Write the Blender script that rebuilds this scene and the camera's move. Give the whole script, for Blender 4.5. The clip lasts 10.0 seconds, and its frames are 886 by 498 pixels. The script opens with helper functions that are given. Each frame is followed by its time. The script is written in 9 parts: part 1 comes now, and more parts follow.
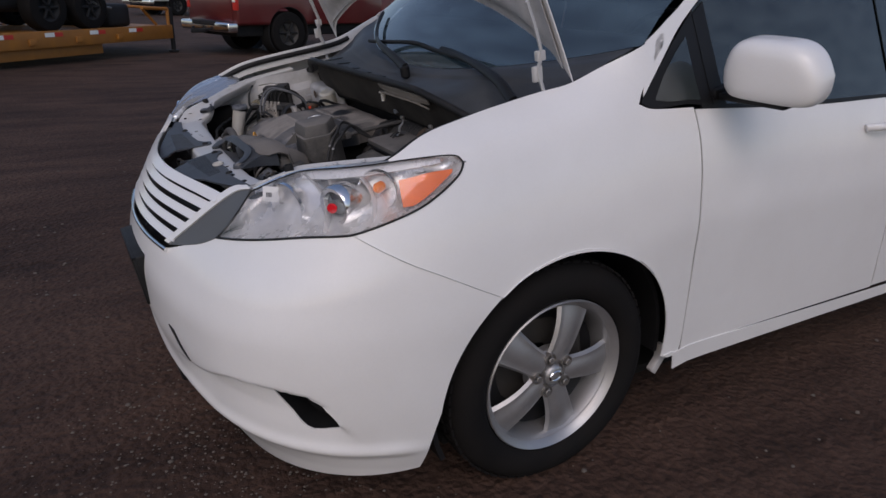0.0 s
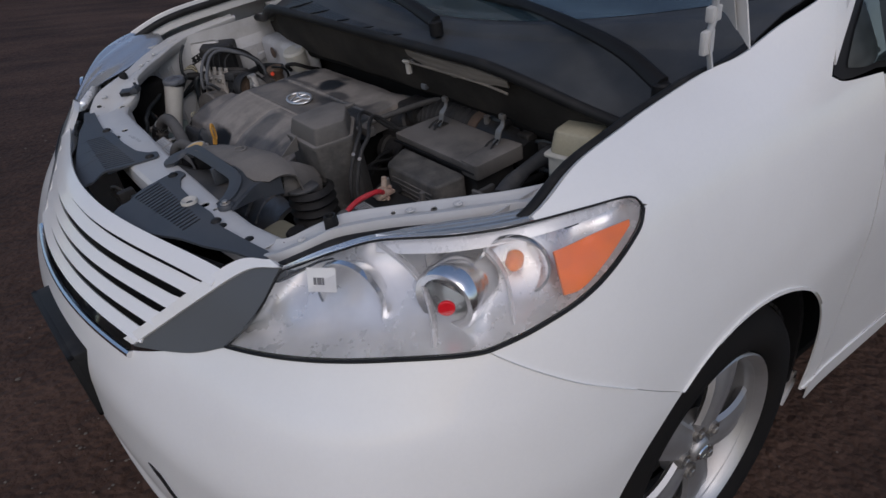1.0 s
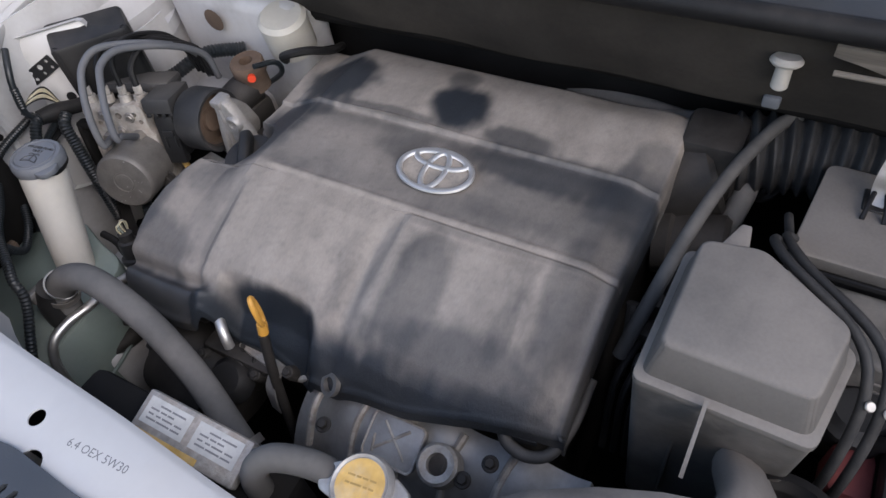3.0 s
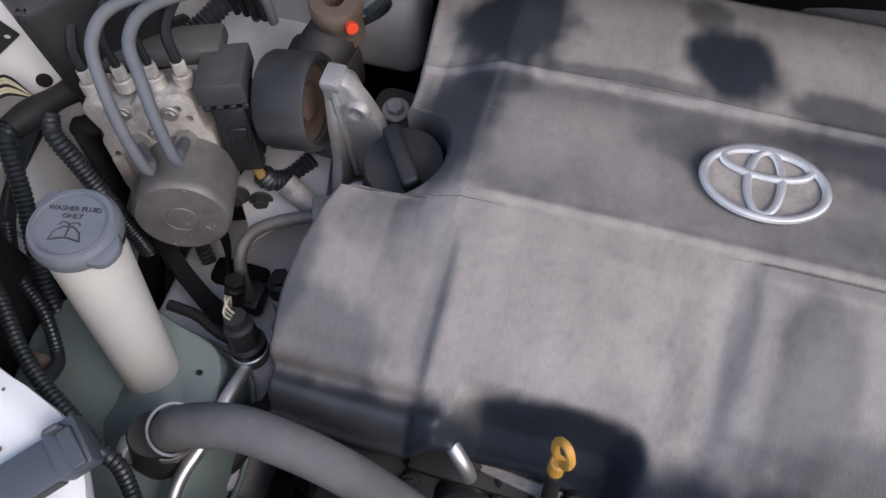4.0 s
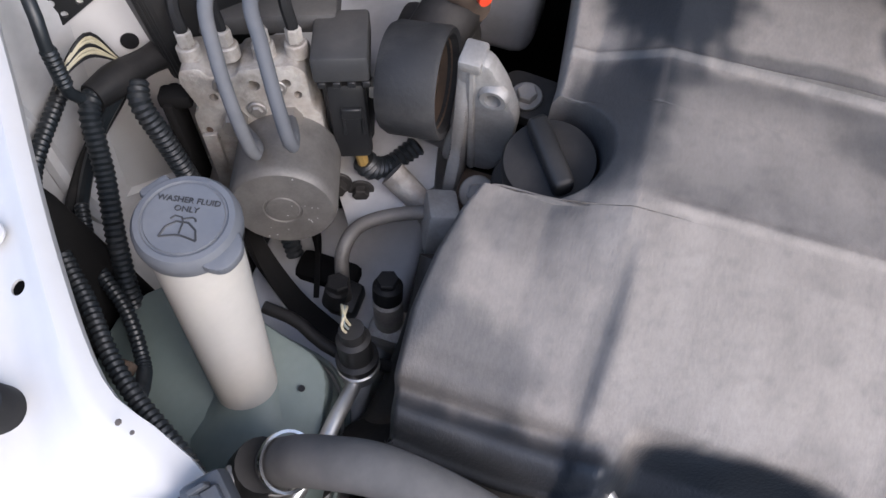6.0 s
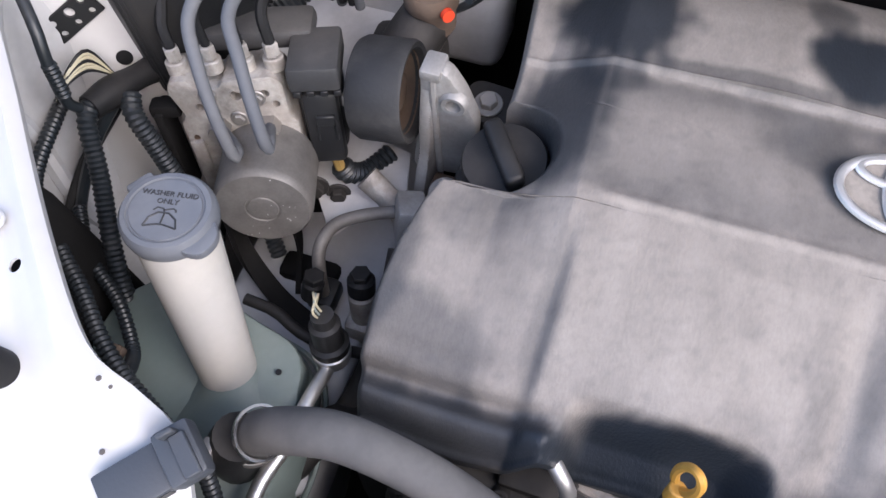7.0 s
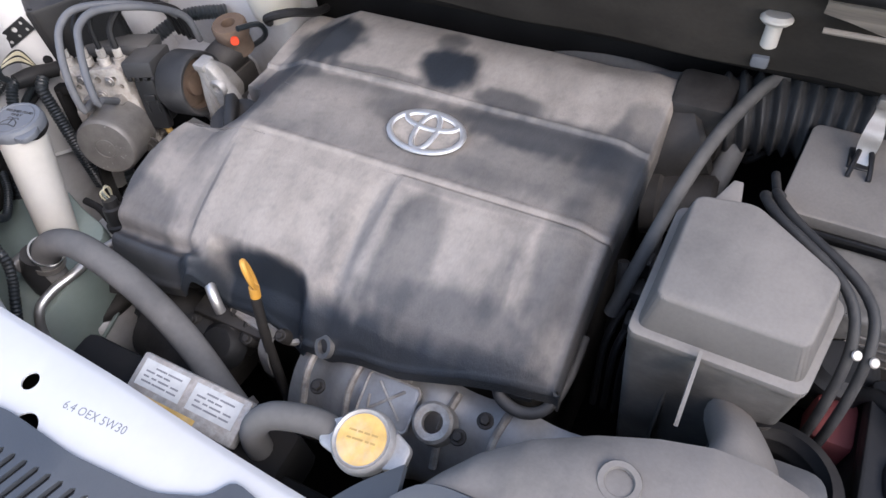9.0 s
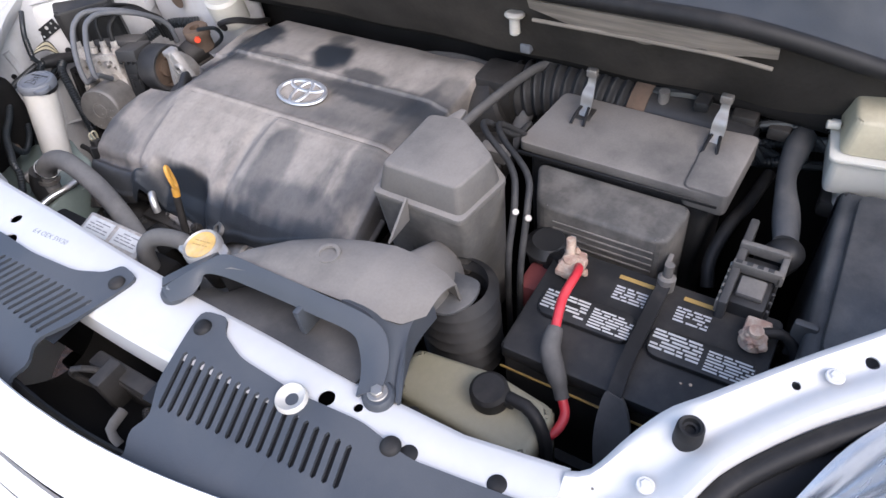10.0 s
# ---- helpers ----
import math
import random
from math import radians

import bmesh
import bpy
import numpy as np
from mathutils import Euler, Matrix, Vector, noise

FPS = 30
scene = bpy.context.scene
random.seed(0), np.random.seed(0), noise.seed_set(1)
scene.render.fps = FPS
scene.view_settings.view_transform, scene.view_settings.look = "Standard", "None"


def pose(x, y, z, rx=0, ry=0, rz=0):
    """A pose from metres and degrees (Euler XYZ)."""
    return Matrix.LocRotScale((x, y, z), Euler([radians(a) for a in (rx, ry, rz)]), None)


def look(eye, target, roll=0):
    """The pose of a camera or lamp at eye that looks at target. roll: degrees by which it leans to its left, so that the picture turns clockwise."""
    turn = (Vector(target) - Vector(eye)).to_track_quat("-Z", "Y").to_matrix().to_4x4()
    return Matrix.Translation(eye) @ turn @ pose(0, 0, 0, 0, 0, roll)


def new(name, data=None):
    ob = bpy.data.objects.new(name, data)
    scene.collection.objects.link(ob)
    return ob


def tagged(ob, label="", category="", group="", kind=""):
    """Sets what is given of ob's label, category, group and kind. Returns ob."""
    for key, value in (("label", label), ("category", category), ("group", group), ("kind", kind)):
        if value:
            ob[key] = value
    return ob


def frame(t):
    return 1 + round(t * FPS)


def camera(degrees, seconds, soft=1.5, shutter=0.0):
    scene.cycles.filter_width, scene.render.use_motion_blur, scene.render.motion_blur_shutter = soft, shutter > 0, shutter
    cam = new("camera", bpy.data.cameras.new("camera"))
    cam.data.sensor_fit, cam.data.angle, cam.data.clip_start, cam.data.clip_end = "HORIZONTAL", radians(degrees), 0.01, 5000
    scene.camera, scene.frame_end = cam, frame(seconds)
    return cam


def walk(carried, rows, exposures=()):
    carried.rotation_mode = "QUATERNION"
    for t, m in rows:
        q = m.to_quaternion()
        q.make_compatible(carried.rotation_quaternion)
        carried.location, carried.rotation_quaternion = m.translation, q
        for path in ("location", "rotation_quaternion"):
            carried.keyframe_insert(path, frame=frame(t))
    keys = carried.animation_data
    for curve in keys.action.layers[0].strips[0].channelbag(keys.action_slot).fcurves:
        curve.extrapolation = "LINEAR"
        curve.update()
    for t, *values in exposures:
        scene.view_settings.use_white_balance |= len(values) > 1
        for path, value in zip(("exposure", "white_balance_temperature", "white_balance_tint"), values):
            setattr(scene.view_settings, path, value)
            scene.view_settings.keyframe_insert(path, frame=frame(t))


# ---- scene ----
cam = camera(66.4, 10.0)
PATH = [
    (0, (-1.187, -2.274, 1.418), (-0.239, -0.664, 0.706), 1.7),
    (0.5, (-1.203, -1.874, 1.441), (-0.134, -0.378, 0.655), 1.5),
    (1, (-1.153, -1.424, 1.446), (-0.023, -0.066, 0.509), 0.5),
    (1.5, (-1.133, -1.016, 1.44), (0.111, 0.207, 0.461), 0.6),
    (2, (-1.075, -0.649, 1.437), (0.275, 0.333, 0.337), 0.2),
    (2.5, (-0.927, -0.346, 1.403), (0.378, 0.513, 0.154), -1.4),
    (2.7, (-0.887, -0.267, 1.397), (0.395, 0.59, 0.123), -2.5),
    (3.8, (-0.716, 0.277, 1.33), (0.465, 0.616, -0.248), 0.8),
    (4, (-0.692, 0.335, 1.314), (0.453, 0.622, -0.3), 2.4),
    (4.5, (-0.667, 0.412, 1.272), (0.447, 0.659, -0.37), 5.7),
    (5, (-0.661, 0.444, 1.262), (0.434, 0.686, -0.394), 6.8),
    (5.5, (-0.66, 0.457, 1.259), (0.424, 0.718, -0.402), 6.2),
    (6.8, (-0.684, 0.441, 1.282), (0.432, 0.69, -0.358), 5.8),
    (7, (-0.694, 0.409, 1.287), (0.445, 0.715, -0.329), 4.1),
    (7.5, (-0.732, 0.344, 1.314), (0.468, 0.695, -0.248), 2.5),
    (8, (-0.762, 0.216, 1.338), (0.471, 0.666, -0.171), -0.9),
    (8.5, (-0.8, 0.043, 1.356), (0.454, 0.628, -0.088), -2.2),
    (9, (-0.852, -0.115, 1.377), (0.413, 0.564, -0.016), -1.5),
    (9.5, (-0.949, -0.304, 1.404), (0.389, 0.44, 0.117), -1.1),
    (10, (-1.036, -0.535, 1.435), (0.268, 0.308, 0.174), -1.9),
]
# ---- camera values ----
# The van and its engine bay are drawn in the van's own axes, which stand nose-up on the level yard; the path is in the yard's.
NOSE_DOWN = 10.0
VAN = pose(0, 0, 0.357) @ pose(0, 0, 0, 0, -NOSE_DOWN, 0) @ pose(0, 0, -0.357)
SKY, SUN = 0.12, 0.5
EXPOSURES = [(0.0, 0.12, 6680, 17), (0.5, 0.12, 6650, 15), (1.0, 0.08, 6450, 13), (1.5, -0.24, 6430, 12), (2.0, -0.1, 6480, 12), (2.5, 0.97, 6550, 12), (4.0, 1.55, 6450, 14), (4.5, 1.55, 6430, 14), (5.5, 1.76, 6470, 13), (7.0, 2.09, 6480, 15), (7.5, 2.17, 6480, 14), (8.5, 2.05, 6450, 14), (9.5, 2.17, 6550, 13), (10.0, 2.1, 6480, 14)]
walk(cam, [(t, look(eye, target, roll)) for t, eye, target, roll in PATH], EXPOSURES)

# ---- light ----
world = bpy.data.worlds.new("sky")
scene.world = world
world.use_nodes = True
wn = world.node_tree
sky = wn.nodes.new("ShaderNodeTexSky")
sky.sky_type = "NISHITA"
sky.sun_disc = False
sky.sun_elevation, sky.sun_rotation = radians(40), radians(-131)
sky.air_density, sky.dust_density, sky.ozone_density = 1.0, 1.5, 1.0
wn.links.new(sky.outputs[0], wn.nodes["Background"].inputs[0])
wn.nodes["Background"].inputs[1].default_value = SKY
sun = new("sun", bpy.data.lights.new("sun", "SUN"))
sun.data.energy, sun.data.angle, sun.data.color = SUN, radians(25), (1.0, 0.95, 0.9)
sun.matrix_world = look((-1.9, -6, 5.5), (0, 0, 0))


# ---- materials ----
def material(name, col, rough=0.5, metal=0.0, var=0.12, scale=6.0, fine=150.0, bump=0.08, dust=0.0,
             dust_col=(0.30, 0.26, 0.225), dust_scale=5.0, coat=0.0, spec=0.5, streak=None, rvar=0.08, dust_lo=0.45, sss=0.0, masked=False, settle_shade=0.0):
    """Two scales of variation in colour and gloss, fine relief, and an optional film of dust in patches."""
    m = bpy.data.materials.new(name)
    m.use_nodes = True
    nt = m.node_tree
    N, L = nt.nodes, nt.links
    b = N["Principled BSDF"]
    tc = N.new("ShaderNodeTexCoord")
    src = tc.outputs["Object"]
    if streak:
        mp = N.new("ShaderNodeMapping")
        mp.inputs["Scale"].default_value = streak
        L.new(src, mp.inputs[0])
        src = mp.outputs[0]

    def noise_node(s, detail=4.0, rgh=0.55):
        n = N.new("ShaderNodeTexNoise")
        n.inputs["Scale"].default_value = s
        n.inputs["Detail"].default_value = detail
        n.inputs["Roughness"].default_value = rgh
        L.new(src, n.inputs["Vector"])
        return n
    big, small = noise_node(scale), noise_node(fine, 3.0, 0.6)
    add = N.new("ShaderNodeMath")
    add.operation = "MULTIPLY_ADD"
    add.inputs[1].default_value = 0.35
    L.new(small.outputs[0], add.inputs[0])
    L.new(big.outputs[0], add.inputs[2])
    ramp = N.new("ShaderNodeMapRange")
    ramp.inputs[1].default_value, ramp.inputs[2].default_value = 0.35, 1.0
    ramp.inputs[3].default_value, ramp.inputs[4].default_value = 1 - var, 1 + var
    L.new(add.outputs[0], ramp.inputs[0])
    mul = N.new("ShaderNodeVectorMath")
    mul.operation = "SCALE"
    mul.inputs[0].default_value = col
    L.new(ramp.outputs[0], mul.inputs["Scale"])
    out = mul.outputs[0]
    rr = N.new("ShaderNodeMapRange")
    rr.inputs[3].default_value, rr.inputs[4].default_value = max(0.02, rough - rvar), min(1.0, rough + rvar)
    L.new(add.outputs[0], rr.inputs[0])
    rout = rr.outputs[0]
    if dust:
        dn = noise_node(dust_scale, 5.0, 0.62)
        dr = N.new("ShaderNodeMapRange")
        dr.interpolation_type = "SMOOTHSTEP"
        dr.inputs[1].default_value, dr.inputs[2].default_value = dust_lo - 0.14, dust_lo + 0.14
        dr.inputs[3].default_value, dr.inputs[4].default_value = dust * 0.25, dust
        L.new(dn.outputs[0], dr.inputs[0])
        amount = dr.outputs[0]
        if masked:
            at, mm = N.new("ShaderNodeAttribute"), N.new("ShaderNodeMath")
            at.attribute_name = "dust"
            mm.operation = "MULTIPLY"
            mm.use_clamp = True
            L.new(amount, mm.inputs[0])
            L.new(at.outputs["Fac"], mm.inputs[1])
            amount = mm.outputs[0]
        # dust lies on upward faces; leaving sides darker also puts shade in their colour
        if settle_shade:
            ge, sx, sr, sm = N.new("ShaderNodeNewGeometry"), N.new("ShaderNodeSeparateXYZ"), N.new("ShaderNodeMapRange"), N.new("ShaderNodeMath")
            sr.inputs[1].default_value, sr.inputs[2].default_value = 0.25, 0.92
            sr.inputs[3].default_value = 1 - settle_shade
            sm.operation = "MULTIPLY"
            L.new(ge.outputs["Normal"], sx.inputs[0])
            L.new(sx.outputs[2], sr.inputs[0])
            L.new(sr.outputs[0], sm.inputs[0])
            L.new(amount, sm.inputs[1])
            amount = sm.outputs[0]
        mx = N.new("ShaderNodeMix")
        mx.data_type = "RGBA"
        L.new(amount, mx.inputs["Factor"])
        L.new(out, mx.inputs["A"])
        dv = N.new("ShaderNodeMapRange")
        dv.inputs[1].default_value, dv.inputs[2].default_value = 0.40, 0.95
        dv.inputs[3].default_value, dv.inputs[4].default_value = 0.76, 1.20
        L.new(add.outputs[0], dv.inputs[0])
        ds = N.new("ShaderNodeVectorMath")
        ds.operation = "SCALE"
        ds.inputs[0].default_value = dust_col
        L.new(dv.outputs[0], ds.inputs["Scale"])
        L.new(ds.outputs[0], mx.inputs["B"])
        out = mx.outputs["Result"]
        ra = N.new("ShaderNodeMath")
        ra.operation = "MULTIPLY_ADD"
        ra.use_clamp = True
        ra.inputs[1].default_value = 0.35
        L.new(amount, ra.inputs[0])
        L.new(rout, ra.inputs[2])
        rout = ra.outputs[0]
    L.new(out, b.inputs["Base Color"])
    L.new(rout, b.inputs["Roughness"])
    b.inputs["Metallic"].default_value = metal
    b.inputs["Specular IOR Level"].default_value = spec
    b.inputs["Coat Weight"].default_value = coat
    b.inputs["Coat Roughness"].default_value = 0.06
    if sss:
        b.inputs["Subsurface Weight"].default_value = sss
        b.inputs["Subsurface Radius"].default_value = (0.01, 0.01, 0.008)
    if bump:
        bp = N.new("ShaderNodeBump")
        bp.inputs["Strength"].default_value = bump
        bp.inputs["Distance"].default_value = 0.002
        L.new(small.outputs[0], bp.inputs["Height"])
        L.new(bp.outputs[0], b.inputs["Normal"])
    return m


def clear_material(name, tint, gloss_rough=0.03, ior=1.45, haze=0.0, haze_col=(0.8, 0.8, 0.8)):
    """A thin clear sheet: what is behind shows through the tint, with gloss on top, and a little haze, which on the
    windows stands for reflected sky.
    """
    m = bpy.data.materials.new(name)
    m.use_nodes = True
    nt = m.node_tree
    N, L = nt.nodes, nt.links
    N.remove(N["Principled BSDF"])
    out = N["Material Output"]
    tr, gl, fr, mx = (N.new("ShaderNodeBsdfTransparent"), N.new("ShaderNodeBsdfGlossy"), N.new("ShaderNodeFresnel"), N.new("ShaderNodeMixShader"))
    tr.inputs[0].default_value = (*tint, 1)
    gl.inputs["Roughness"].default_value = gloss_rough
    fr.inputs[0].default_value = ior
    under = tr
    if haze:
        df, hz = N.new("ShaderNodeBsdfDiffuse"), N.new("ShaderNodeMixShader")
        df.inputs[0].default_value = (*haze_col, 1)
        ns, rp = N.new("ShaderNodeTexNoise"), N.new("ShaderNodeMapRange")
        ns.inputs["Scale"].default_value = 9.0
        ns.inputs["Detail"].default_value = 6.0
        rp.inputs[1].default_value, rp.inputs[2].default_value = 0.3, 0.75
        rp.inputs[3].default_value, rp.inputs[4].default_value = haze * 0.4, haze * 1.4
        L.new(ns.outputs[0], rp.inputs[0])
        L.new(rp.outputs[0], hz.inputs[0])
        L.new(tr.outputs[0], hz.inputs[1])
        L.new(df.outputs[0], hz.inputs[2])
        under = hz
    L.new(fr.outputs[0], mx.inputs[0])
    L.new(under.outputs[0], mx.inputs[1])
    L.new(gl.outputs[0], mx.inputs[2])
    L.new(mx.outputs[0], out.inputs[0])
    return m


DUST = (0.27, 0.235, 0.205)
paint_white = material("white_car_paint", (0.80, 0.79, 0.78), 0.32, var=0.03, scale=3, bump=0.01, coat=0.6, rvar=0.05, dust=0.10, dust_col=(0.55, 0.5, 0.45), dust_scale=2.5)
paint_bay = material("white_bay_paint", (0.515, 0.512, 0.508), 0.38, var=0.06, scale=9, fine=60, bump=0.03, dust=0.25, dust_col=(0.36, 0.325, 0.29), dust_scale=9, dust_lo=0.58)
paint_dirty = material("dirty_apron_paint", (0.52, 0.52, 0.525), 0.45, var=0.10, scale=10, bump=0.04, dust=0.6, dust_col=(0.27, 0.245, 0.225), dust_scale=8, dust_lo=0.56)
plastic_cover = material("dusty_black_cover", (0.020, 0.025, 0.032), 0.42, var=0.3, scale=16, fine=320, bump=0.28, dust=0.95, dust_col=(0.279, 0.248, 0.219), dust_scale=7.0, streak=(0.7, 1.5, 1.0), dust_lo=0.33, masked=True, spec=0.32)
plastic_dusty = material("dusty_black_plastic", (0.032, 0.034, 0.037), 0.5, var=0.2, scale=8, fine=300, bump=0.1, dust=0.8, dust_col=(0.204, 0.186, 0.169), dust_scale=4, dust_lo=0.38, settle_shade=0.45, spec=0.25)
plastic_black = material("black_plastic", (0.011, 0.012, 0.0135), 0.42, var=0.2, scale=14, fine=300, bump=0.06, dust=0.12, dust_col=DUST, dust_scale=11, dust_lo=0.55, settle_shade=0.6, spec=0.3)
plastic_panel = material("grey_panel_plastic", (0.041, 0.047, 0.057), 0.5, var=0.10, scale=7, fine=500, bump=0.10, dust=0.22, dust_col=(0.13, 0.125, 0.12), dust_scale=6, dust_lo=0.55, settle_shade=0.5)
plastic_fuse = material("dusty_fuse_box_plastic", (0.030, 0.033, 0.038), 0.45, var=0.3, scale=16, fine=400, bump=0.1, dust=0.6, dust_col=(0.135, 0.126, 0.118), dust_scale=14, dust_lo=0.5, settle_shade=0.5)
plastic_trim = material("grey_trim_plastic", (0.085, 0.088, 0.092), 0.42, var=0.08, scale=6, fine=500, bump=0.06)
rubber = material("dusty_rubber_hose", (0.035, 0.035, 0.036), 0.6, var=0.2, scale=12, bump=0.08, dust=0.55, dust_col=(0.17, 0.16, 0.15), dust_scale=8, dust_lo=0.42, settle_shade=0.5, spec=0.25)
hose_grey = material("pale_dusty_hose", (0.078, 0.078, 0.080), 0.65, var=0.15, scale=14, bump=0.08, dust=0.7, dust_col=(0.170, 0.163, 0.156), dust_scale=9, dust_lo=0.42, spec=0.2)
pipe_sheath = material("blue_grey_pipe_sheath", (0.085, 0.092, 0.106), 0.55, var=0.15, scale=16, bump=0.06, dust=0.4, dust_col=(0.17, 0.165, 0.16), dust_scale=12, dust_lo=0.5, spec=0.25)
rubber_black = material("black_rubber", (0.0095, 0.010, 0.011), 0.5, var=0.2, scale=20, bump=0.08, dust=0.10, dust_col=DUST, dust_scale=16, dust_lo=0.6, settle_shade=0.6, spec=0.2)
loom_black = material("black_wire_loom", (0.010, 0.0145, 0.0185), 0.34, var=0.2, scale=20, bump=0.04, dust=0.12, dust_col=DUST, dust_scale=18, dust_lo=0.58, settle_shade=0.6)
tyre_rubber = material("tyre_rubber", (0.0075, 0.0072, 0.0074), 0.8, var=0.2, scale=9, bump=0.15, spec=0.15, dust=0.12, dust_col=(0.035, 0.026, 0.021), dust_scale=7, dust_lo=0.52)
alloy = material("silver_alloy", (0.46, 0.46, 0.47), 0.34, metal=0.75, var=0.08, scale=9, bump=0.02, dust=0.22, dust_col=(0.2, 0.17, 0.14), dust_scale=8)
brake_metal = material("dark_brake_metal", (0.06, 0.055, 0.05), 0.6, metal=0.4, var=0.3, scale=12)
chrome = material("chrome", (0.82, 0.82, 0.83), 0.12, metal=1.0, var=0.05, scale=20, bump=0.01, dust=0.12, dust_col=(0.5, 0.46, 0.42), dust_scale=30)
badge_dust = material("badge_dust", (0.10, 0.095, 0.09), 0.8, var=0.2, scale=40, fine=300, bump=0.1, dust=0.9, dust_col=(0.30, 0.265, 0.23), dust_scale=30)
hose_pale = material("pale_blue_plastic", (0.30, 0.38, 0.42), 0.5, var=0.15, scale=30, bump=0.05, dust=0.3, dust_col=(0.3, 0.28, 0.25), dust_scale=25)
sticker_white = material("sticker_paper", (0.72, 0.72, 0.72), 0.6, var=0.05, scale=60, bump=0.02)
badge_chrome = material("dusty_badge_chrome", (0.72, 0.72, 0.73), 0.32, metal=0.85, var=0.06, scale=30, bump=0.01, dust=0.2, dust_col=(0.45, 0.42, 0.39), dust_scale=40)
chip_dark = material("bare_chipped_paint", (0.10, 0.085, 0.075), 0.7, var=0.3, scale=80, bump=0.1)
reflector = material("headlight_reflector", (0.86, 0.86, 0.87), 0.14, metal=1.0, var=0.05, scale=14, bump=0.0)
housing_silver = material("bright_lamp_housing", (0.80, 0.80, 0.81), 0.25, metal=0.45, var=0.22, scale=9, fine=60, bump=0.02)
shoulder_silver = material("streaked_lamp_top", (0.62, 0.64, 0.67), 0.22, metal=0.75, var=0.18, scale=4, fine=40, bump=0.02, streak=(1.0, 1.0, 14.0))
bezel_silver = material("satin_bezel", (0.74, 0.74, 0.75), 0.25, metal=0.15, var=0.06, scale=10, bump=0.01)
zinc = material("zinc_steel", (0.40, 0.39, 0.375), 0.38, metal=0.9, var=0.25, scale=30, bump=0.05, dust=0.5, dust_col=DUST, dust_scale=30)
bare_alu = material("bare_aluminium", (0.62, 0.615, 0.60), 0.32, metal=0.85, var=0.15, scale=30, fine=200, bump=0.05, dust=0.2, dust_col=DUST, dust_scale=24)
cast_alu = material("dusty_cast_aluminium", (0.45, 0.43, 0.40), 0.45, metal=0.45, var=0.5, scale=40, fine=240, bump=0.4, dust=0.75, dust_col=(0.27, 0.228, 0.192), dust_scale=34, dust_lo=0.5, settle_shade=0.2)
alu_bracket = material("aluminium_bracket", (0.42, 0.415, 0.41), 0.42, metal=0.6, var=0.3, scale=25, fine=300, bump=0.2, dust=0.6, dust_col=(0.27, 0.245, 0.22), dust_scale=18)
motor_grey = material("dusty_grey_motor", (0.15, 0.143, 0.135), 0.48, metal=0.35, var=0.35, scale=40, bump=0.05, dust=0.6, dust_col=(0.17, 0.155, 0.14), dust_scale=9, dust_lo=0.45, settle_shade=0.35, fine=400)
rust = material("rusty_steel", (0.12, 0.075, 0.05), 0.8, metal=0.2, var=0.4, scale=22, bump=0.25, dust=0.5, dust_col=(0.12, 0.095, 0.075), dust_scale=20)
dark_metal = material("grimy_dark_metal", (0.026, 0.025, 0.024), 0.5, metal=0.3, var=0.5, scale=26, bump=0.25, dust=0.4, dust_col=(0.085, 0.075, 0.068), dust_scale=12, settle_shade=0.5, spec=0.25)
# grimy steel, near black so the deep bay's shade is in its colour
bay_dark = material("grimy_shaded_bay_steel", (0.008, 0.0078, 0.008), 0.7, var=0.4, scale=9, bump=0.1, dust=0.25, dust_col=(0.022, 0.020, 0.018), dust_scale=8, spec=0.12)
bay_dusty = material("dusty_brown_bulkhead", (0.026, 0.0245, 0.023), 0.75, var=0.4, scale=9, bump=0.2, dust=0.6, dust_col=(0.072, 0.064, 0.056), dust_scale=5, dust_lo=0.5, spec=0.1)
rubber_bush = material("dusty_bush_rubber", (0.015, 0.0158, 0.0175), 0.5, var=0.3, scale=25, fine=260, bump=0.2, dust=0.36, dust_col=(0.105, 0.099, 0.093), dust_scale=22, dust_lo=0.56, spec=0.3)
plastic_body = material("mottled_grey_plastic", (0.055, 0.054, 0.052), 0.45, var=0.45, scale=30, fine=180, bump=0.2, dust=0.7, dust_col=(0.135, 0.125, 0.115), dust_scale=26, dust_lo=0.5, spec=0.3)
head_alu = material("grey_cast_head", (0.36, 0.352, 0.345), 0.42, metal=0.5, var=0.25, scale=16, fine=160, bump=0.15, dust=0.5, dust_col=(0.17, 0.155, 0.14), dust_scale=12, dust_lo=0.55)
plastic_half = material("half_dusty_black_plastic", (0.026, 0.028, 0.031), 0.45, var=0.25, scale=9, fine=300, bump=0.08, dust=0.6, dust_col=(0.145, 0.133, 0.122), dust_scale=6, dust_lo=0.5, settle_shade=0.5, spec=0.3)
ink_faint = material("faint_grey_ink", (0.15, 0.15, 0.16), 0.6, var=0.2, scale=90, bump=0.0)
fleck = material("pale_fleck", (0.42, 0.42, 0.41), 0.6, var=0.2, scale=60)
neck_white = material("milky_plastic_neck", (0.48, 0.465, 0.43), 0.45, var=0.06, scale=9, bump=0.03, dust=0.35, dust_col=(0.34, 0.31, 0.275), dust_scale=7, sss=0.15)
tank_green = material("milky_green_tank", (0.165, 0.21, 0.195), 0.42, var=0.12, scale=6, bump=0.03, dust=0.4, dust_col=(0.24, 0.24, 0.22), dust_scale=5, sss=0.1)
cap_blue = material("dusty_blue_cap", (0.098, 0.108, 0.126), 0.5, var=0.1, scale=18, bump=0.06, dust=0.45, dust_col=(0.165, 0.168, 0.175), dust_scale=16)
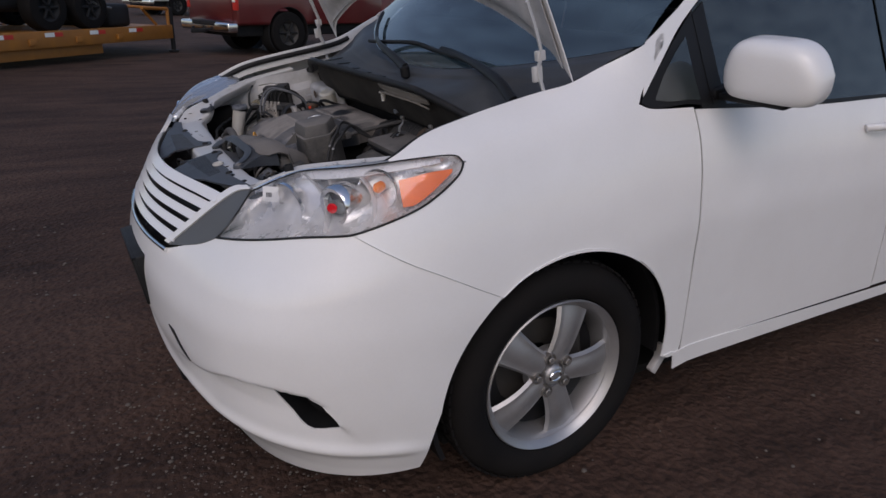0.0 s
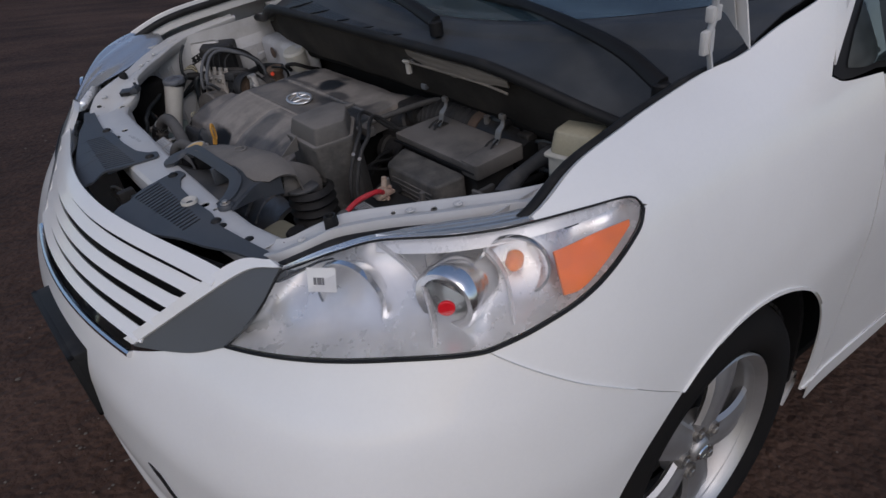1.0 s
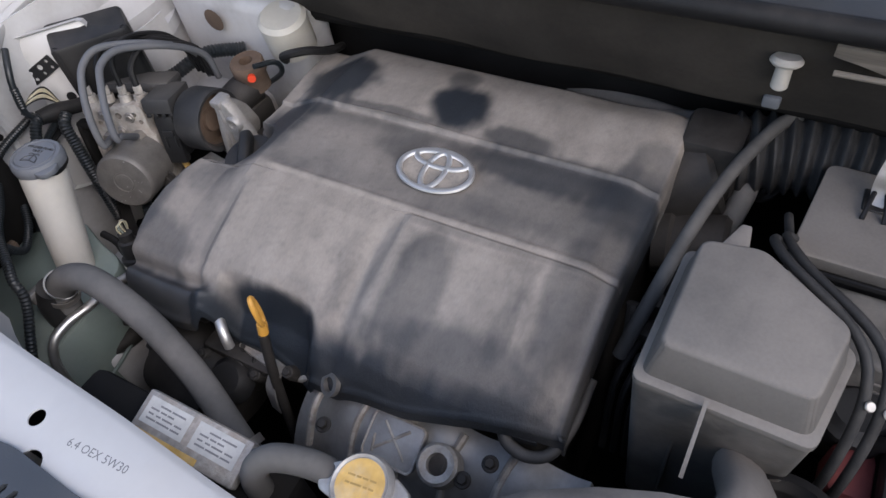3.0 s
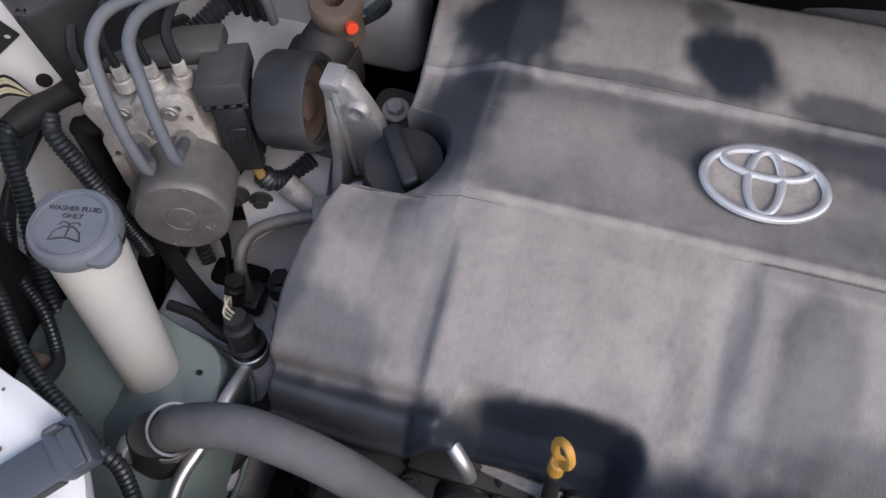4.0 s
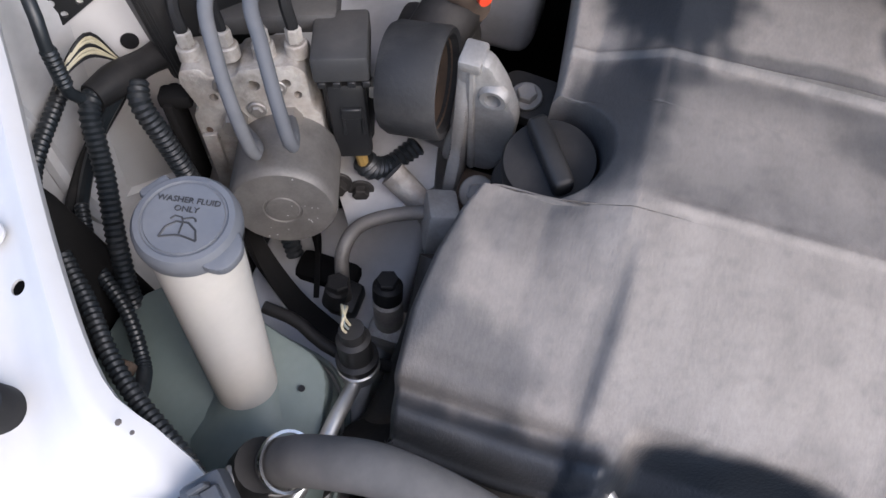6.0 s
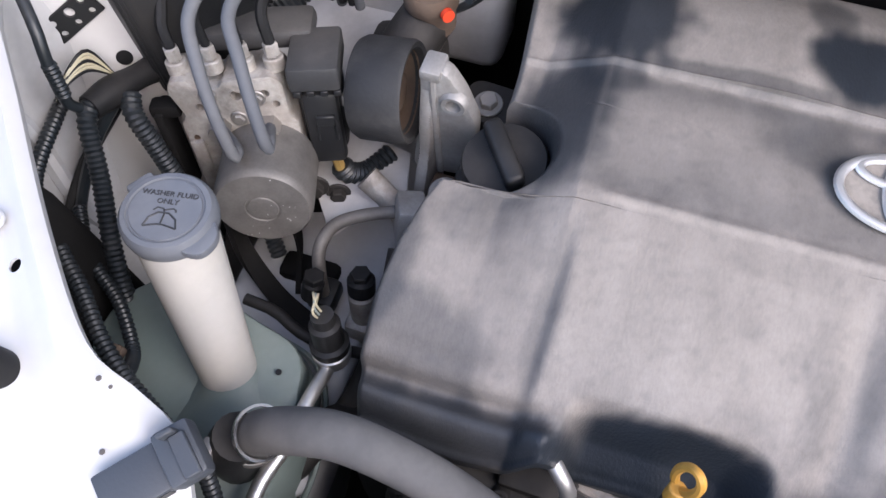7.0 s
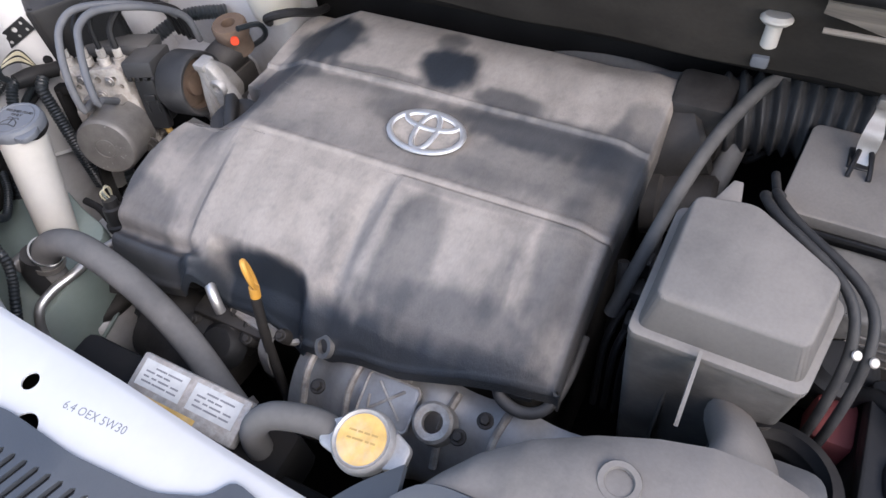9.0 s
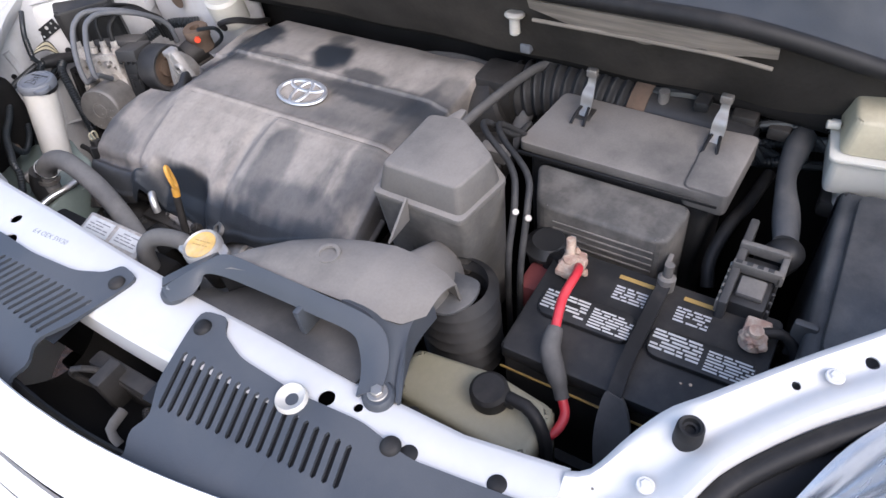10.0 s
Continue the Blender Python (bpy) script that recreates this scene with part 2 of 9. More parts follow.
tank_tan = material("aged_tan_tank", (0.235, 0.22, 0.15), 0.45, var=0.15, scale=10, bump=0.04, dust=0.45, dust_col=(0.26, 0.235, 0.19), dust_scale=8)
brake_white = material("milky_brake_reservoir", (0.50, 0.49, 0.45), 0.42, var=0.08, scale=12, bump=0.03, dust=0.3, dust_col=(0.42, 0.37, 0.28), dust_scale=9, sss=0.15)
brake_yellow = material("aged_yellow_plastic", (0.40, 0.37, 0.27), 0.5, var=0.2, scale=14, bump=0.04, dust=0.4, dust_col=(0.40, 0.34, 0.24), dust_scale=8)
yellow_plastic = material("yellow_plastic", (0.62, 0.30, 0.035), 0.42, var=0.15, scale=30, bump=0.04, dust=0.25, dust_col=(0.3, 0.2, 0.1), dust_scale=30)
cap_orange = material("worn_orange_label", (0.60, 0.36, 0.075), 0.5, var=0.3, scale=50, bump=0.06, dust=0.55, dust_col=(0.42, 0.37, 0.29), dust_scale=45, dust_lo=0.56)
red_wire = material("red_cable", (0.55, 0.02, 0.035), 0.4, var=0.15, scale=30, bump=0.02, dust=0.12, dust_col=DUST, dust_scale=30)
red_faded = material("faded_red_plastic", (0.17, 0.018, 0.02), 0.6, var=0.2, scale=20, bump=0.05, dust=0.35, dust_col=(0.10, 0.06, 0.055), dust_scale=18)
red_mark = material("red_paint_mark", (0.70, 0.06, 0.02), 0.5, var=0.1, scale=40)
label_white = material("printed_label", (0.50, 0.50, 0.49), 0.5, var=0.1, scale=60, bump=0.02, dust=0.25, dust_col=(0.35, 0.32, 0.29), dust_scale=30)
label_gold = material("worn_gold_strip", (0.34, 0.22, 0.07), 0.5, var=0.3, scale=40, bump=0.05)
ink = material("black_ink", (0.03, 0.03, 0.032), 0.5, var=0.1, scale=40, bump=0.0)
ink_grey = material("grey_ink", (0.42, 0.42, 0.43), 0.5, var=0.1, scale=40, bump=0.0)
corroded = material("corroded_terminal", (0.30, 0.17, 0.13), 0.85, metal=0.2, var=0.5, scale=60, fine=400, bump=0.5, dust=0.6, dust_col=(0.58, 0.52, 0.42), dust_scale=70, dust_lo=0.5)
wire_cream = material("cream_wire", (0.40, 0.36, 0.25), 0.45, var=0.1, scale=30)
cowl_black = material("black_cowl_plastic", (0.034, 0.038, 0.043), 0.42, var=0.25, scale=8, fine=300, bump=0.12, dust=0.4, dust_col=(0.105, 0.105, 0.105), dust_scale=5, dust_lo=0.5, settle_shade=0.4, spec=0.35)
# black of seals and trim, and of pieces that stand in for shade
gasket_shade_black = material("black_gasket_and_shade", (0.012, 0.012, 0.013), 0.45, var=0.1, scale=20, bump=0.02, spec=0.2)
sealant_tan = material("tan_foam_edge", (0.12, 0.105, 0.088), 0.8, var=0.5, scale=30, bump=0.3, dust=0.5, dust_col=(0.22, 0.197, 0.168), dust_scale=14, streak=(1.0, 0.25, 5.0))
amber = material("amber_reflector", (0.92, 0.20, 0.006), 0.22, var=0.12, scale=25, fine=500, bump=0.15, coat=0.5)
bulb_red = material("red_sticker", (0.72, 0.01, 0.02), 0.4, var=0.15, scale=80)
interior_dark = material("dark_cabin", (0.02, 0.021, 0.023), 0.8, var=0.2, scale=4, spec=0.1)
red_paint = material("red_truck_paint", (0.088, 0.005, 0.008), 0.25, var=0.08, scale=3, bump=0.0, coat=0.5, dust=0.2, dust_col=(0.12, 0.06, 0.045), dust_scale=2)
trailer_paint = material("orange_yellow_trailer_paint", (0.36, 0.135, 0.014), 0.5, var=0.15, scale=4, bump=0.03, dust=0.3, dust_col=(0.16, 0.085, 0.04), dust_scale=3)
far_dark = material("dark_machinery", (0.018, 0.018, 0.019), 0.6, var=0.3, scale=3, bump=0.05, spec=0.2)
tape_red = material("red_reflective_tape", (0.5, 0.03, 0.02), 0.4, var=0.1, scale=10)
tape_white = material("white_reflective_tape", (0.75, 0.75, 0.72), 0.4, var=0.1, scale=10)
# teal haze on both window glasses carries part of the sky's reflection
glass_dark = clear_material("tinted_window", (0.16, 0.20, 0.21), 0.02, 1.9, haze=0.10, haze_col=(0.30, 0.38, 0.39))
glass_screen = clear_material("windscreen_glass", (0.30, 0.36, 0.38), 0.02, 2.4, haze=0.20, haze_col=(0.24, 0.38, 0.46))
lens_clear = clear_material("clear_headlight_lens", (0.96, 0.96, 0.97), 0.03, 1.40, haze=0.055, haze_col=(0.82, 0.82, 0.83))
lamp_glass = clear_material("projector_glass", (0.75, 0.80, 0.80), 0.02, 1.6)


# ---- mesh helpers ----
origin = {}


def join(*bms):
    """All the bmeshes in one."""
    a = bms[0]
    for b in bms[1:]:
        tmp = bpy.data.meshes.new("tmp")
        b.to_mesh(tmp)
        a.from_mesh(tmp)
        bpy.data.meshes.remove(tmp)
        b.free()
    return a


def thing(name, label, category, base, group="", kind="", axes=None):
    """An Empty at the base of a thing, which its parts hang on. Its places are given in the van's drawing axes unless others are named."""
    ob = new(name)
    ob.matrix_world = (VAN if axes is None else axes) @ Matrix.Translation(base)
    ob.empty_display_size = 0.05
    origin[ob] = Vector(base)
    return tagged(ob, label, category, group, kind)


def part(name, bm, mat_, parent=None, label="", sharp=38, smooth=True):
    """Links a bmesh in world places as one mesh, under a thing or a part."""
    if parent is not None:
        bmesh.ops.translate(bm, verts=bm.verts, vec=-origin[parent])
    me = bpy.data.meshes.new(name)
    bmesh.ops.recalc_face_normals(bm, faces=bm.faces)
    bm.to_mesh(me)
    bm.free()
    me.materials.append(mat_)
    if smooth:
        me.shade_smooth()
        me.set_sharp_from_angle(angle=radians(sharp))
    ob = new(name, me)
    if parent is not None:
        ob.parent = parent
        origin[ob] = origin[parent]
    else:
        origin[ob] = Vector()
    return tagged(ob, label) if label else ob


def cut(ob, cutter):
    """Takes the closed bmesh cutter (world places) out of ob for good."""
    bmesh.ops.translate(cutter, verts=cutter.verts, vec=-origin[ob])
    me = bpy.data.meshes.new("cutter")
    bmesh.ops.recalc_face_normals(cutter, faces=cutter.faces)
    cutter.to_mesh(me)
    cutter.free()
    tool = new("cutter", me)
    bpy.context.view_layer.update()
    tool.matrix_world = ob.matrix_world
    mod = ob.modifiers.new("cut", "BOOLEAN")
    mod.operation, mod.object, mod.solver = "DIFFERENCE", tool, "EXACT"
    bpy.context.view_layer.update()
    got = bpy.data.meshes.new_from_object(ob.evaluated_get(bpy.context.evaluated_depsgraph_get()))
    ob.modifiers.clear()
    old, ob.data = ob.data, got
    got.name = old.name
    got.shade_smooth()
    got.set_sharp_from_angle(angle=radians(38))
    bpy.data.objects.remove(tool)
    bpy.data.meshes.remove(me)
    return ob


def frame_of(axis, up=(0, 0, 1)):
    """A turn whose z is the axis."""
    z = Vector(axis).normalized()
    u = Vector(up)
    if abs(z.dot(u.normalized())) > 0.98:
        u = Vector((1, 0, 0))
    x = u.cross(z).normalized()
    return Matrix((x, z.cross(x), z)).transposed().to_4x4()


def box(lo, hi, bev=0.004, seg=2, m=None):
    bm = bmesh.new()
    bmesh.ops.create_cube(bm, size=1.0)
    lo, hi = Vector(lo), Vector(hi)
    for v in bm.verts:
        v.co = Vector(((v.co.x + 0.5) * (hi.x - lo.x) + lo.x, (v.co.y + 0.5) * (hi.y - lo.y) + lo.y, (v.co.z + 0.5) * (hi.z - lo.z) + lo.z))
    if bev:
        bmesh.ops.bevel(bm, geom=bm.edges[:], offset=bev, segments=seg, profile=0.5, affect="EDGES")
    if m is not None:
        bm.transform(m)
    return bm


def lathe(profile, p, axis, n=32, closed=False):
    """Turns (radius, height) pairs round the axis through p."""
    bm = bmesh.new()
    m = Matrix.Translation(p) @ frame_of(axis)
    rings = []
    for r, h in profile:
        if r < 1e-6:
            rings.append([bm.verts.new(m @ Vector((0, 0, h)))])
        else:
            rings.append([bm.verts.new(m @ Vector((r * math.cos(2 * math.pi * k / n), r * math.sin(2 * math.pi * k / n), h))) for k in range(n)])
    pairs = list(zip(rings, rings[1:]))
    if closed:
        pairs.append((rings[-1], rings[0]))
    for a, b in pairs:
        for k in range(n):
            j = (k + 1) % n
            if len(a) == 1 and len(b) == 1:
                continue
            if len(a) == 1:
                bm.faces.new((a[0], b[j], b[k]))
            elif len(b) == 1:
                bm.faces.new((a[k], a[j], b[0]))
            else:
                bm.faces.new((a[k], a[j], b[j], b[k]))
    return bm


def cyl(p0, p1, r, r1=None, n=24, bev=0.0):
    p0, p1 = Vector(p0), Vector(p1)
    h = (p1 - p0).length
    r1 = r if r1 is None else r1
    b = min(bev, r * 0.5, r1 * 0.5, h * 0.4)
    prof = [(0, 0), (r - b, 0)] + ([(r, b)] if b else []) + ([(r1, h - b)] if b else [(r, 0.0)][:0]) + [(r1 - b, h), (0, h)]
    return lathe(prof, p0, p1 - p0, n)


def hexbolt(p, axis, r=0.008, h=0.007, flange=True):
    axis = Vector(axis).normalized()
    p = Vector(p)
    bm = cyl(p, p + axis * h, r, n=6, bev=0.001)
    if flange:
        bm = join(bm, cyl(p - axis * 0.001, p + axis * 0.002, r * 1.55, n=20, bev=0.0008))
    return bm


def spline(pts, n):
    """Even points on a smooth curve through pts."""
    P = [Vector(p) for p in pts]
    if len(P) == 2:
        return [P[0].lerp(P[1], k / (n - 1)) for k in range(n)]
    P = [P[0] * 2 - P[1]] + P + [P[-1] * 2 - P[-2]]
    dense = []
    for a, b, c, d in zip(P, P[1:], P[2:], P[3:]):
        for k in range(24):
            t = k / 24
            dense.append(0.5 * ((2 * b) + (c - a) * t + (2 * a - 5 * b + 4 * c - d) * t * t + (3 * b - a - 3 * c + d) * t ** 3))
    dense.append(P[-2])
    cum = [0.0]
    for a, b in zip(dense, dense[1:]):
        cum.append(cum[-1] + (b - a).length)
    out, j = [], 0
    for k in range(n):
        want = cum[-1] * k / (n - 1)
        while j < len(cum) - 2 and cum[j + 1] < want:
            j += 1
        f = (want - cum[j]) / max(1e-9, cum[j + 1] - cum[j])
        out.append(dense[j].lerp(dense[j + 1], min(1, max(0, f))))
    return out


def tube(pts, r, n=12, steps=None, caps=True, flat=1.0):
    """A pipe along a smooth curve; r is a radius or a function of 0..1."""
    length = sum((Vector(b) - Vector(a)).length for a, b in zip(pts, pts[1:]))
    steps = steps or max(6, min(90, int(length / 0.012) + 2))
    C = spline(pts, steps)
    bm = bmesh.new()
    rings, x = [], None
    for k, c in enumerate(C):
        d = (C[min(k + 1, steps - 1)] - C[max(k - 1, 0)]).normalized()
        if x is None:
            x = d.orthogonal().normalized()
        x = (x - d * x.dot(d)).normalized()
        y = d.cross(x)
        rad = r(k / (steps - 1)) if callable(r) else r
        rings.append([bm.verts.new(c + (x * math.cos(2 * math.pi * i / n) + y * math.sin(2 * math.pi * i / n) * flat) * rad) for i in range(n)])
    for a, b in zip(rings, rings[1:]):
        for i in range(n):
            bm.faces.new((a[i], a[(i + 1) % n], b[(i + 1) % n], b[i]))
    if caps:
        bm.faces.new(rings[0][::-1])
        bm.faces.new(rings[-1])
    return bm


def loom(pts, r, pitch=0.0055, n=12):
    """Corrugated conduit."""
    length = sum((Vector(b) - Vector(a)).length for a, b in zip(pts, pts[1:])) * 1.05
    k = max(8, min(130, int(length / pitch)))
    return tube(pts, lambda f: r * (1.0 if int(round(f * (2 * k))) % 2 else 0.83), n=n, steps=2 * k + 1)


def surf(f, nu, nv, thick=0.0):
    """A sheet f(u, v), u and v from 0 to 1; thick gives it a back and closed rims."""
    bm = bmesh.new()
    P = [[Vector(f(i / nu, j / nv)) for j in range(nv + 1)] for i in range(nu + 1)]
    V = [[bm.verts.new(p) for p in row] for row in P]
    for i in range(nu):
        for j in range(nv):
            bm.faces.new((V[i][j], V[i + 1][j], V[i + 1][j + 1], V[i][j + 1]))
    if thick:
        W = []
        for i in range(nu + 1):
            row = []
            for j in range(nv + 1):
                a = P[min(i + 1, nu)][j] - P[max(i - 1, 0)][j]
                b = P[i][min(j + 1, nv)] - P[i][max(j - 1, 0)]
                nn = a.cross(b)
                if nn.length < 1e-12:
                    ii, jj = min(max(i, 1), nu - 1), min(max(j, 1), nv - 1)
                    nn = (P[ii + 1][jj] - P[ii - 1][jj]).cross(P[ii][jj + 1] - P[ii][jj - 1])
                row.append(bm.verts.new(P[i][j] - nn.normalized() * thick))
            W.append(row)
        for i in range(nu):
            for j in range(nv):
                bm.faces.new((W[i][j], W[i][j + 1], W[i + 1][j + 1], W[i + 1][j]))
        for i in range(nu):
            for j in (0, nv):
                q = (V[i][j], V[i + 1][j], W[i + 1][j], W[i][j])
                bm.faces.new(q if j else q[::-1])
        for j in range(nv):
            for i in (0, nu):
                q = (V[i][j], V[i][j + 1], W[i][j + 1], W[i][j])
                bm.faces.new(q[::-1] if i else q)
        bmesh.ops.remove_doubles(bm, verts=bm.verts, dist=1e-6)
    return bm


def prism(outline, z0, z1, bev=0.0, m=None, seg=2, top=None):
    """A slab over an outline of (x, y); top, if given, is the outline of the upper face."""
    bm = bmesh.new()
    lo = [bm.verts.new((x, y, z0)) for x, y in outline]
    hi = [bm.verts.new((x, y, z1)) for x, y in (top or outline)]
    n = len(lo)
    bm.faces.new(lo[::-1])
    bm.faces.new(hi)
    for k in range(n):
        bm.faces.new((lo[k], lo[(k + 1) % n], hi[(k + 1) % n], hi[k]))
    bmesh.ops.recalc_face_normals(bm, faces=bm.faces)
    if bev:
        bmesh.ops.bevel(bm, geom=bm.edges[:], offset=bev, segments=seg, profile=0.5, affect="EDGES")
    if m is not None:
        bm.transform(m)
    return bm


def rounded(pts, r, n=5):
    """An outline with its corners rounded."""
    out = []
    for k, p in enumerate(pts):
        a, b, c = Vector((*pts[k - 1], 0)), Vector((*p, 0)), Vector((*pts[(k + 1) % len(pts)], 0))
        da, dc = (a - b), (c - b)
        rr = min(r, da.length * 0.45, dc.length * 0.45)
        s, e = b + da.normalized() * rr, b + dc.normalized() * rr
        for i in range(n + 1):
            t = i / n
            q = s * (1 - t) ** 2 + b * 2 * t * (1 - t) + e * t * t
            out.append((q.x, q.y))
    return out


def ring_band(p, axis, r, width, t=0.0012, n=28):
    """A flat hose clamp."""
    return lathe([(r, -width / 2), (r + t, -width / 2), (r + t, width / 2), (r, width / 2)], p, axis, n, closed=True)


def text_mesh(text, size, m, depth=0.0006):
    """Raised letters from the built-in font, in the plane of m."""
    cu = bpy.data.curves.new("letters", "FONT")
    cu.body, cu.size, cu.extrude, cu.align_x, cu.align_y = text, size, depth, "CENTER", "CENTER"
    cu.resolution_u = 2
    ob = new("letters", cu)
    bpy.context.view_layer.update()
    me = bpy.data.meshes.new_from_object(ob.evaluated_get(bpy.context.evaluated_depsgraph_get()))
    bm = bmesh.new()
    bm.from_mesh(me)
    bm.transform(m)
    bpy.data.objects.remove(ob)
    bpy.data.curves.remove(cu)
    bpy.data.meshes.remove(me)
    return bm


def bars(m, w, h, rows, fill=0.6, seed=1, t=0.0006, gap=0.35):
    """Unreadable print as rows of short bars, in the plane of m."""
    rnd = random.Random(seed)
    bm = bmesh.new()
    for k in range(rows):
        y = h / 2 - (k + 0.5) * h / rows
        x = -w / 2
        while x < w / 2 - 0.002:
            ln = min(rnd.uniform(0.12, 0.4) * w, w / 2 - x)
            if rnd.random() < 0.9:
                q = box((x, y - h / rows * fill / 2, 0), (x + ln, y + h / rows * fill / 2, t), 0)
                bm = join(bm, q)
            x += ln + rnd.uniform(0.02, 0.06) * w * (1 + gap)
    bm.transform(m)
    return bm


def plane_at(p, normal, up):
    """A pose at p whose z is the normal and whose y leans to up."""
    z = Vector(normal).normalized()
    x = Vector(up).cross(z).normalized()
    return Matrix.Translation(p) @ Matrix((x, z.cross(x), z)).transposed().to_4x4()


# ---- the ground ----
def ground():
    """One sheet of rutted dirt, fine near the van, out to the horizon."""
    axis = [-600, -200, -80, -40, -20, -12] + [-8 + 0.22 * k for k in range(20)] + [-3.6 + 0.045 * k for k in range(130)] + [2.25 + 0.22 * k for k in range(27)] + [12, 20, 40, 80, 200, 600]
    n = len(axis)
    verts = []
    for y in axis:
        for x in axis:
            near = max(0.0, 1 - max(abs(x), abs(y)) / 14)
            z = noise.noise(Vector((x * 0.7, y * 0.7, 0))) * 0.018 + noise.noise(Vector((x * 2.6, y * 2.6, 4))) * 0.008
            rut = math.sin((x * 0.8 + y * 0.35) * 2.2 + noise.noise(Vector((x * 0.4, y * 0.4, 9))) * 2) * 0.008
            clod = 0.0
            if abs(x) < 4 and abs(y) < 4:
                clod = 0.010 * max(0.0, noise.noise(Vector((x * 7, y * 7, 2)))) + 0.007 * noise.noise(Vector((x * 14, y * 14, 6)))
                along = x * 0.94 + y * 0.34
                for off in (-1.55, -2.75):
                    q = (y * 0.94 - x * 0.34 - off) / 0.11
                    clod += math.exp(-q ** 4) * (0.006 * math.sin(along * 62 + 5 * abs(q)) - 0.010) * max(0.0, min(1.0, 0.6 + 2 * noise.noise(Vector((x * 1.3, y * 1.3, 12)))))
            flat = min(1.0, max(0.0, (abs(y - 0.05) - 1.15) / 0.5))
            verts.append((x, y, (z + rut + clod) * near * (0.25 + 0.75 * flat) - 0.004))
    faces = [(j * n + i, j * n + i + 1, (j + 1) * n + i + 1, (j + 1) * n + i) for j in range(n - 1) for i in range(n - 1)]
    me = bpy.data.meshes.new("ground")
    me.from_pydata(verts, [], faces)
    me.shade_smooth()
    me.materials.append(dirt_material())
    return tagged(new("ground", me), "dark brown packed dirt yard with tyre tracks and gravel", "ground", kind="structure")


def dirt_material():
    m = bpy.data.materials.new("packed_dirt")
    m.use_nodes = True
    nt = m.node_tree
    N, L = nt.nodes, nt.links
    b = N["Principled BSDF"]
    tc = N.new("ShaderNodeTexCoord")

    def nz(scale, detail, vec=None):
        k = N.new("ShaderNodeTexNoise")
        k.inputs["Scale"].default_value, k.inputs["Detail"].default_value = scale, detail
        L.new(vec or tc.outputs["Object"], k.inputs["Vector"])
        return k
    mp = N.new("ShaderNodeMapping")
    mp.inputs["Rotation"].default_value = (0, 0, radians(-28))
    mp.inputs["Scale"].default_value = (0.75, 2.6, 1.0)
    L.new(tc.outputs["Object"], mp.inputs[0])
    a, c, tr = nz(0.7, 6), nz(26, 8), nz(1.4, 5, mp.outputs[0])
    vo = N.new("ShaderNodeTexVoronoi")
    vo.inputs["Scale"].default_value = 42
    L.new(tc.outputs["Object"], vo.inputs["Vector"])
    s = N.new("ShaderNodeMath")
    s.operation = "ADD"
    L.new(a.outputs[0], s.inputs[0])
    L.new(tr.outputs[0], s.inputs[1])
    s2 = N.new("ShaderNodeMath")
    s2.operation = "MULTIPLY_ADD"
    s2.inputs[1].default_value = 0.9
    L.new(c.outputs[0], s2.inputs[0])
    L.new(s.outputs[0], s2.inputs[2])
    r = N.new("ShaderNodeValToRGB")
    e = r.color_ramp.elements
    e[0].position, e[0].color = 1.08 / 2.9, (0.020, 0.0102, 0.0072, 1)
    e[1].position, e[1].color = 1.95 / 2.9, (0.108, 0.062, 0.044, 1)
    mid = e.new(1.45 / 2.9)
    mid.color = (0.056, 0.0305, 0.0215, 1)
    dv = N.new("ShaderNodeMath")
    dv.operation = "DIVIDE"
    dv.inputs[1].default_value = 2.9
    L.new(s2.outputs[0], dv.inputs[0])
    L.new(dv.outputs[0], r.inputs[0])
    L.new(r.outputs[0], b.inputs["Base Color"])
    b.inputs["Roughness"].default_value = 0.92
    b.inputs["Specular IOR Level"].default_value = 0.25
    hs = N.new("ShaderNodeMath")
    hs.operation = "MULTIPLY_ADD"
    hs.inputs[1].default_value = -0.35
    L.new(vo.outputs["Distance"], hs.inputs[0])
    L.new(s2.outputs[0], hs.inputs[2])
    bp = N.new("ShaderNodeBump")
    bp.inputs["Strength"].default_value, bp.inputs["Distance"].default_value = 0.75, 0.03
    L.new(hs.outputs[0], bp.inputs["Height"])
    L.new(bp.outputs[0], b.inputs["Normal"])
    return m


ground()


def gravel():
    """Loose stones on the dirt near the van."""
    rnd = random.Random(7)
    stone = material("grey_brown_stone", (0.12, 0.10, 0.085), 0.85, var=0.4, scale=30, bump=0.2)
    bm = bmesh.new()
    src = bmesh.new()
    bmesh.ops.create_icosphere(src, subdivisions=1, radius=1.0)
    base = [v.co.copy() for v in src.verts]
    tri = [[v.index for v in f.verts] for f in src.faces]
    src.free()
    verts, faces = [], []
    for k in range(2300):
        x, y = rnd.uniform(-2.4, 2.2), rnd.uniform(-2.6, 4.0)
        r = 0.003 + 0.007 * rnd.random() ** 3
        if k > 900:
            x, y, r = rnd.gauss(-0.95, 0.28), rnd.gauss(-0.55, 0.45), 0.0014 + 0.0038 * rnd.random() ** 2
        elif -0.9 < x and -0.9 < y < 1.0:
            continue
        o = len(verts)
        for c in base:
            d = 1 + 0.35 * noise.noise(c * 1.7 + Vector((k, 0, 0)))
            verts.append((x + c.x * r * d * 1.2, y + c.y * r * d, r * 0.25 + c.z * r * d * 0.6))
        faces += [[o + i for i in t] for t in tri]
    bm.free()
    me = bpy.data.meshes.new("gravel")
    me.from_pydata(verts, [], faces)
    me.materials.append(stone)
    tagged(new("gravel", me), "loose small grey brown stones on the dirt", "gravel", kind="stuff")


gravel()

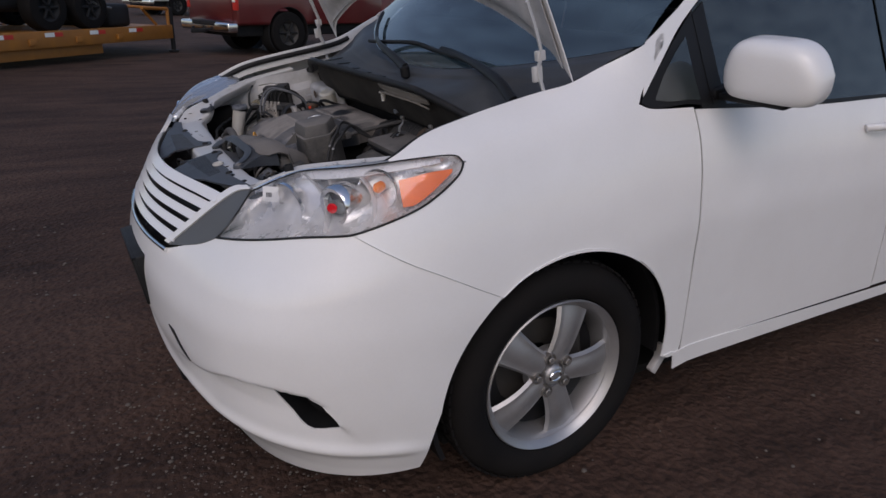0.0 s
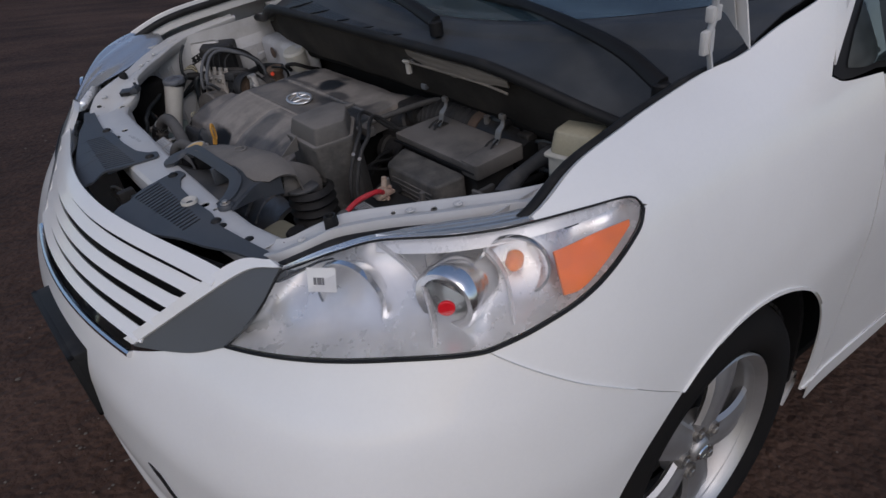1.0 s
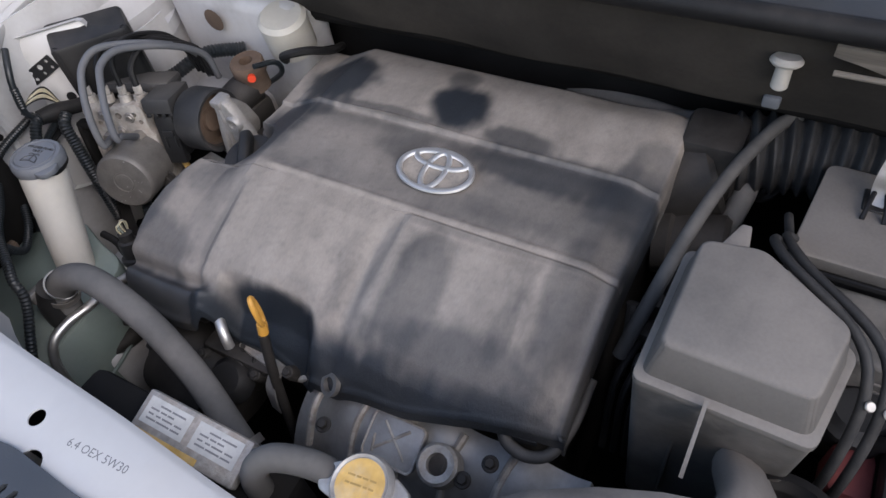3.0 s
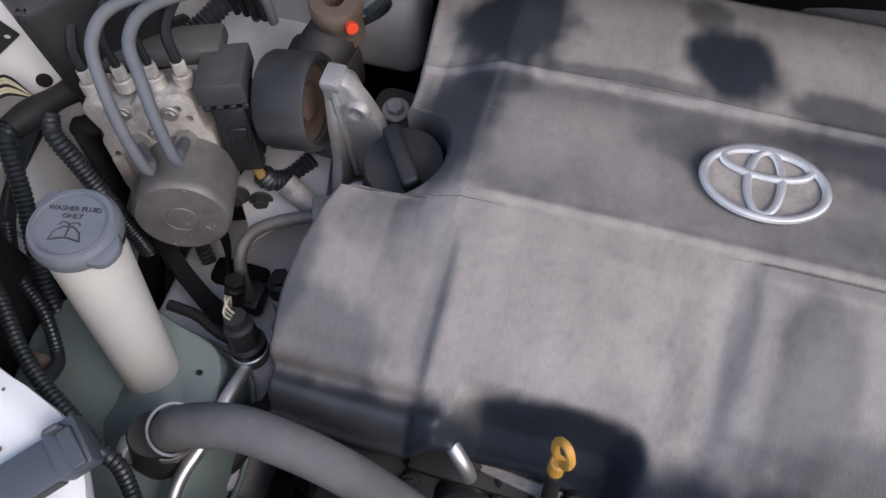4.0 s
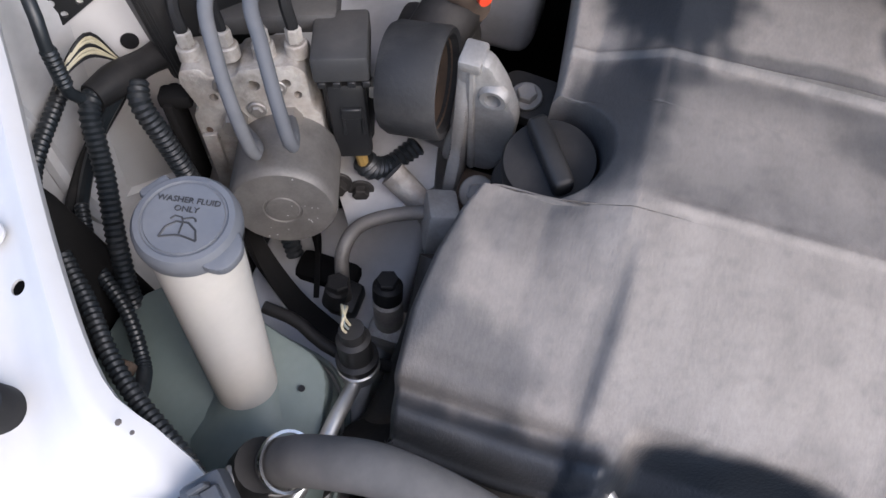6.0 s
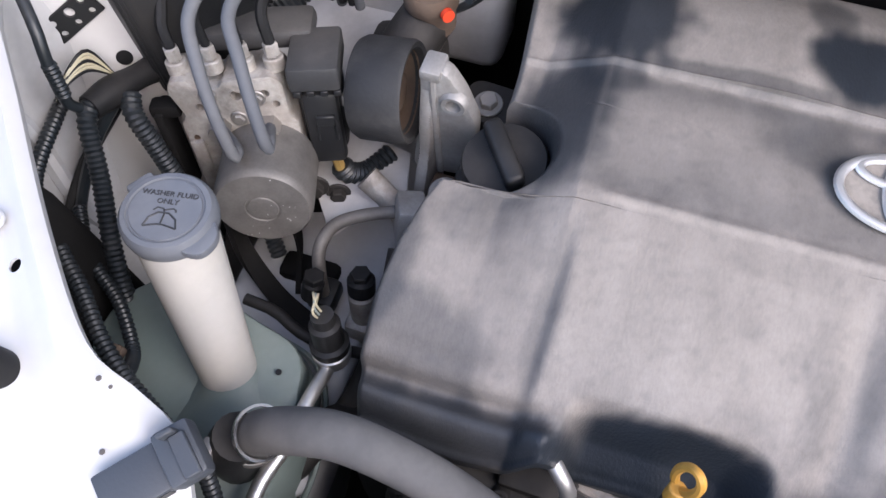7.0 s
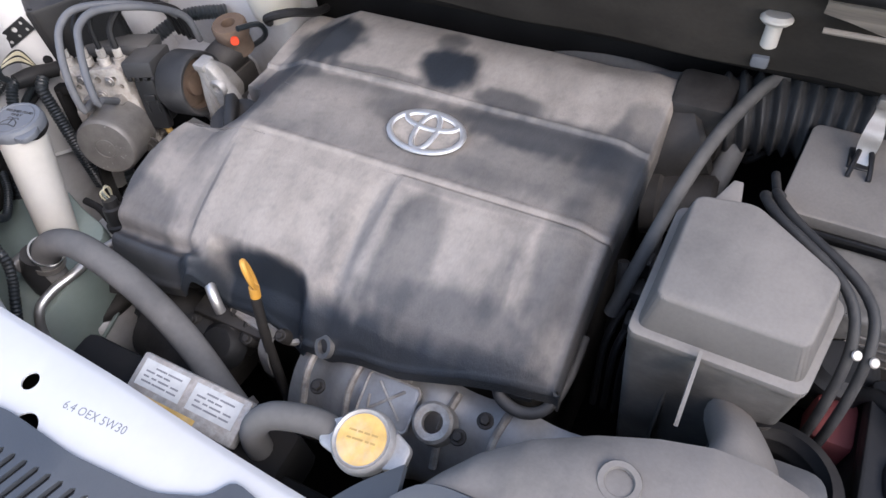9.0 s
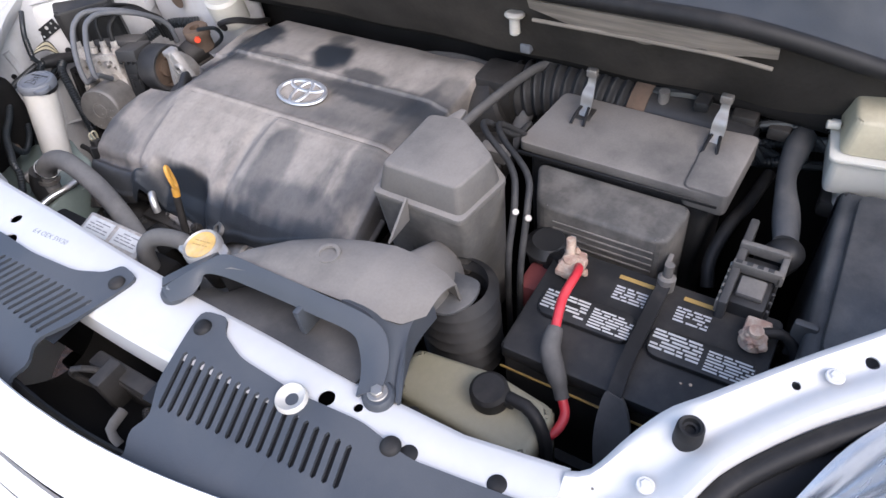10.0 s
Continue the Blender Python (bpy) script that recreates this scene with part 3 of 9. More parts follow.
# ---- the van's shell ----
YC, X0, NEXP = 0.05, -0.10, 3.2          # middle of the van, where the nose begins to round, its squareness


def soft_interp(z, xs, ys, w=0.03):
    return float(np.mean(np.interp([z - w, z - w / 2, z, z + w / 2, z + w], xs, ys)))


NOSE_Z = [0.1, 0.3, 0.45, 0.6, 0.75, 0.85, 0.92, 1.0, 1.08, 1.2]
NOSE_A = [0.735, 0.785, 0.842, 0.855, 0.83, 0.77, 0.70, 0.64, 0.55, 0.40]
SIDE_Z = [0.1, 0.2, 0.3, 0.5, 0.7, 0.85, 0.95, 1.03, 1.09, 1.13, 1.17, 1.25]
SIDE_B = [0.88, 0.93, 0.96, 0.978, 0.985, 0.97, 0.95, 0.925, 0.90, 0.86, 0.79, 0.60]
DOOR_Z = [0.1, 0.2, 0.3, 0.5, 0.7, 0.85, 0.95, 1.03, 1.1, 1.2, 1.3, 1.7, 1.8]
DOOR_B = [0.945, 0.955, 0.962, 0.975, 0.985, 0.97, 0.95, 0.925, 0.895, 0.86, 0.825, 0.69, 0.62]


def half(x, z):
    """Half the van's width."""
    t = min(1.0, max(0.0, (x - 0.05) / 0.4))
    t = t * t * (3 - 2 * t)
    b = (1 - t) * soft_interp(z, SIDE_Z, SIDE_B) + t * soft_interp(z, DOOR_Z, DOOR_B)
    if x > 3.4:
        b -= 0.16 * min(1.0, (x - 3.4) / 0.75) ** 2
    return b + YC


_phi = np.linspace(0, math.pi / 2, 4001)
_ux, _uy = np.cos(_phi) ** (2 / NEXP), np.sin(_phi) ** (2 / NEXP)
_len = np.concatenate([[0], np.cumsum(np.hypot(np.diff(_ux), np.diff(_uy)))])
_len /= _len[-1]


def nose_bulge(d, z):
    """The middle of the nose stands forward of the corners."""
    return soft_interp(z, [0.3, 0.5, 0.75, 0.85, 0.92, 1.0, 1.1], [0.02, 0.012, 0.025, 0.045, 0.070, 0.080, 0.085]) * max(0.0, 1 - (d / 0.56) ** 2) ** 2


def shell(s, z, side=-1, off=0.0):
    """A place on the body: s from 0 (middle of the nose) to 1 (end of the rounding), then metres along the flank. off: inwards."""
    if s <= 1:
        c, d = float(np.interp(s, _len, _ux)), float(np.interp(s, _len, _uy))
        x = X0 - (soft_interp(z, NOSE_Z, NOSE_A) - off) * c - nose_bulge(d, z)
        return Vector((x, YC + side * (half(x, z) - off) * d, z))
    x = X0 + s - 1
    return Vector((x, YC + side * (half(x, z) - off), z))


def on_shell(x, z, y=None):
    """The (s, z) of a place given by its x and height, and near the nose's middle by its y too."""
    if x >= X0:
        return (1 + x - X0, z)
    a = soft_interp(z, NOSE_Z, NOSE_A)
    if y is not None:
        x += nose_bulge(min(1.0, abs(y - YC) / half(x, z)), z)
    c = min(1.0, max(0.0, (X0 - x) / a))
    d = (1 - c ** NEXP) ** (1 / NEXP) if y is None else min(1.0, abs(y - YC) / half(x, z))
    phi = math.atan2(d ** (NEXP / 2), c ** (NEXP / 2))
    return (float(np.interp(phi, _phi, _len)), z)


def edge(*pts, n=60):
    """A smooth curve on the shell through (x, z) or (x, y, z) places, as a function of 0..1."""
    q = [on_shell(p[0], p[-1], p[1] if len(p) == 3 else None) for p in pts]
    C = spline([(a, b, 0) for a, b in q], n)

    def f(t):
        k = min(n - 2, int(t * (n - 1)))
        v = C[k].lerp(C[k + 1], t * (n - 1) - k)
        return np.array((v.x, v.y))
    return f


def chain(*fs, w=None):
    """Curves one after the other."""
    w = w or [1] * len(fs)
    cum = np.cumsum([0] + list(w)) / sum(w)

    def f(t):
        k = min(len(fs) - 1, int(np.searchsorted(cum, t, side="right")) - 1)
        return fs[k](min(1.0, max(0.0, (t - cum[k]) / (cum[k + 1] - cum[k]))))
    return f


def straight(a, b):
    a, b = np.array(a), np.array(b)
    return lambda t: a * (1 - t) + b * t


def patch(bottom, top, left=None, right=None, nu=40, nv=16, side=-1, off=0.0, thick=0.004):
    """A panel on the shell between four edges."""
    left = left or straight(bottom(0), top(0))
    right = right or straight(bottom(1), top(1))
    c00, c10, c01, c11 = bottom(0), bottom(1), top(0), top(1)

    def f(u, v):
        p = (1 - v) * bottom(u) + v * top(u) + (1 - u) * left(v) + u * right(v) - ((1 - u) * (1 - v) * c00 + u * (1 - v) * c10 + (1 - u) * v * c01 + u * v * c11)
        return shell(p[0], p[1], side, off)
    if side > 0:
        g = f
        f = lambda u, v: g(1 - u, v)
    return surf(f, nu, nv, thick)


FALL = math.tan(radians(NOSE_DOWN))      # how much a level line falls per metre in the van's drawing axes


def level(bm, start=0.55):
    """Lays what is drawn behind start along the yard's level."""
    for v in bm.verts:
        v.co.z -= FALL * max(0.0, v.co.x - start)
    return bm


van = thing("minivan", "white minivan parked on dirt with its bonnet open", "car", (0, YC, 0))

ARCH_C, ARCH_R = (0.012, 0.352), 0.415


def arch(a0, a1, n=40, cx=ARCH_C[0], cz=ARCH_C[1]):
    return edge(*[(cx + ARCH_R * math.cos(radians(a0 + (a1 - a0) * k / 14)), cz + ARCH_R * math.sin(radians(a0 + (a1 - a0) * k / 14))) for k in range(15)], n=n)


HL_IN = (-0.763, -0.508, 0.927)
GAP_HL = (-0.512, -0.872, 0.972)
A_GAP = 118.0
gap_point = (ARCH_C[0] + ARCH_R * math.cos(radians(A_GAP)), ARCH_C[1] + ARCH_R * math.sin(radians(A_GAP)))
low_point = (ARCH_C[0] + ARCH_R * math.cos(radians(168)), ARCH_C[1] + ARCH_R * math.sin(radians(168)))


def both(make):
    for side in (-1, 1):
        make(side)


def press(p, side):
    """The scoop round the lamp slot: a sharp fold above, a shelf below that runs out to the lower lip."""
    x, z = p.x, p.z
    if z > 0.66 or x > -0.40:
        return p
    fold = float(np.interp(x, [-0.95, -0.919, -0.859, -0.783, -0.714, -0.68, -0.652, -0.61], [0.571, 0.578, 0.611, 0.606, 0.585, 0.55, 0.48, 0.42]))
    lip = float(np.interp(x, [-0.93, -0.893, -0.804, -0.666, -0.532, -0.443], [0.482, 0.441, 0.42, 0.392, 0.368, 0.344]))
    t1 = min(1.0, max(0.0, (fold - z) / 0.016))
    t2 = min(1.0, max(0.0, (z - lip) / 0.11))
    ends = min(1.0, max(0.0, (abs(p.y - YC) - 0.40) / 0.18)) * min(1.0, max(0.0, (-0.61 - x) / 0.06))
    k = -0.022 * t1 * t1 * (3 - 2 * t1) * t2 ** 0.8 * ends + 0.012 * math.exp(-((z - lip + 0.012) / 0.022) ** 2) * min(1.0, max(0.0, (-0.43 - x) / 0.08))
    k -= 0.010 * min(1.0, max(0.0, (lip - 0.02 - z) / 0.08))
    return p + Vector((-1, side * max(0.0, (abs(p.y - YC) - 0.6) * 2.5), 0)).normalized() * k


def bumper(side):
    bottom = edge((-0.93, 0.05, 0.225), (-0.90, -0.35, 0.235), (-0.80, -0.65, 0.25), (-0.72, -0.80, 0.255), (-0.595, 0.25), (-0.47, 0.245))
    top = chain(edge((-0.872, 0.05, 0.845), (-0.868, -0.20, 0.845), (-0.853, -0.300, 0.862), HL_IN), edge(HL_IN, (-0.629, -0.773, 0.966), (-0.512, -0.872, 0.9705)),
                edge((-0.512, -0.872, 0.9705), (-0.421, -0.938, 0.893), (-0.323, 0.8225), gap_point), w=[0.34, 0.36, 0.30])
    right = chain(straight(on_shell(-0.47, 0.245), on_shell(*low_point)), arch(168, A_GAP), w=[0.36, 0.64])
    bm = patch(bottom, top, right=right, nu=100, nv=90, side=side)
    ob = part("bumper_cover", bm, paint_white, van)
    # fog lamp blank: a curved slot
    pts = [(-0.79, 0.598), (-0.74, 0.586), (-0.685, 0.550), (-0.650, 0.472), (-0.690, 0.460), (-0.728, 0.468), (-0.765, 0.535)]
    C = [on_shell(a, b) for a, b in pts]
    sm = spline([(a, b, 0) for a, b in C + C[:1]], 30)[:-1]
    tb = bmesh.new()
    outer = [tb.verts.new(shell(p.x, p.y, side, -0.05)) for p in sm]
    inner = [tb.verts.new(shell(p.x, p.y, side, 0.05)) for p in sm]
    n = len(sm)
    tb.faces.new(outer)
    tb.faces.new(inner[::-1])
    for k in range(n):
        tb.faces.new((outer[k], inner[k], inner[(k + 1) % n], outer[(k + 1) % n]))
    bmesh.ops.triangulate(tb, faces=[f for f in tb.faces if len(f.verts) > 4])
    cut(ob, tb)
    for v in ob.data.vertices:
        v.co = press(v.co + origin[ob], side) - origin[ob]
    rb = bmesh.new()
    back = [rb.verts.new(press(shell(p.x, p.y, side, 0.0), side) + (shell(p.x, p.y, side, 0.06) - shell(p.x, p.y, side, 0.0))) for p in sm]
    front = [rb.verts.new(press(shell(p.x, p.y, side, 0.0045), side)) for p in sm]
    rb.faces.new(back)
    for k in range(n):
        rb.faces.new((front[k], back[k], back[(k + 1) % n], front[(k + 1) % n]))
    bmesh.ops.triangulate(rb, faces=[f for f in rb.faces if len(f.verts) > 4])
    part("lamp_recess", rb, gasket_shade_black, ob, "black fog lamp recess")
    # the slot that tapers out from the lower grille mouth
    def slit(u, v):
        a = 0.225 + 0.078 * u
        z = float(np.interp(a, [0.0, 0.20, 0.25, 0.27, 0.30], [0.672, 0.662, 0.640, 0.615, 0.585]))
        return press(shell(a, z + 0.022 * (v - 0.5) * (0.05 + math.sin(math.pi * u) ** 0.7), side, -0.0015), side)
    part("mouth_slot", surf(slit, 30, 4, 0.003), gasket_shade_black, ob, "black slot of the lower mouth")
    return ob


both(bumper)
mouth = part("lower_grille", box((-0.955, -0.33, 0.435), (-0.90, 0.43, 0.475), 0.012), gasket_shade_black, van, "black slot in the lower bumper")


def fender(side):
    door_line = edge((0.462, 0.245), (0.497, 0.25), (0.525, 0.60), (0.561, 0.90), (0.565, 1.035))
    bottom = chain(edge(GAP_HL, (-0.4205, -0.938, 0.8945), (-0.3225, 0.8239), (gap_point[0] + 0.0005, gap_point[1] + 0.0012)), arch(A_GAP - 0.15, -14.5, n=80), edge((ARCH_C[0] + ARCH_R * math.cos(radians(-14.5)), ARCH_C[1] + ARCH_R * math.sin(radians(-14.5))), (0.462, 0.245)), w=[0.25, 0.70, 0.05])
    top = chain(edge(GAP_HL, (-0.432, 0.985), (-0.333, 1.006), (-0.235, 1.05), (-0.205, 1.075)), edge((-0.205, 1.075), (0.10, 1.09), (0.371, 1.085)), edge((0.371, 1.085), (0.42, 1.062), (0.565, 1.035)), w=[0.28, 0.47, 0.25])
    left = lambda t: bottom(0) * (1 - t) + top(0) * t
    bm = patch(bottom, top, left, door_line, nu=100, nv=36, side=side)
    crown_top = edge((-0.372, 1.113), (-0.258, 1.146), (-0.102, 1.158), (0.102, 1.164), (0.209, 1.17), (0.33, 1.20), (0.45, 1.232))
    crown_low = chain(edge((-0.372, 1.109), (-0.29, 1.105), (-0.216, 1.094), (-0.205, 1.075)), edge((-0.205, 1.075), (0.10, 1.09), (0.371, 1.085)), w=[0.24, 0.76])
    crown_end = edge((0.371, 1.085), (0.40, 1.12), (0.47, 1.185), (0.535, 1.23))
    top2 = chain(crown_top, edge((0.45, 1.232), (0.50, 1.255), (0.535, 1.23)), w=[0.9, 0.1])
    bm = join(bm, patch(crown_low, top2, None, crown_end, nu=60, nv=22, side=side))
    bmesh.ops.remove_doubles(bm, verts=bm.verts, dist=0.00025)
    ob = part("fender", bm, paint_white, van, "white front fender")
    # the flange that turns down into the bay
    F = [crown_top(k / 40) for k in range(41)]

    def lip(u, v):
        p = F[int(round(u * 40))]
        q = shell(p[0], p[1], side)
        return Vector((q.x, q.y - side * (0.004 + 0.022 * v), q.z - 0.003 - 0.05 * v ** 2))
    part("fender_flange", surf(lip, 40, 6, 0.002), paint_bay, ob)
    run = [shell(F[k][0], F[k][1], side) + Vector((0, -side * 0.024, -0.018)) for k in range(0, 32)]
    part("fender_seal", tube(run, 0.011, n=10, steps=60), rubber_black, ob, "black rubber seal along the fender")
    liner = lathe([(0.415, 0.0), (0.43, 0.0), (0.43, 0.24), (0.415, 0.24)], (ARCH_C[0], YC + side * 0.975, ARCH_C[1] + 0.005), (0, -side, 0), 48, closed=True)
    bmesh.ops.delete(liner, geom=[v for v in liner.verts if v.co.z < 0.22], context="VERTS")
    part("wheel_arch_liner", liner, gasket_shade_black, ob, "black plastic arch liner")
    tab = part("mud_tab", prism(rounded([(0.405, 0.172), (0.425, 0.150), (0.475, 0.205), (0.470, 0.252), (0.452, 0.256), (0.440, 0.205)], 0.006, 3), -0.012, 0.012, 0.002, m=Matrix(((1, 0, 0, 0), (0, 0, -1, YC + side * 0.962), (0, 1, 0, 0), (0, 0, 0, 1)))), paint_dirty, ob, "dirty white tab behind the wheel")
    part("tab_hole", cyl((0.461, YC + side * 0.9735, 0.236), (0.461, YC + side * 0.9750, 0.236), 0.006, n=14), gasket_shade_black, tab)


both(fender)


# ---- grille, headlights ----
def slat_z(k, y):
    """Height of the upper edge of blade k (0 the lowest) at y."""
    t = abs(y - YC) / 0.5
    return 0.889 + 0.0335 * k + 0.012 * (1 - t * t) - 0.004 * t


def grille():
    halfw = [0.338, 0.384, 0.430, 0.476]
    for k in range(4):
        w = halfw[k]
        high = 0.0150

        def f(u, v):
            t = 2 * u - 1
            y = YC + w * t
            z = slat_z(k, y) - high * (1 - v)
            p = shell(on_shell(-0.80, z, y)[0], z, -1 if y < YC else 1, 0.0)
            # each blade stands out at its lower edge and tucks in under the next at its top
            p.x += -0.006 + 0.009 * v + 0.004 * max(0.0, (abs(t) - 0.94) / 0.06)
            return p
        part("grille_slat", surf(f, 56, 6, 0.005), paint_white, van)

    def cap(u, v):
        t = 2 * u - 1
        y = YC + 0.505 * t
        z = slat_z(4, y) - 0.022 + 0.015 * v
        p = shell(on_shell(-0.75, z, y)[0], z, -1 if y < YC else 1, 0.0)
        p.x += -0.009 + 0.006 * v + 0.007 * v * v
        return p
    part("grille_top_bar", surf(cap, 56, 8, 0.004), paint_white, van, "white bar along the top of the grille")

    def back(u, v):
        y = YC - 0.46 + 0.92 * u
        z = 0.85 + 0.15 * v
        p = shell(on_shell(-0.8, z, y)[0], z, -1 if y < YC else 1, 0.0)
        p.x += 0.040
        return p
    part("grille_backing", surf(back, 30, 6, 0.004), gasket_shade_black, van, "black mesh behind the grille slats")
    C = [shell(on_shell(-0.87, 0.853, YC + yy)[0], 0.853 + 0.001, -1 if yy < 0 else 1, -0.004) for yy in np.linspace(-0.34, 0.34, 41)]
    part("grille_chrome_strip", tube(C, 0.007, n=8, steps=60), chrome, van, "thin chrome strip under the grille")


grille()


def corner_trim(side):
    """Grey wedge between the grille and the headlight."""
    low = edge((-0.852, -0.288, 0.868), (-0.80, -0.43, 0.898), HL_IN)
    high = edge((-0.850, -0.290, 0.874), (-0.764, -0.394, 0.958), (-0.682, -0.484, 1.028), (-0.648, -0.555, 1.048))
    part("corner_trim", patch(low, high, None, edge(HL_IN, (-0.70, -0.54, 0.985), (-0.648, -0.555, 1.048)), nu=24, nv=14, side=side, off=-0.003, thick=0.006), plastic_trim, van, "matt grey wedge beside the grille")
    inner = edge((-0.862, -0.262, 0.874), (-0.775, -0.374, 0.964), (-0.690, -0.462, 1.034), (-0.655, -0.535, 1.052))
    part("grille_surround", patch(high, inner, nu=30, nv=6, side=side, off=-0.009, thick=0.014), paint_white, van, "white end of the grille frame")


both(corner_trim)

HL_LOW = chain(edge(HL_IN, (-0.629, -0.773, 0.967), (-0.512, -0.872, 0.971)), edge((-0.512, -0.872, 0.971), (-0.432, 0.986), (-0.333, 1.008), (-0.235, 1.05), (-0.208, 1.075)), w=[0.55, 0.45])
HL_TOP = chain(edge(HL_IN, (-0.70, -0.54, 0.985), (-0.655, -0.56, 1.04)), edge((-0.655, -0.56, 1.04), (-0.587, -0.64, 1.078), (-0.519, -0.713, 1.10), (-0.372, 1.108), (-0.27, 1.103), (-0.216, 1.093), (-0.208, 1.075)), w=[0.22, 0.78])


def sample(f, n):
    return [f(k / (n - 1)) for k in range(n)]


def headlight(side):
    lens = part("headlight", patch(HL_LOW, HL_TOP, nu=60, nv=18, side=side, off=0.001, thick=0.0), lens_clear, van, "clear headlight with chrome reflectors and amber corner")
    ring = [shell(p[0], p[1], side, -0.001) for p in sample(HL_LOW, 60)]
    ring2 = [shell(p[0], p[1], side, -0.001) for p in sample(HL_TOP, 60)]
    part("gasket", join(tube(ring, 0.0028, n=8, steps=80), tube(ring2, 0.0018, n=8, steps=80)), gasket_shade_black, lens, "black seal round the lens")

    def bowl(u, v):
        lo, hi = HL_LOW(u), HL_TOP(u)
        p = lo * (1 - v) + hi * v
        depth = 0.065 * math.sin(math.pi * min(1, max(0, v))) ** 0.5 * math.sin(math.pi * min(1.0, u * 0.9 + 0.05)) ** 0.5 + 0.006
        depth += 0.005 * math.sin(u * 33) * math.sin(math.pi * v) + 0.004 * math.sin(u * 14 + v * 5)* math.sin(math.pi * v)
        return shell(p[0], p[1], side, max(0.006, depth))
    part("housing", surf(bowl, 90, 20), housing_silver, lens, "silver inner housing")

    inner_edge = [(-0.640, 0.600, 1.026), (-0.600, 0.628, 1.044), (-0.556, 0.652, 1.052), (-0.485, 0.682, 1.057), (-0.420, 0.726, 1.061), (-0.366, 0.777, 1.065), (-0.30, 0.825, 1.072)]
    I_ = spline([(x, YC + side * y, z) for x, y, z in inner_edge], 31)
    O_ = [shell(*HL_TOP(0.22 + 0.60 * k / 30), side, 0.003) for k in range(31)]
    part("lens_shoulder", surf(lambda u, v: O_[int(round(u * 30))].lerp(I_[int(round(u * 30))], v) + Vector((0, 0, 0.010 * math.sin(math.pi * v) + 0.0015 * math.sin(v * 19))), 30, 18, 0.003), shoulder_silver, lens, "streaked silver top of the headlight")

    def place(x, z, off):
        s = on_shell(x, z)
        return shell(s[0], s[1], side, off)

    def lamp(name, x, z, r, off, mat_, prof, direction=(-1, 0, 0.02), label=""):
        p = place(x, z, off)
        d = Vector((direction[0], direction[1] * -side, direction[2]))
        return part(name, lathe([(a * r, b * r) for a, b in prof], p, d, 36), mat_, lens, label)
    bowl_prof = [(0.0, -0.9), (0.45, -0.82), (0.78, -0.5), (0.97, 0.0), (1.0, 0.18), (1.08, 0.2), (1.1, 0.05)]
    lamp("reflector_bowl", -0.632, 1.008, 0.058, 0.052, reflector, bowl_prof, (-0.93, -0.35, 0.05), "chrome high beam bowl")
    lamp("projector_ring", -0.525, 1.022, 0.052, 0.040, chrome, [(0.72, 0.35), (0.92, 0.42), (1.0, 0.3), (1.04, -0.9), (0.9, -1.2), (0.72, -0.9), (0.72, 0.35)], (-0.93, -0.33, 0.03), "chrome projector surround")
    lamp("projector_lens", -0.525, 1.022, 0.038, 0.044, lamp_glass, [(0, 0.75), (0.4, 0.68), (0.75, 0.42), (0.97, 0.0), (0.97, -0.5)], (-0.93, -0.33, 0.03), "round glass projector lens")
    lamp("projector_core", -0.525, 1.022, 0.038, 0.060, gasket_shade_black, [(0, 0.0), (1.0, 0.0), (1.0, -0.6)], (-0.93, -0.33, 0.03))
    lamp("side_bowl", -0.43, 1.045, 0.048, 0.042, reflector, bowl_prof, (-0.75, -0.62, 0.05), "chrome turn signal bowl")
    lamp("signal_bulb", -0.43, 1.05, 0.013, 0.038, amber, [(0, 1.2), (0.6, 1.0), (1, 0.3), (1, -1.2)], (-0.75, -0.62, 0.1), "amber bulb")
    for k, (x, w) in enumerate(((-0.572, 0.044), (-0.470, 0.034))):
        a = [place(x + 0.02 * math.sin(t * 2.2), 0.962 + 0.115 * t, 0.030 + 0.02 * math.sin(math.pi * t)) for t in np.linspace(0, 1, 9)]
        part("bezel_rib", tube(a, w / 2, n=10, steps=24, flat=0.22), bezel_silver, lens)
    lo = edge((-0.385, 1.012), (-0.345, 1.015), (-0.243, 1.062))
    hi = edge((-0.374, 1.070), (-0.30, 1.073), (-0.240, 1.069))
    part("amber_reflector", patch(lo, hi, nu=20, nv=8, side=side, off=0.0025, thick=0.005), amber, lens, "amber side marker")
    strip = edge((-0.56, 1.076), (-0.40, 1.085), (-0.26, 1.083))
    strip2 = edge((-0.545, 1.094), (-0.40, 1.103), (-0.26, 1.094))
    part("bezel_strip", patch(strip, strip2, nu=24, nv=4, side=side, off=0.016, thick=0.004), bezel_silver, lens, "brushed bezel along the top")
    if side < 0:
        part("red_dot", cyl(place(-0.528, 1.028, 0.004), place(-0.528, 1.028, -0.0012), 0.0125, n=24, bev=0.001), bulb_red, lens, "round red sticker")
        c = place(-0.622, 1.044, 0.0005)
        m = plane_at(c, (-0.72, -0.60, 0.35), (0.15, 0.1, 1))
        part("paper_sticker", box((-0.023, -0.019, 0), (0.023, 0.019, 0.0006), 0, m=m), sticker_white, lens, "small white paper sticker")
        part("sticker_print", bars(m @ pose(0, -0.002, 0.0007), 0.026, 0.012, 1, 0.95, 3, 0.0003, 0.1), ink_faint, lens, "unreadable printed bars")


both(headlight)

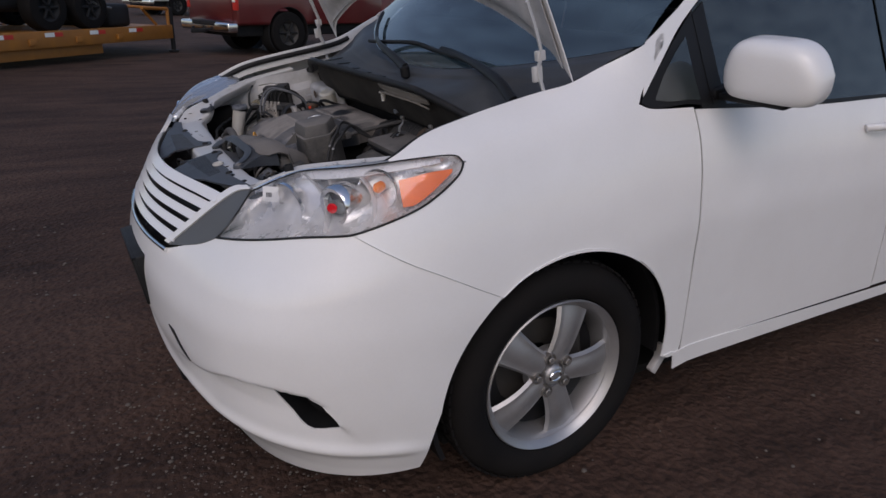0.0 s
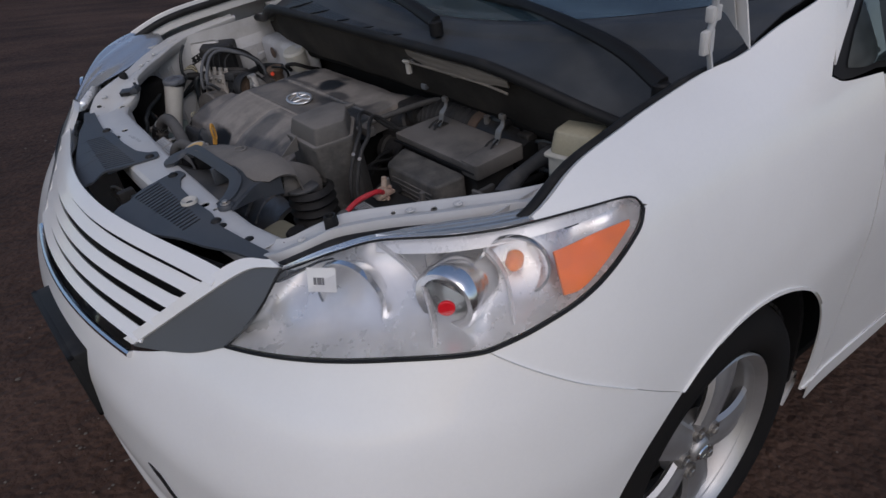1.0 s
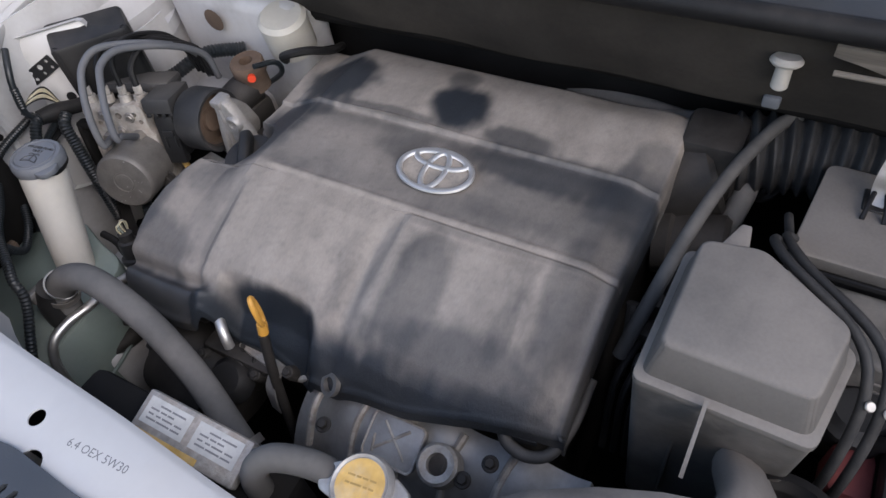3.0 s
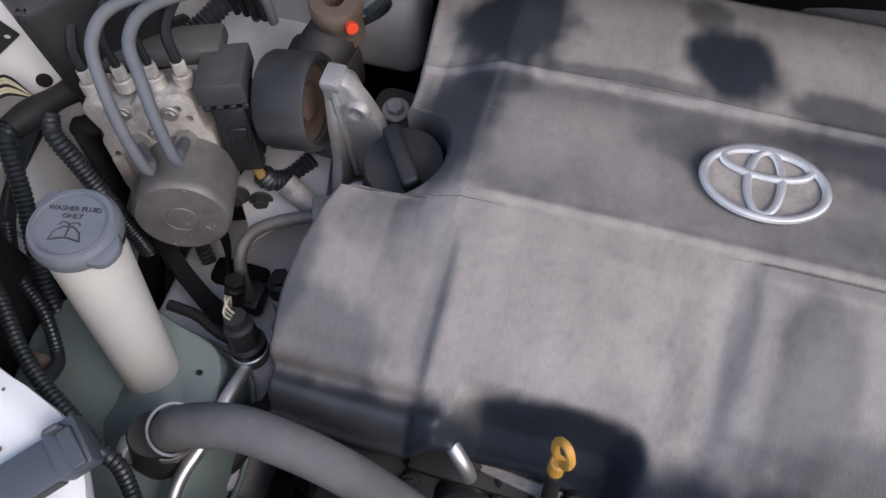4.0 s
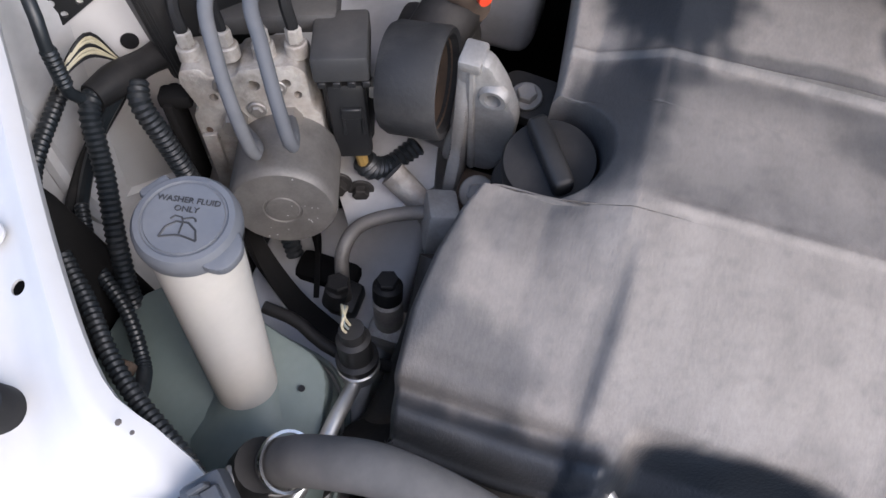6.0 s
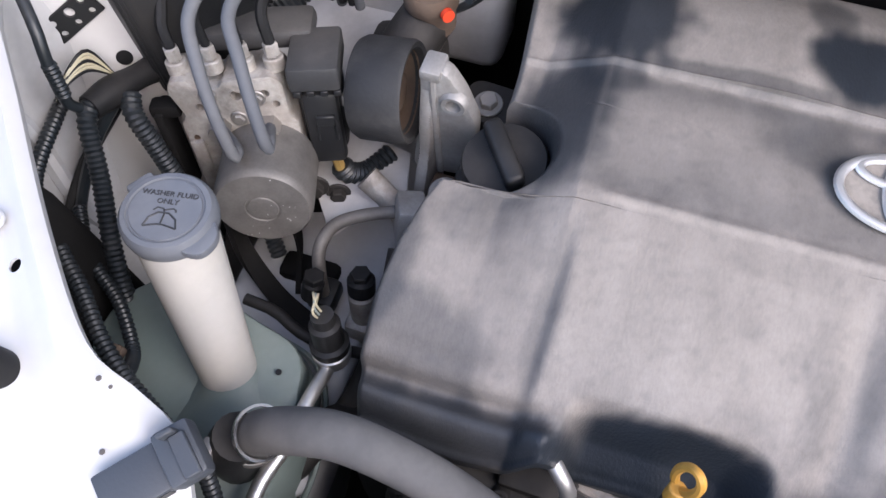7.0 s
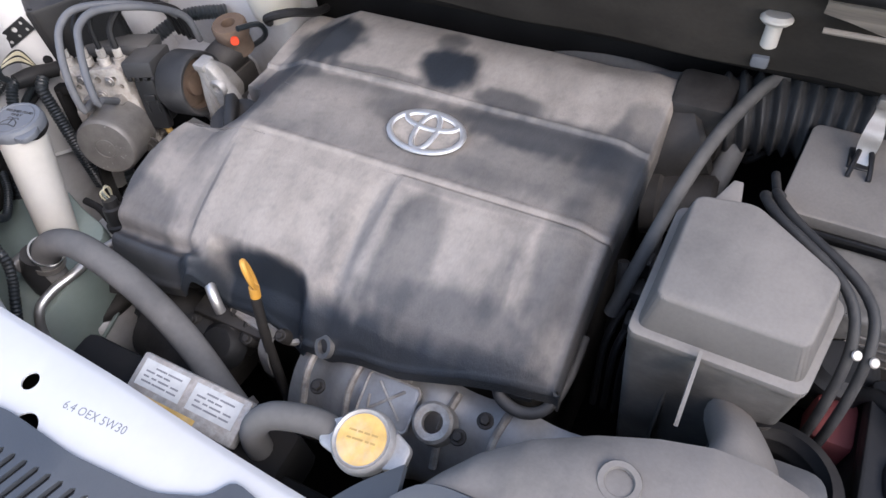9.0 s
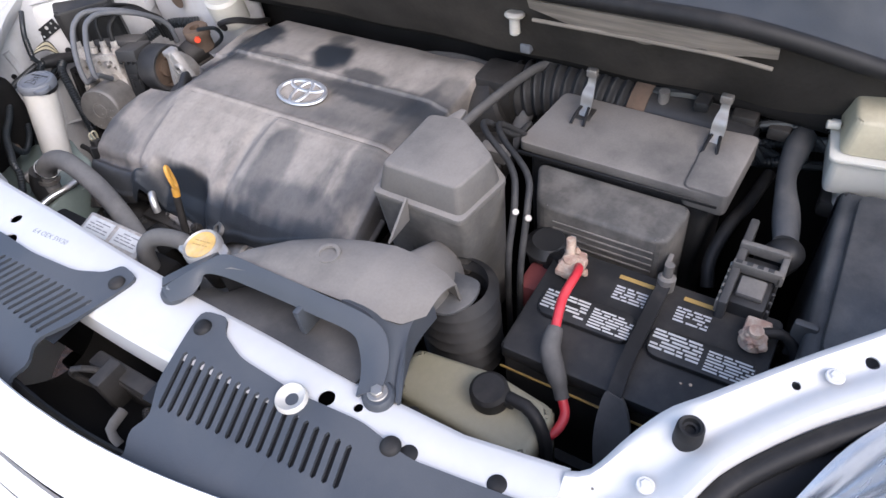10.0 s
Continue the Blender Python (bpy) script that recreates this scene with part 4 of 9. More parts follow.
# number plate holder, seen from its end
plate = part("plate_holder", join(box((-0.9641, YC - 0.165, 0.625), (-0.925, YC + 0.165, 0.79), 0.006), box((-0.9741, YC - 0.165, 0.625), (-0.9601, YC + 0.165, 0.637), 0.004), box((-0.9741, YC - 0.165, 0.780), (-0.9601, YC + 0.165, 0.79), 0.004), box((-0.9741, YC - 0.165, 0.625), (-0.9601, YC - 0.151, 0.79), 0.004), box((-0.9741, YC + 0.151, 0.625), (-0.9601, YC + 0.165, 0.79), 0.004)), rubber_black, van, "black number plate holder")
for y in (-0.10, 0.10):
    part("plate_slot", box((-0.9655, YC + y - 0.03, 0.70), (-0.9638, YC + y + 0.03, 0.715), 0.0), ink_faint, plate, "grey mounting slot")


# ---- doors, glass, roof ----
def flank(name, x0, x1, z0, z1, side, mat_=None, label="", nu=30, nv=24, off=0.0, arch_x=None):
    bottom = edge((x0, z0), ((x0 + x1) / 2, z0), (x1, z0))
    top = edge((x0, z1[0]), ((x0 + x1) / 2, (z1[0] + z1[1]) / 2), (x1, z1[1]))
    if arch_x is not None:
        cz = ARCH_C[1] - FALL * 0.55
        a = lambda d: (arch_x + ARCH_R * math.cos(radians(d)), cz + ARCH_R * math.sin(radians(d)))
        bottom = chain(edge((x0, z0), a(197)), arch(197, -17, 80, arch_x, cz), edge(a(-17), (x1, z0)), w=[0.25, 0.5, 0.25])
    return part(name, level(patch(bottom, top, nu=nu, nv=nv, side=side, off=off)), mat_ or paint_white, van, label)


def flanks(side):
    line = edge((0.503, 0.235), (0.5315, 0.60), (0.567, 0.90), (0.571, 1.032))
    bottom = edge((0.502, 0.235), (1.0, 0.235), (1.60, 0.235))
    top = edge((0.570, 1.032), (1.1, 1.015), (1.60, 1.02))
    door = part("front_door", level(patch(bottom, top, line, None, nu=44, nv=36, side=side)), paint_white, van, "white front door")
    h = shell(1 + 1.47 - X0, 0.925, side)
    part("door_handle", level(tube([(1.39, h.y + side * 0.008, 0.922), (1.43, h.y + side * 0.035, 0.928), (1.50, h.y + side * 0.037, 0.928), (1.55, h.y + side * 0.008, 0.926)], 0.013, n=10, steps=18)), paint_white, door, "white pull handle")
    rail = edge((0.465, 0.238), (1.5, 0.225), (2.58, 0.225))
    rail0 = edge((0.47, 0.17), (1.5, 0.175), (2.58, 0.175))
    part("rocker_panel", level(patch(rail0, rail, nu=30, nv=6, side=side, off=-0.004)), paint_white, van, "white rocker panel")
    flank("sliding_door", 1.606, 2.70, 0.24, (1.02, 1.03), side, None, "white sliding side door", nu=30)
    flank("rear_quarter", 2.706, 4.12, 0.26, (1.03, 1.06), side, None, "white rear quarter panel", nu=60, arch_x=3.03)
    # fixed front corner window, set in a black frame
    lo = edge((0.385, 1.083), (0.44, 1.06), (0.66, 1.037))
    hi = edge((0.39, 1.092), (0.50, 1.175), (0.66, 1.305))
    tri = part("corner_window", level(patch(lo, hi, nu=24, nv=12, side=side, off=0.004, thick=0.004)), gasket_shade_black, van, "black framed triangular corner window")
    lo2 = edge((0.435, 1.082), (0.50, 1.065), (0.605, 1.056))
    hi2 = edge((0.44, 1.092), (0.50, 1.15), (0.605, 1.232))
    part("pane", level(patch(lo2, hi2, nu=16, nv=8, side=side, off=0.001, thick=0.0)), glass_dark, tri, "dark tinted glass")
    wl = edge((0.665, 1.037), (1.1, 1.02), (1.60, 1.025))
    wh = edge((0.665, 1.305), (1.0, 1.50), (1.60, 1.60))
    part("front_door_window", level(patch(wl, wh, nu=24, nv=14, side=side, off=0.010, thick=0.0)), glass_dark, van, "tinted front door window")
    part("window_pillar", level(patch(edge((0.655, 1.04), (0.685, 1.038), (0.71, 1.037)), edge((0.655, 1.295), (0.685, 1.312), (0.71, 1.33)), nu=4, nv=10, side=side, off=0.002, thick=0.006)), gasket_shade_black, van, "black pillar trim")
    part("belt_trim", level(patch(edge((0.60, 1.032), (1.1, 1.017), (1.60, 1.02)), edge((0.60, 1.044), (1.1, 1.03), (1.60, 1.032)), nu=24, nv=3, side=side, off=-0.002, thick=0.008)), gasket_shade_black, van)
    flank("side_window", 1.615, 2.70, 1.035, (1.60, 1.61), side, glass_dark, "tinted sliding door window", off=0.008)
    flank("rear_window", 2.72, 4.02, 1.06, (1.60, 1.56), side, glass_dark, "tinted rear side window", off=0.008)
    # windscreen pillar and roof rail
    pl = edge((0.395, 1.10), (0.50, 1.185), (0.66, 1.312), (1.0, 1.51), (1.60, 1.61), (2.7, 1.62), (4.05, 1.565))
    ph = edge((0.45, 1.236), (0.56, 1.285), (0.70, 1.375), (1.0, 1.575), (1.60, 1.68), (2.7, 1.69), (4.05, 1.63))
    part("roof_pillar", level(patch(pl, ph, nu=70, nv=6, side=side)), paint_white, van, "white windscreen pillar and roof rail")
    # door mirror
    mb = bmesh.new()
    bmesh.ops.create_uvsphere(mb, u_segments=40, v_segments=24, radius=1.0)
    sq = lambda a, e: math.copysign(abs(a) ** e, a)
    for v in mb.verts:
        h, w = math.asin(max(-1.0, min(1.0, v.co.z))), math.atan2(v.co.x, v.co.y)
        z = 0.088 * sq(math.sin(h), 0.6)
        y = 0.140 * sq(math.cos(h), 0.45) * sq(math.cos(w), 0.5)
        v.co = Vector((0.070 * sq(math.cos(h), 0.5) * sq(math.sin(w), 0.6), y * (1 - 0.20 * max(0.0, z) / 0.088) + 0.010 * max(0.0, z) / 0.088, max(z, -0.074)))
    mb.transform(Matrix.Translation((0.70, YC + side * 1.135, 1.128)) @ pose(0, 0, 0, side * -3, 0, side * -8) @ Matrix.Diagonal((1, -side, 1, 1)))
    mirror = part("door_mirror", mb, paint_white, van, "white door mirror on a black arm")
    part("mirror_arm", join(box((0.66, YC + side * 0.93 - 0.04, 1.03), (0.74, YC + side * 0.93 + 0.05, 1.065), 0.012), box((0.665, YC + side * 1.08 - 0.11, 1.032), (0.745, YC + side * 1.08 + 0.11, 1.056), 0.01)), gasket_shade_black, mirror, "black mirror arm")
    part("mirror_glass", box((0.748, YC + side * 1.11 - 0.095, 1.06), (0.756, YC + side * 1.11 + 0.095, 1.175), 0.003), chrome, mirror, "mirror glass")


both(flanks)


def screen_point(u, v):
    """The windscreen: u across from one pillar to the other, v up."""
    t = 2 * u - 1
    xs = 0.45 + 0.62 * v - (0.30 - 0.16 * v) * (1 - t * t)
    zs = 1.225 + 0.40 * v ** 0.96 + (-0.080 + 0.11 * v) * (1 - t * t)
    return Vector((xs, YC + t * (0.885 - 0.155 * v), zs))


part("windscreen", level(surf(screen_point, 32, 16)), glass_screen, van, "windscreen with a teal haze that adds to the sky's reflection")
part("roof", level(surf(lambda u, v: Vector((1.07 + 2.95 * v - 0.14 * (1 - (2 * u - 1) ** 2) * (1 - v), YC + (2 * u - 1) * 0.735, 1.622 + 0.06 * math.sin(math.pi * min(1, v * 0.9 + 0.1)) ** 0.7 + 0.035 * (1 - (2 * u - 1) ** 2))), 24, 24, 0.006)), paint_white, van, "white roof")
part("tailgate", level(surf(lambda u, v: Vector((4.05 + 0.09 * math.sin(math.pi * (1 - v)) - 0.10 * (2 * u - 1) ** 2 - 0.10 * v * v, YC + (2 * u - 1) * (0.86 - 0.18 * v * v), 0.30 + 1.34 * v)), 24, 20, 0.01)), paint_white, van, "white tailgate")
part("floor_pan", level(box((-0.35, YC - 0.88, 0.20), (4.02, YC + 0.88, 0.235), 0.01)), bay_dark, van, "dark underbody")
part("dashboard", level(surf(lambda u, v: Vector((0.36 + 0.55 * v - 0.12 * (1 - (2 * u - 1) ** 2) * (1 - v), YC + (2 * u - 1) * 0.80, 1.15 + 0.03 * math.sin(math.pi * v) - 0.03 * (1 - v))), 16, 8, 0.05)), interior_dark, van, "dark dashboard")
# slab added to keep the cabin dark behind the glass
part("cabin_blocker", level(box((2.0, YC - 0.80, 0.3), (2.04, YC + 0.80, 1.6), 0.01)), interior_dark, van, "added dark slab that closes off the cabin")
part("steering_wheel", level(lathe([(0.185 + 0.014 * math.cos(a), 0.014 * math.sin(a)) for a in np.linspace(0, 2 * math.pi, 9)[:-1]], (0.98, YC - 0.40, 1.13), (-0.85, 0, 0.5), 32, closed=True)), interior_dark, van)


# ---- wheels ----
def wheel(cx, side):
    c = Vector((cx, YC + side * 0.995, 0.357 - FALL * cx))
    out = Vector((0, side, 0))
    rim = part("wheel", lathe([(0.233, -0.20), (0.227, -0.19), (0.216, -0.15), (0.211, -0.06), (0.224, -0.018), (0.244, -0.012), (0.2465, 0.0), (0.243, 0.004), (0.234, -0.004), (0.217, -0.03), (0.207, -0.08), (0.207, -0.15), (0.223, -0.2)], c, out, 64, closed=True), alloy, van, "silver five-spoke alloy wheel")
    tb = lathe([(0.245, -0.012), (0.254, 0.004), (0.274, 0.017), (0.305, 0.019), (0.33, 0.008), (0.346, -0.012), (0.3545, -0.035), (0.357, -0.075), (0.3575, -0.105), (0.357, -0.135), (0.3545, -0.18), (0.346, -0.2), (0.33, -0.215), (0.27, -0.225), (0.245, -0.2)], c, out, 96, closed=True)
    part("tyre", tb, tyre_rubber, rim, "black tyre caked with brown dirt")
    lugs = bmesh.new()
    for k in range(60):
        a = 2 * math.pi * k / 60
        for row, (h0, h1) in enumerate(((-0.055, -0.02), (-0.10, -0.068), (-0.145, -0.112), (-0.192, -0.157))):
            aa = a + (0.05 if row % 2 else 0)
            rr = 0.3555 if row in (0, 3) else 0.3585
            b = box((-0.0135, -0.003, h0), (0.0135, 0.004, h1), 0)
            b.transform(Matrix.Translation(c) @ frame_of(out) @ Matrix.Rotation(aa, 4, "Z") @ Matrix.Translation((0, rr, 0)))
            lugs = join(lugs, b)
    part("tread", lugs, tyre_rubber, rim, smooth=False)
    M = Matrix.Translation(c) @ frame_of(out)
    for k in range(5):
        a = radians(61 + 72 * k)
        radial = Vector((math.cos(a), 0, math.sin(a)))
        tang = Vector((-math.sin(a), 0, math.cos(a)))

        def spoke(u, v):
            r = 0.045 + 0.183 * u
            w = (0.042 - 0.006 * math.sin(math.pi * u) + 0.024 * u)
            t = 2 * v - 1
            h = -0.022 + 0.016 * math.sin(math.pi * min(1.0, u * 0.8 + 0.1)) - 0.016 * t * t - 0.012 * u
            h += 0.006 * math.exp(-((abs(t) - 0.82) / 0.12) ** 2)
            return c + radial * r + tang * (w * t) + out * h
        part("spoke", surf(spoke, 16, 12, 0.022), alloy, rim)
        b = radians(97 + 72 * k)
        q = c + Vector((math.cos(b), 0, math.sin(b))) * 0.057
        part("lug_nut", join(cyl(q - out * 0.03, q - out * 0.006, 0.0105, n=6, bev=0.002), lathe([(0.012, -0.03), (0.017, -0.012), (0.019, -0.012), (0.019, -0.03)], q, out, 20)), zinc, rim, "wheel nut")
    part("hub_disc", lathe([(0, -0.03), (0.07, -0.03), (0.078, -0.036), (0.08, -0.06)], c, out, 40), alloy, rim)
    part("centre_cap", lathe([(0, -0.004), (0.02, -0.005), (0.029, -0.009), (0.033, -0.016), (0.033, -0.032)], c, out, 32), alloy, rim, "silver centre cap")
    e = lathe([(0.017, -0.0035), (0.0205, -0.002), (0.024, -0.0045)], c, out, 28)
    for v in e.verts:
        v.co.z = c.z + (v.co.z - c.z) * 0.68
    part("cap_ring", e, chrome, rim, "oval chrome ring on the cap")
    part("brake_disc", lathe([(0.06, -0.11), (0.148, -0.11), (0.148, -0.135), (0.06, -0.135)], c, out, 48, closed=True), brake_metal, rim, "dark brake disc")
    # black liner that puts the shade into the pockets between the spokes
    part("pocket_shade", lathe([(0.150, -0.10), (0.1955, -0.075), (0.1955, -0.17), (0, -0.17), (0, -0.16), (0.150, -0.16)], c, out, 32), gasket_shade_black, rim)
    part("caliper", box((cx + 0.075, min(c.y - side * 0.07, c.y - side * 0.15), c.z - 0.06), (cx + 0.16, max(c.y - side * 0.07, c.y - side * 0.15), c.z + 0.09), 0.02, 3), brake_metal, rim, "dark brake caliper")


for side in (-1, 1):
    for cx in (0.0, 3.03):
        wheel(cx, side)


# ---- the open bonnet ----
def bonnet():
    ang = radians(73)
    hinge = Vector((0.212, YC, 1.173))

    def flat(u, v):
        t = abs(2 * u - 1)
        rear = 0.19 * (1 - t ** 2.2) + 0.045 * min(1.0, (1 - t) / 0.057)
        x = -rear * (1 - v) - (1.07 - 0.10 * t * t) * v
        y = (2 * u - 1) * (0.868 - 0.14 * v ** 2.2)
        z = 0.05 * (1 - t * t) - 0.03 * v * v + 0.012 * (1 - t ** 8)
        return x, y, z

    def raise_(x, y, z):
        return hinge + Vector((x * math.cos(ang) + z * math.sin(ang), y, -x * math.sin(ang) + z * math.cos(ang)))
    skin = part("bonnet", surf(lambda u, v: raise_(*flat(u, v)), 48, 24, 0.003), paint_white, van, "raised white bonnet")

    def inner(u, v):
        x, y, z = flat(0.012 + 0.976 * u, 0.012 + 0.968 * v)
        rim_ = min(u * 1.4, (1 - u) * 1.4, v, 1 - v)
        z -= 0.010 + 0.026 * min(1.0, max(0.0, rim_ - 0.03) / 0.05) * (1 - 0.55 * (math.sin(u * math.pi * 5) ** 6 + math.sin(v * math.pi * 3) ** 6) / 2)
        return raise_(x, y, z)
    inside = part("bonnet_frame", surf(inner, 80, 48, 0.002), paint_dirty, skin, "dusty pressed inner frame")
    down = Vector((-math.sin(ang), 0, -math.cos(ang)))
    for u, v, r in ((0.17, 0.075, 0.009), (0.83, 0.075, 0.009), (0.10, 0.16, 0.012), (0.90, 0.16, 0.012)):
        q = inner(u, v)
        part("frame_hole", cyl(q, q + down * 0.0035, r, n=18), gasket_shade_black, inside, "dark hole in the frame")
        part("frame_slot", box((-0.012, -0.004, 0), (0.012, 0.004, 0.0035), 0.001, 1, m=plane_at(q + Vector((0.006, 0.026, 0.004)), down, (0, 0.3, 1))), gasket_shade_black, inside, "dark slot in the frame")
    for side in (-1, 1):
        y = YC + side * 0.84
        pts = [(0.136, y, 1.09), (0.133, y, 1.15), (0.120, y, 1.20), (0.118, y, 1.225), (0.130, y, 1.262), (0.116, y, 1.33), (0.095, y, 1.40)]
        part("hinge", join(tube(pts, 0.013, n=8, steps=30, flat=0.4), box((0.098, y - 0.006, 1.190), (0.128, y + 0.006, 1.232), 0.003), box((0.112, y - 0.008, 1.243), (0.140, y + 0.008, 1.27), 0.003)), paint_bay, skin, "white bonnet hinge arm")
        part("hinge_foot", box((0.09, y - 0.02, 1.075), (0.18, y + 0.02, 1.09), 0.004), paint_bay, skin)


bonnet()


# ---- cowl, bulkhead and wipers ----
def step_up(t):
    t = min(1.0, max(0.0, t))
    return t * t * (3 - 2 * t)


def cowl_line(t):
    """The front edge of the cowl, which dips towards both wings; t from -1 to 1."""
    k = step_up((abs(t) - 0.55) / 0.45)
    return Vector((-0.068 + 0.083 * k, YC + t * 0.775, 1.154 - 0.092 * k))


def cowl():
    def top(u, v):
        t = 2 * u - 1
        a = cowl_line(t) + Vector((0.006, 0, -0.004))
        b = screen_point(t * 0.865 / 0.885 / 2 + 0.5, 0.0) + Vector((0, 0, -0.005))
        p = a.lerp(b, v)
        p.z -= (0.022 - 0.008 * t * t) * math.sin(math.pi * min(1, v * 1.25)) * (v < 0.8)
        p.z += 0.006 * step_up((v - 0.62) / 0.03) * (1 - step_up((v - 0.80) / 0.15)) + 0.002 * math.sin(u * 46) * step_up(v / 0.2) * (1 - v)
        return p
    c = part("cowl_panel", surf(top, 72, 40, 0.004), cowl_black, van, "dark grey cowl panel under the windscreen")
    for k in range(5):
        u = 0.475 + 0.078 * k
        a = [top(u, 0.10), top(u + 0.062, 0.10), top(u + 0.062, 0.44), top(u, 0.44)]
        grid = part("vent_field", surf(lambda p_, q_: a[0].lerp(a[1], p_).lerp(a[3].lerp(a[2], p_), q_) + Vector((0, 0, 0.002)), 8, 8, 0.003), gasket_shade_black, c, "black vent field")
        for i in range(7):
            f0 = i / 7 + 0.03
            part("vent_bar", tube([a[0].lerp(a[3], f0) + Vector((0, 0, 0.004)), a[1].lerp(a[2], f0) + Vector((0, 0, 0.004))], 0.0022, n=6, steps=4), cowl_black, grid)
    part("cowl_seal", tube([cowl_line(t) + Vector((-0.002, 0, 0.006)) for t in np.linspace(-1, 1, 31)], 0.012, n=10, steps=90), rubber_black, van, "black rubber seal along the cowl")
    part("cowl_seam", tube([top(u, 0.63) + Vector((0, 0, 0.001)) for u in np.linspace(0.12, 0.62, 24)], 0.0022, n=6, steps=60), gasket_shade_black, c, "dark seam in the cowl panel")

    def foam(u, v):
        t = 2 * (0.168 + 0.205 * u) - 1
        wob = noise.noise(Vector((u * 9, 2.0, 0))) * 0.006
        return cowl_line(t) + Vector((-0.006 + 0.006 * v + wob * v, 0, -0.008 - (0.032 + 2 * wob) * v * math.sin(math.pi * (0.08 + 0.86 * u)) ** 0.5))
    part("cowl_edge", surf(foam, 60, 6, 0.004), sealant_tan, van, "weathered brown foam edge under the cowl")
    part("cowl_fold", tube([cowl_line(t) + Vector((0.0, 0, -0.038)) for t in np.linspace(-0.66, -0.26, 16)], 0.0028, n=8, steps=60), sealant_tan, van, "weathered lip under the cowl")
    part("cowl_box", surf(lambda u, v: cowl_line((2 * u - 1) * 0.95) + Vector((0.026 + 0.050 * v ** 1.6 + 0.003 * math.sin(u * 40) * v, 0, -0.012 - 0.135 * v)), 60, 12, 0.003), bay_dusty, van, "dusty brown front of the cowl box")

    def wall(u, v):
        t = 2 * u - 1
        return Vector((0.075 + 0.04 * t * t + 0.03 * math.sin(v * 9 + u * 5) * 0.3, YC + t * 0.80, 0.40 + (0.70 - 0.09 * t * t) * v))
    part("bulkhead", surf(wall, 30, 16, 0.006), bay_dark, van, "grimy bulkhead darkened for the shade of the bay")
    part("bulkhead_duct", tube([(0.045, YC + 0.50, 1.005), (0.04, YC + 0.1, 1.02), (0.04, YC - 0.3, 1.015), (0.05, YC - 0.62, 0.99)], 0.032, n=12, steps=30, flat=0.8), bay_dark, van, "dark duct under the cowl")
    clip = Vector((-0.046, -0.112, 1.098))
    part("cowl_clip", join(cyl(clip + Vector((0, 0, -0.024)), clip + Vector((0, 0, 0.004)), 0.008, 0.0075, n=14, bev=0.002), cyl(clip + Vector((0, 0, 0.002)), clip + Vector((0.002, 0, 0.010)), 0.015, n=20, bev=0.003)), neck_white, van, "white plastic cowl clip")
    for arm, blade in (([(0.061, -0.739, 1.142), (0.10, -0.62, 1.172), (0.15, -0.44, 1.187), (0.20, -0.22, 1.197), (0.216, -0.09, 1.202)], [(0.185, -0.32, 1.186), (0.212, -0.06, 1.192), (0.220, 0.12, 1.204), (0.19, 0.36, 1.196), (0.20, 0.50, 1.188)]),
                       ([(0.052, -0.11, 1.170), (0.09, 0.06, 1.190), (0.14, 0.26, 1.200), (0.20, 0.42, 1.205)], [(0.125, 0.20, 1.190), (0.20, 0.42, 1.195), (0.30, 0.62, 1.225), (0.40, 0.76, 1.26)])):
        base = Vector(arm[0])
        w = part("wiper", join(tube(arm, lambda f: 0.017 - 0.008 * f, n=10, steps=40, flat=0.6), cyl(base - Vector((0, 0, 0.035)), base + Vector((0, 0, 0.004)), 0.017, n=20, bev=0.004)), gasket_shade_black, van, "black windscreen wiper")
        part("wiper_blade", tube(blade, 0.008, n=8, steps=40), rubber_black, w, "long black wiper blade")


cowl()


def ribbon(pts, width, across, thick=0.002, steps=30):
    """A flat strip along a smooth curve; width is a number or a function of 0..1, across the way it lies."""
    C = spline(pts, steps)
    w = Vector(across).normalized()
    return surf(lambda u, v: C[min(steps - 1, int(round(u * (steps - 1))))] + w * (v - 0.5) * (width(u) if callable(width) else width), steps - 1, 6, thick)


def between(a, b, nu=24, nv=8, bow=0.0, thick=0.004):
    """A sheet between two smooth curves."""
    A, B = spline(a, nu + 1), spline(b, nu + 1)
    return surf(lambda u, v: A[int(round(u * nu))].lerp(B[int(round(u * nu))], v) + Vector((0, 0, bow * math.sin(math.pi * v))), nu, nv, thick)


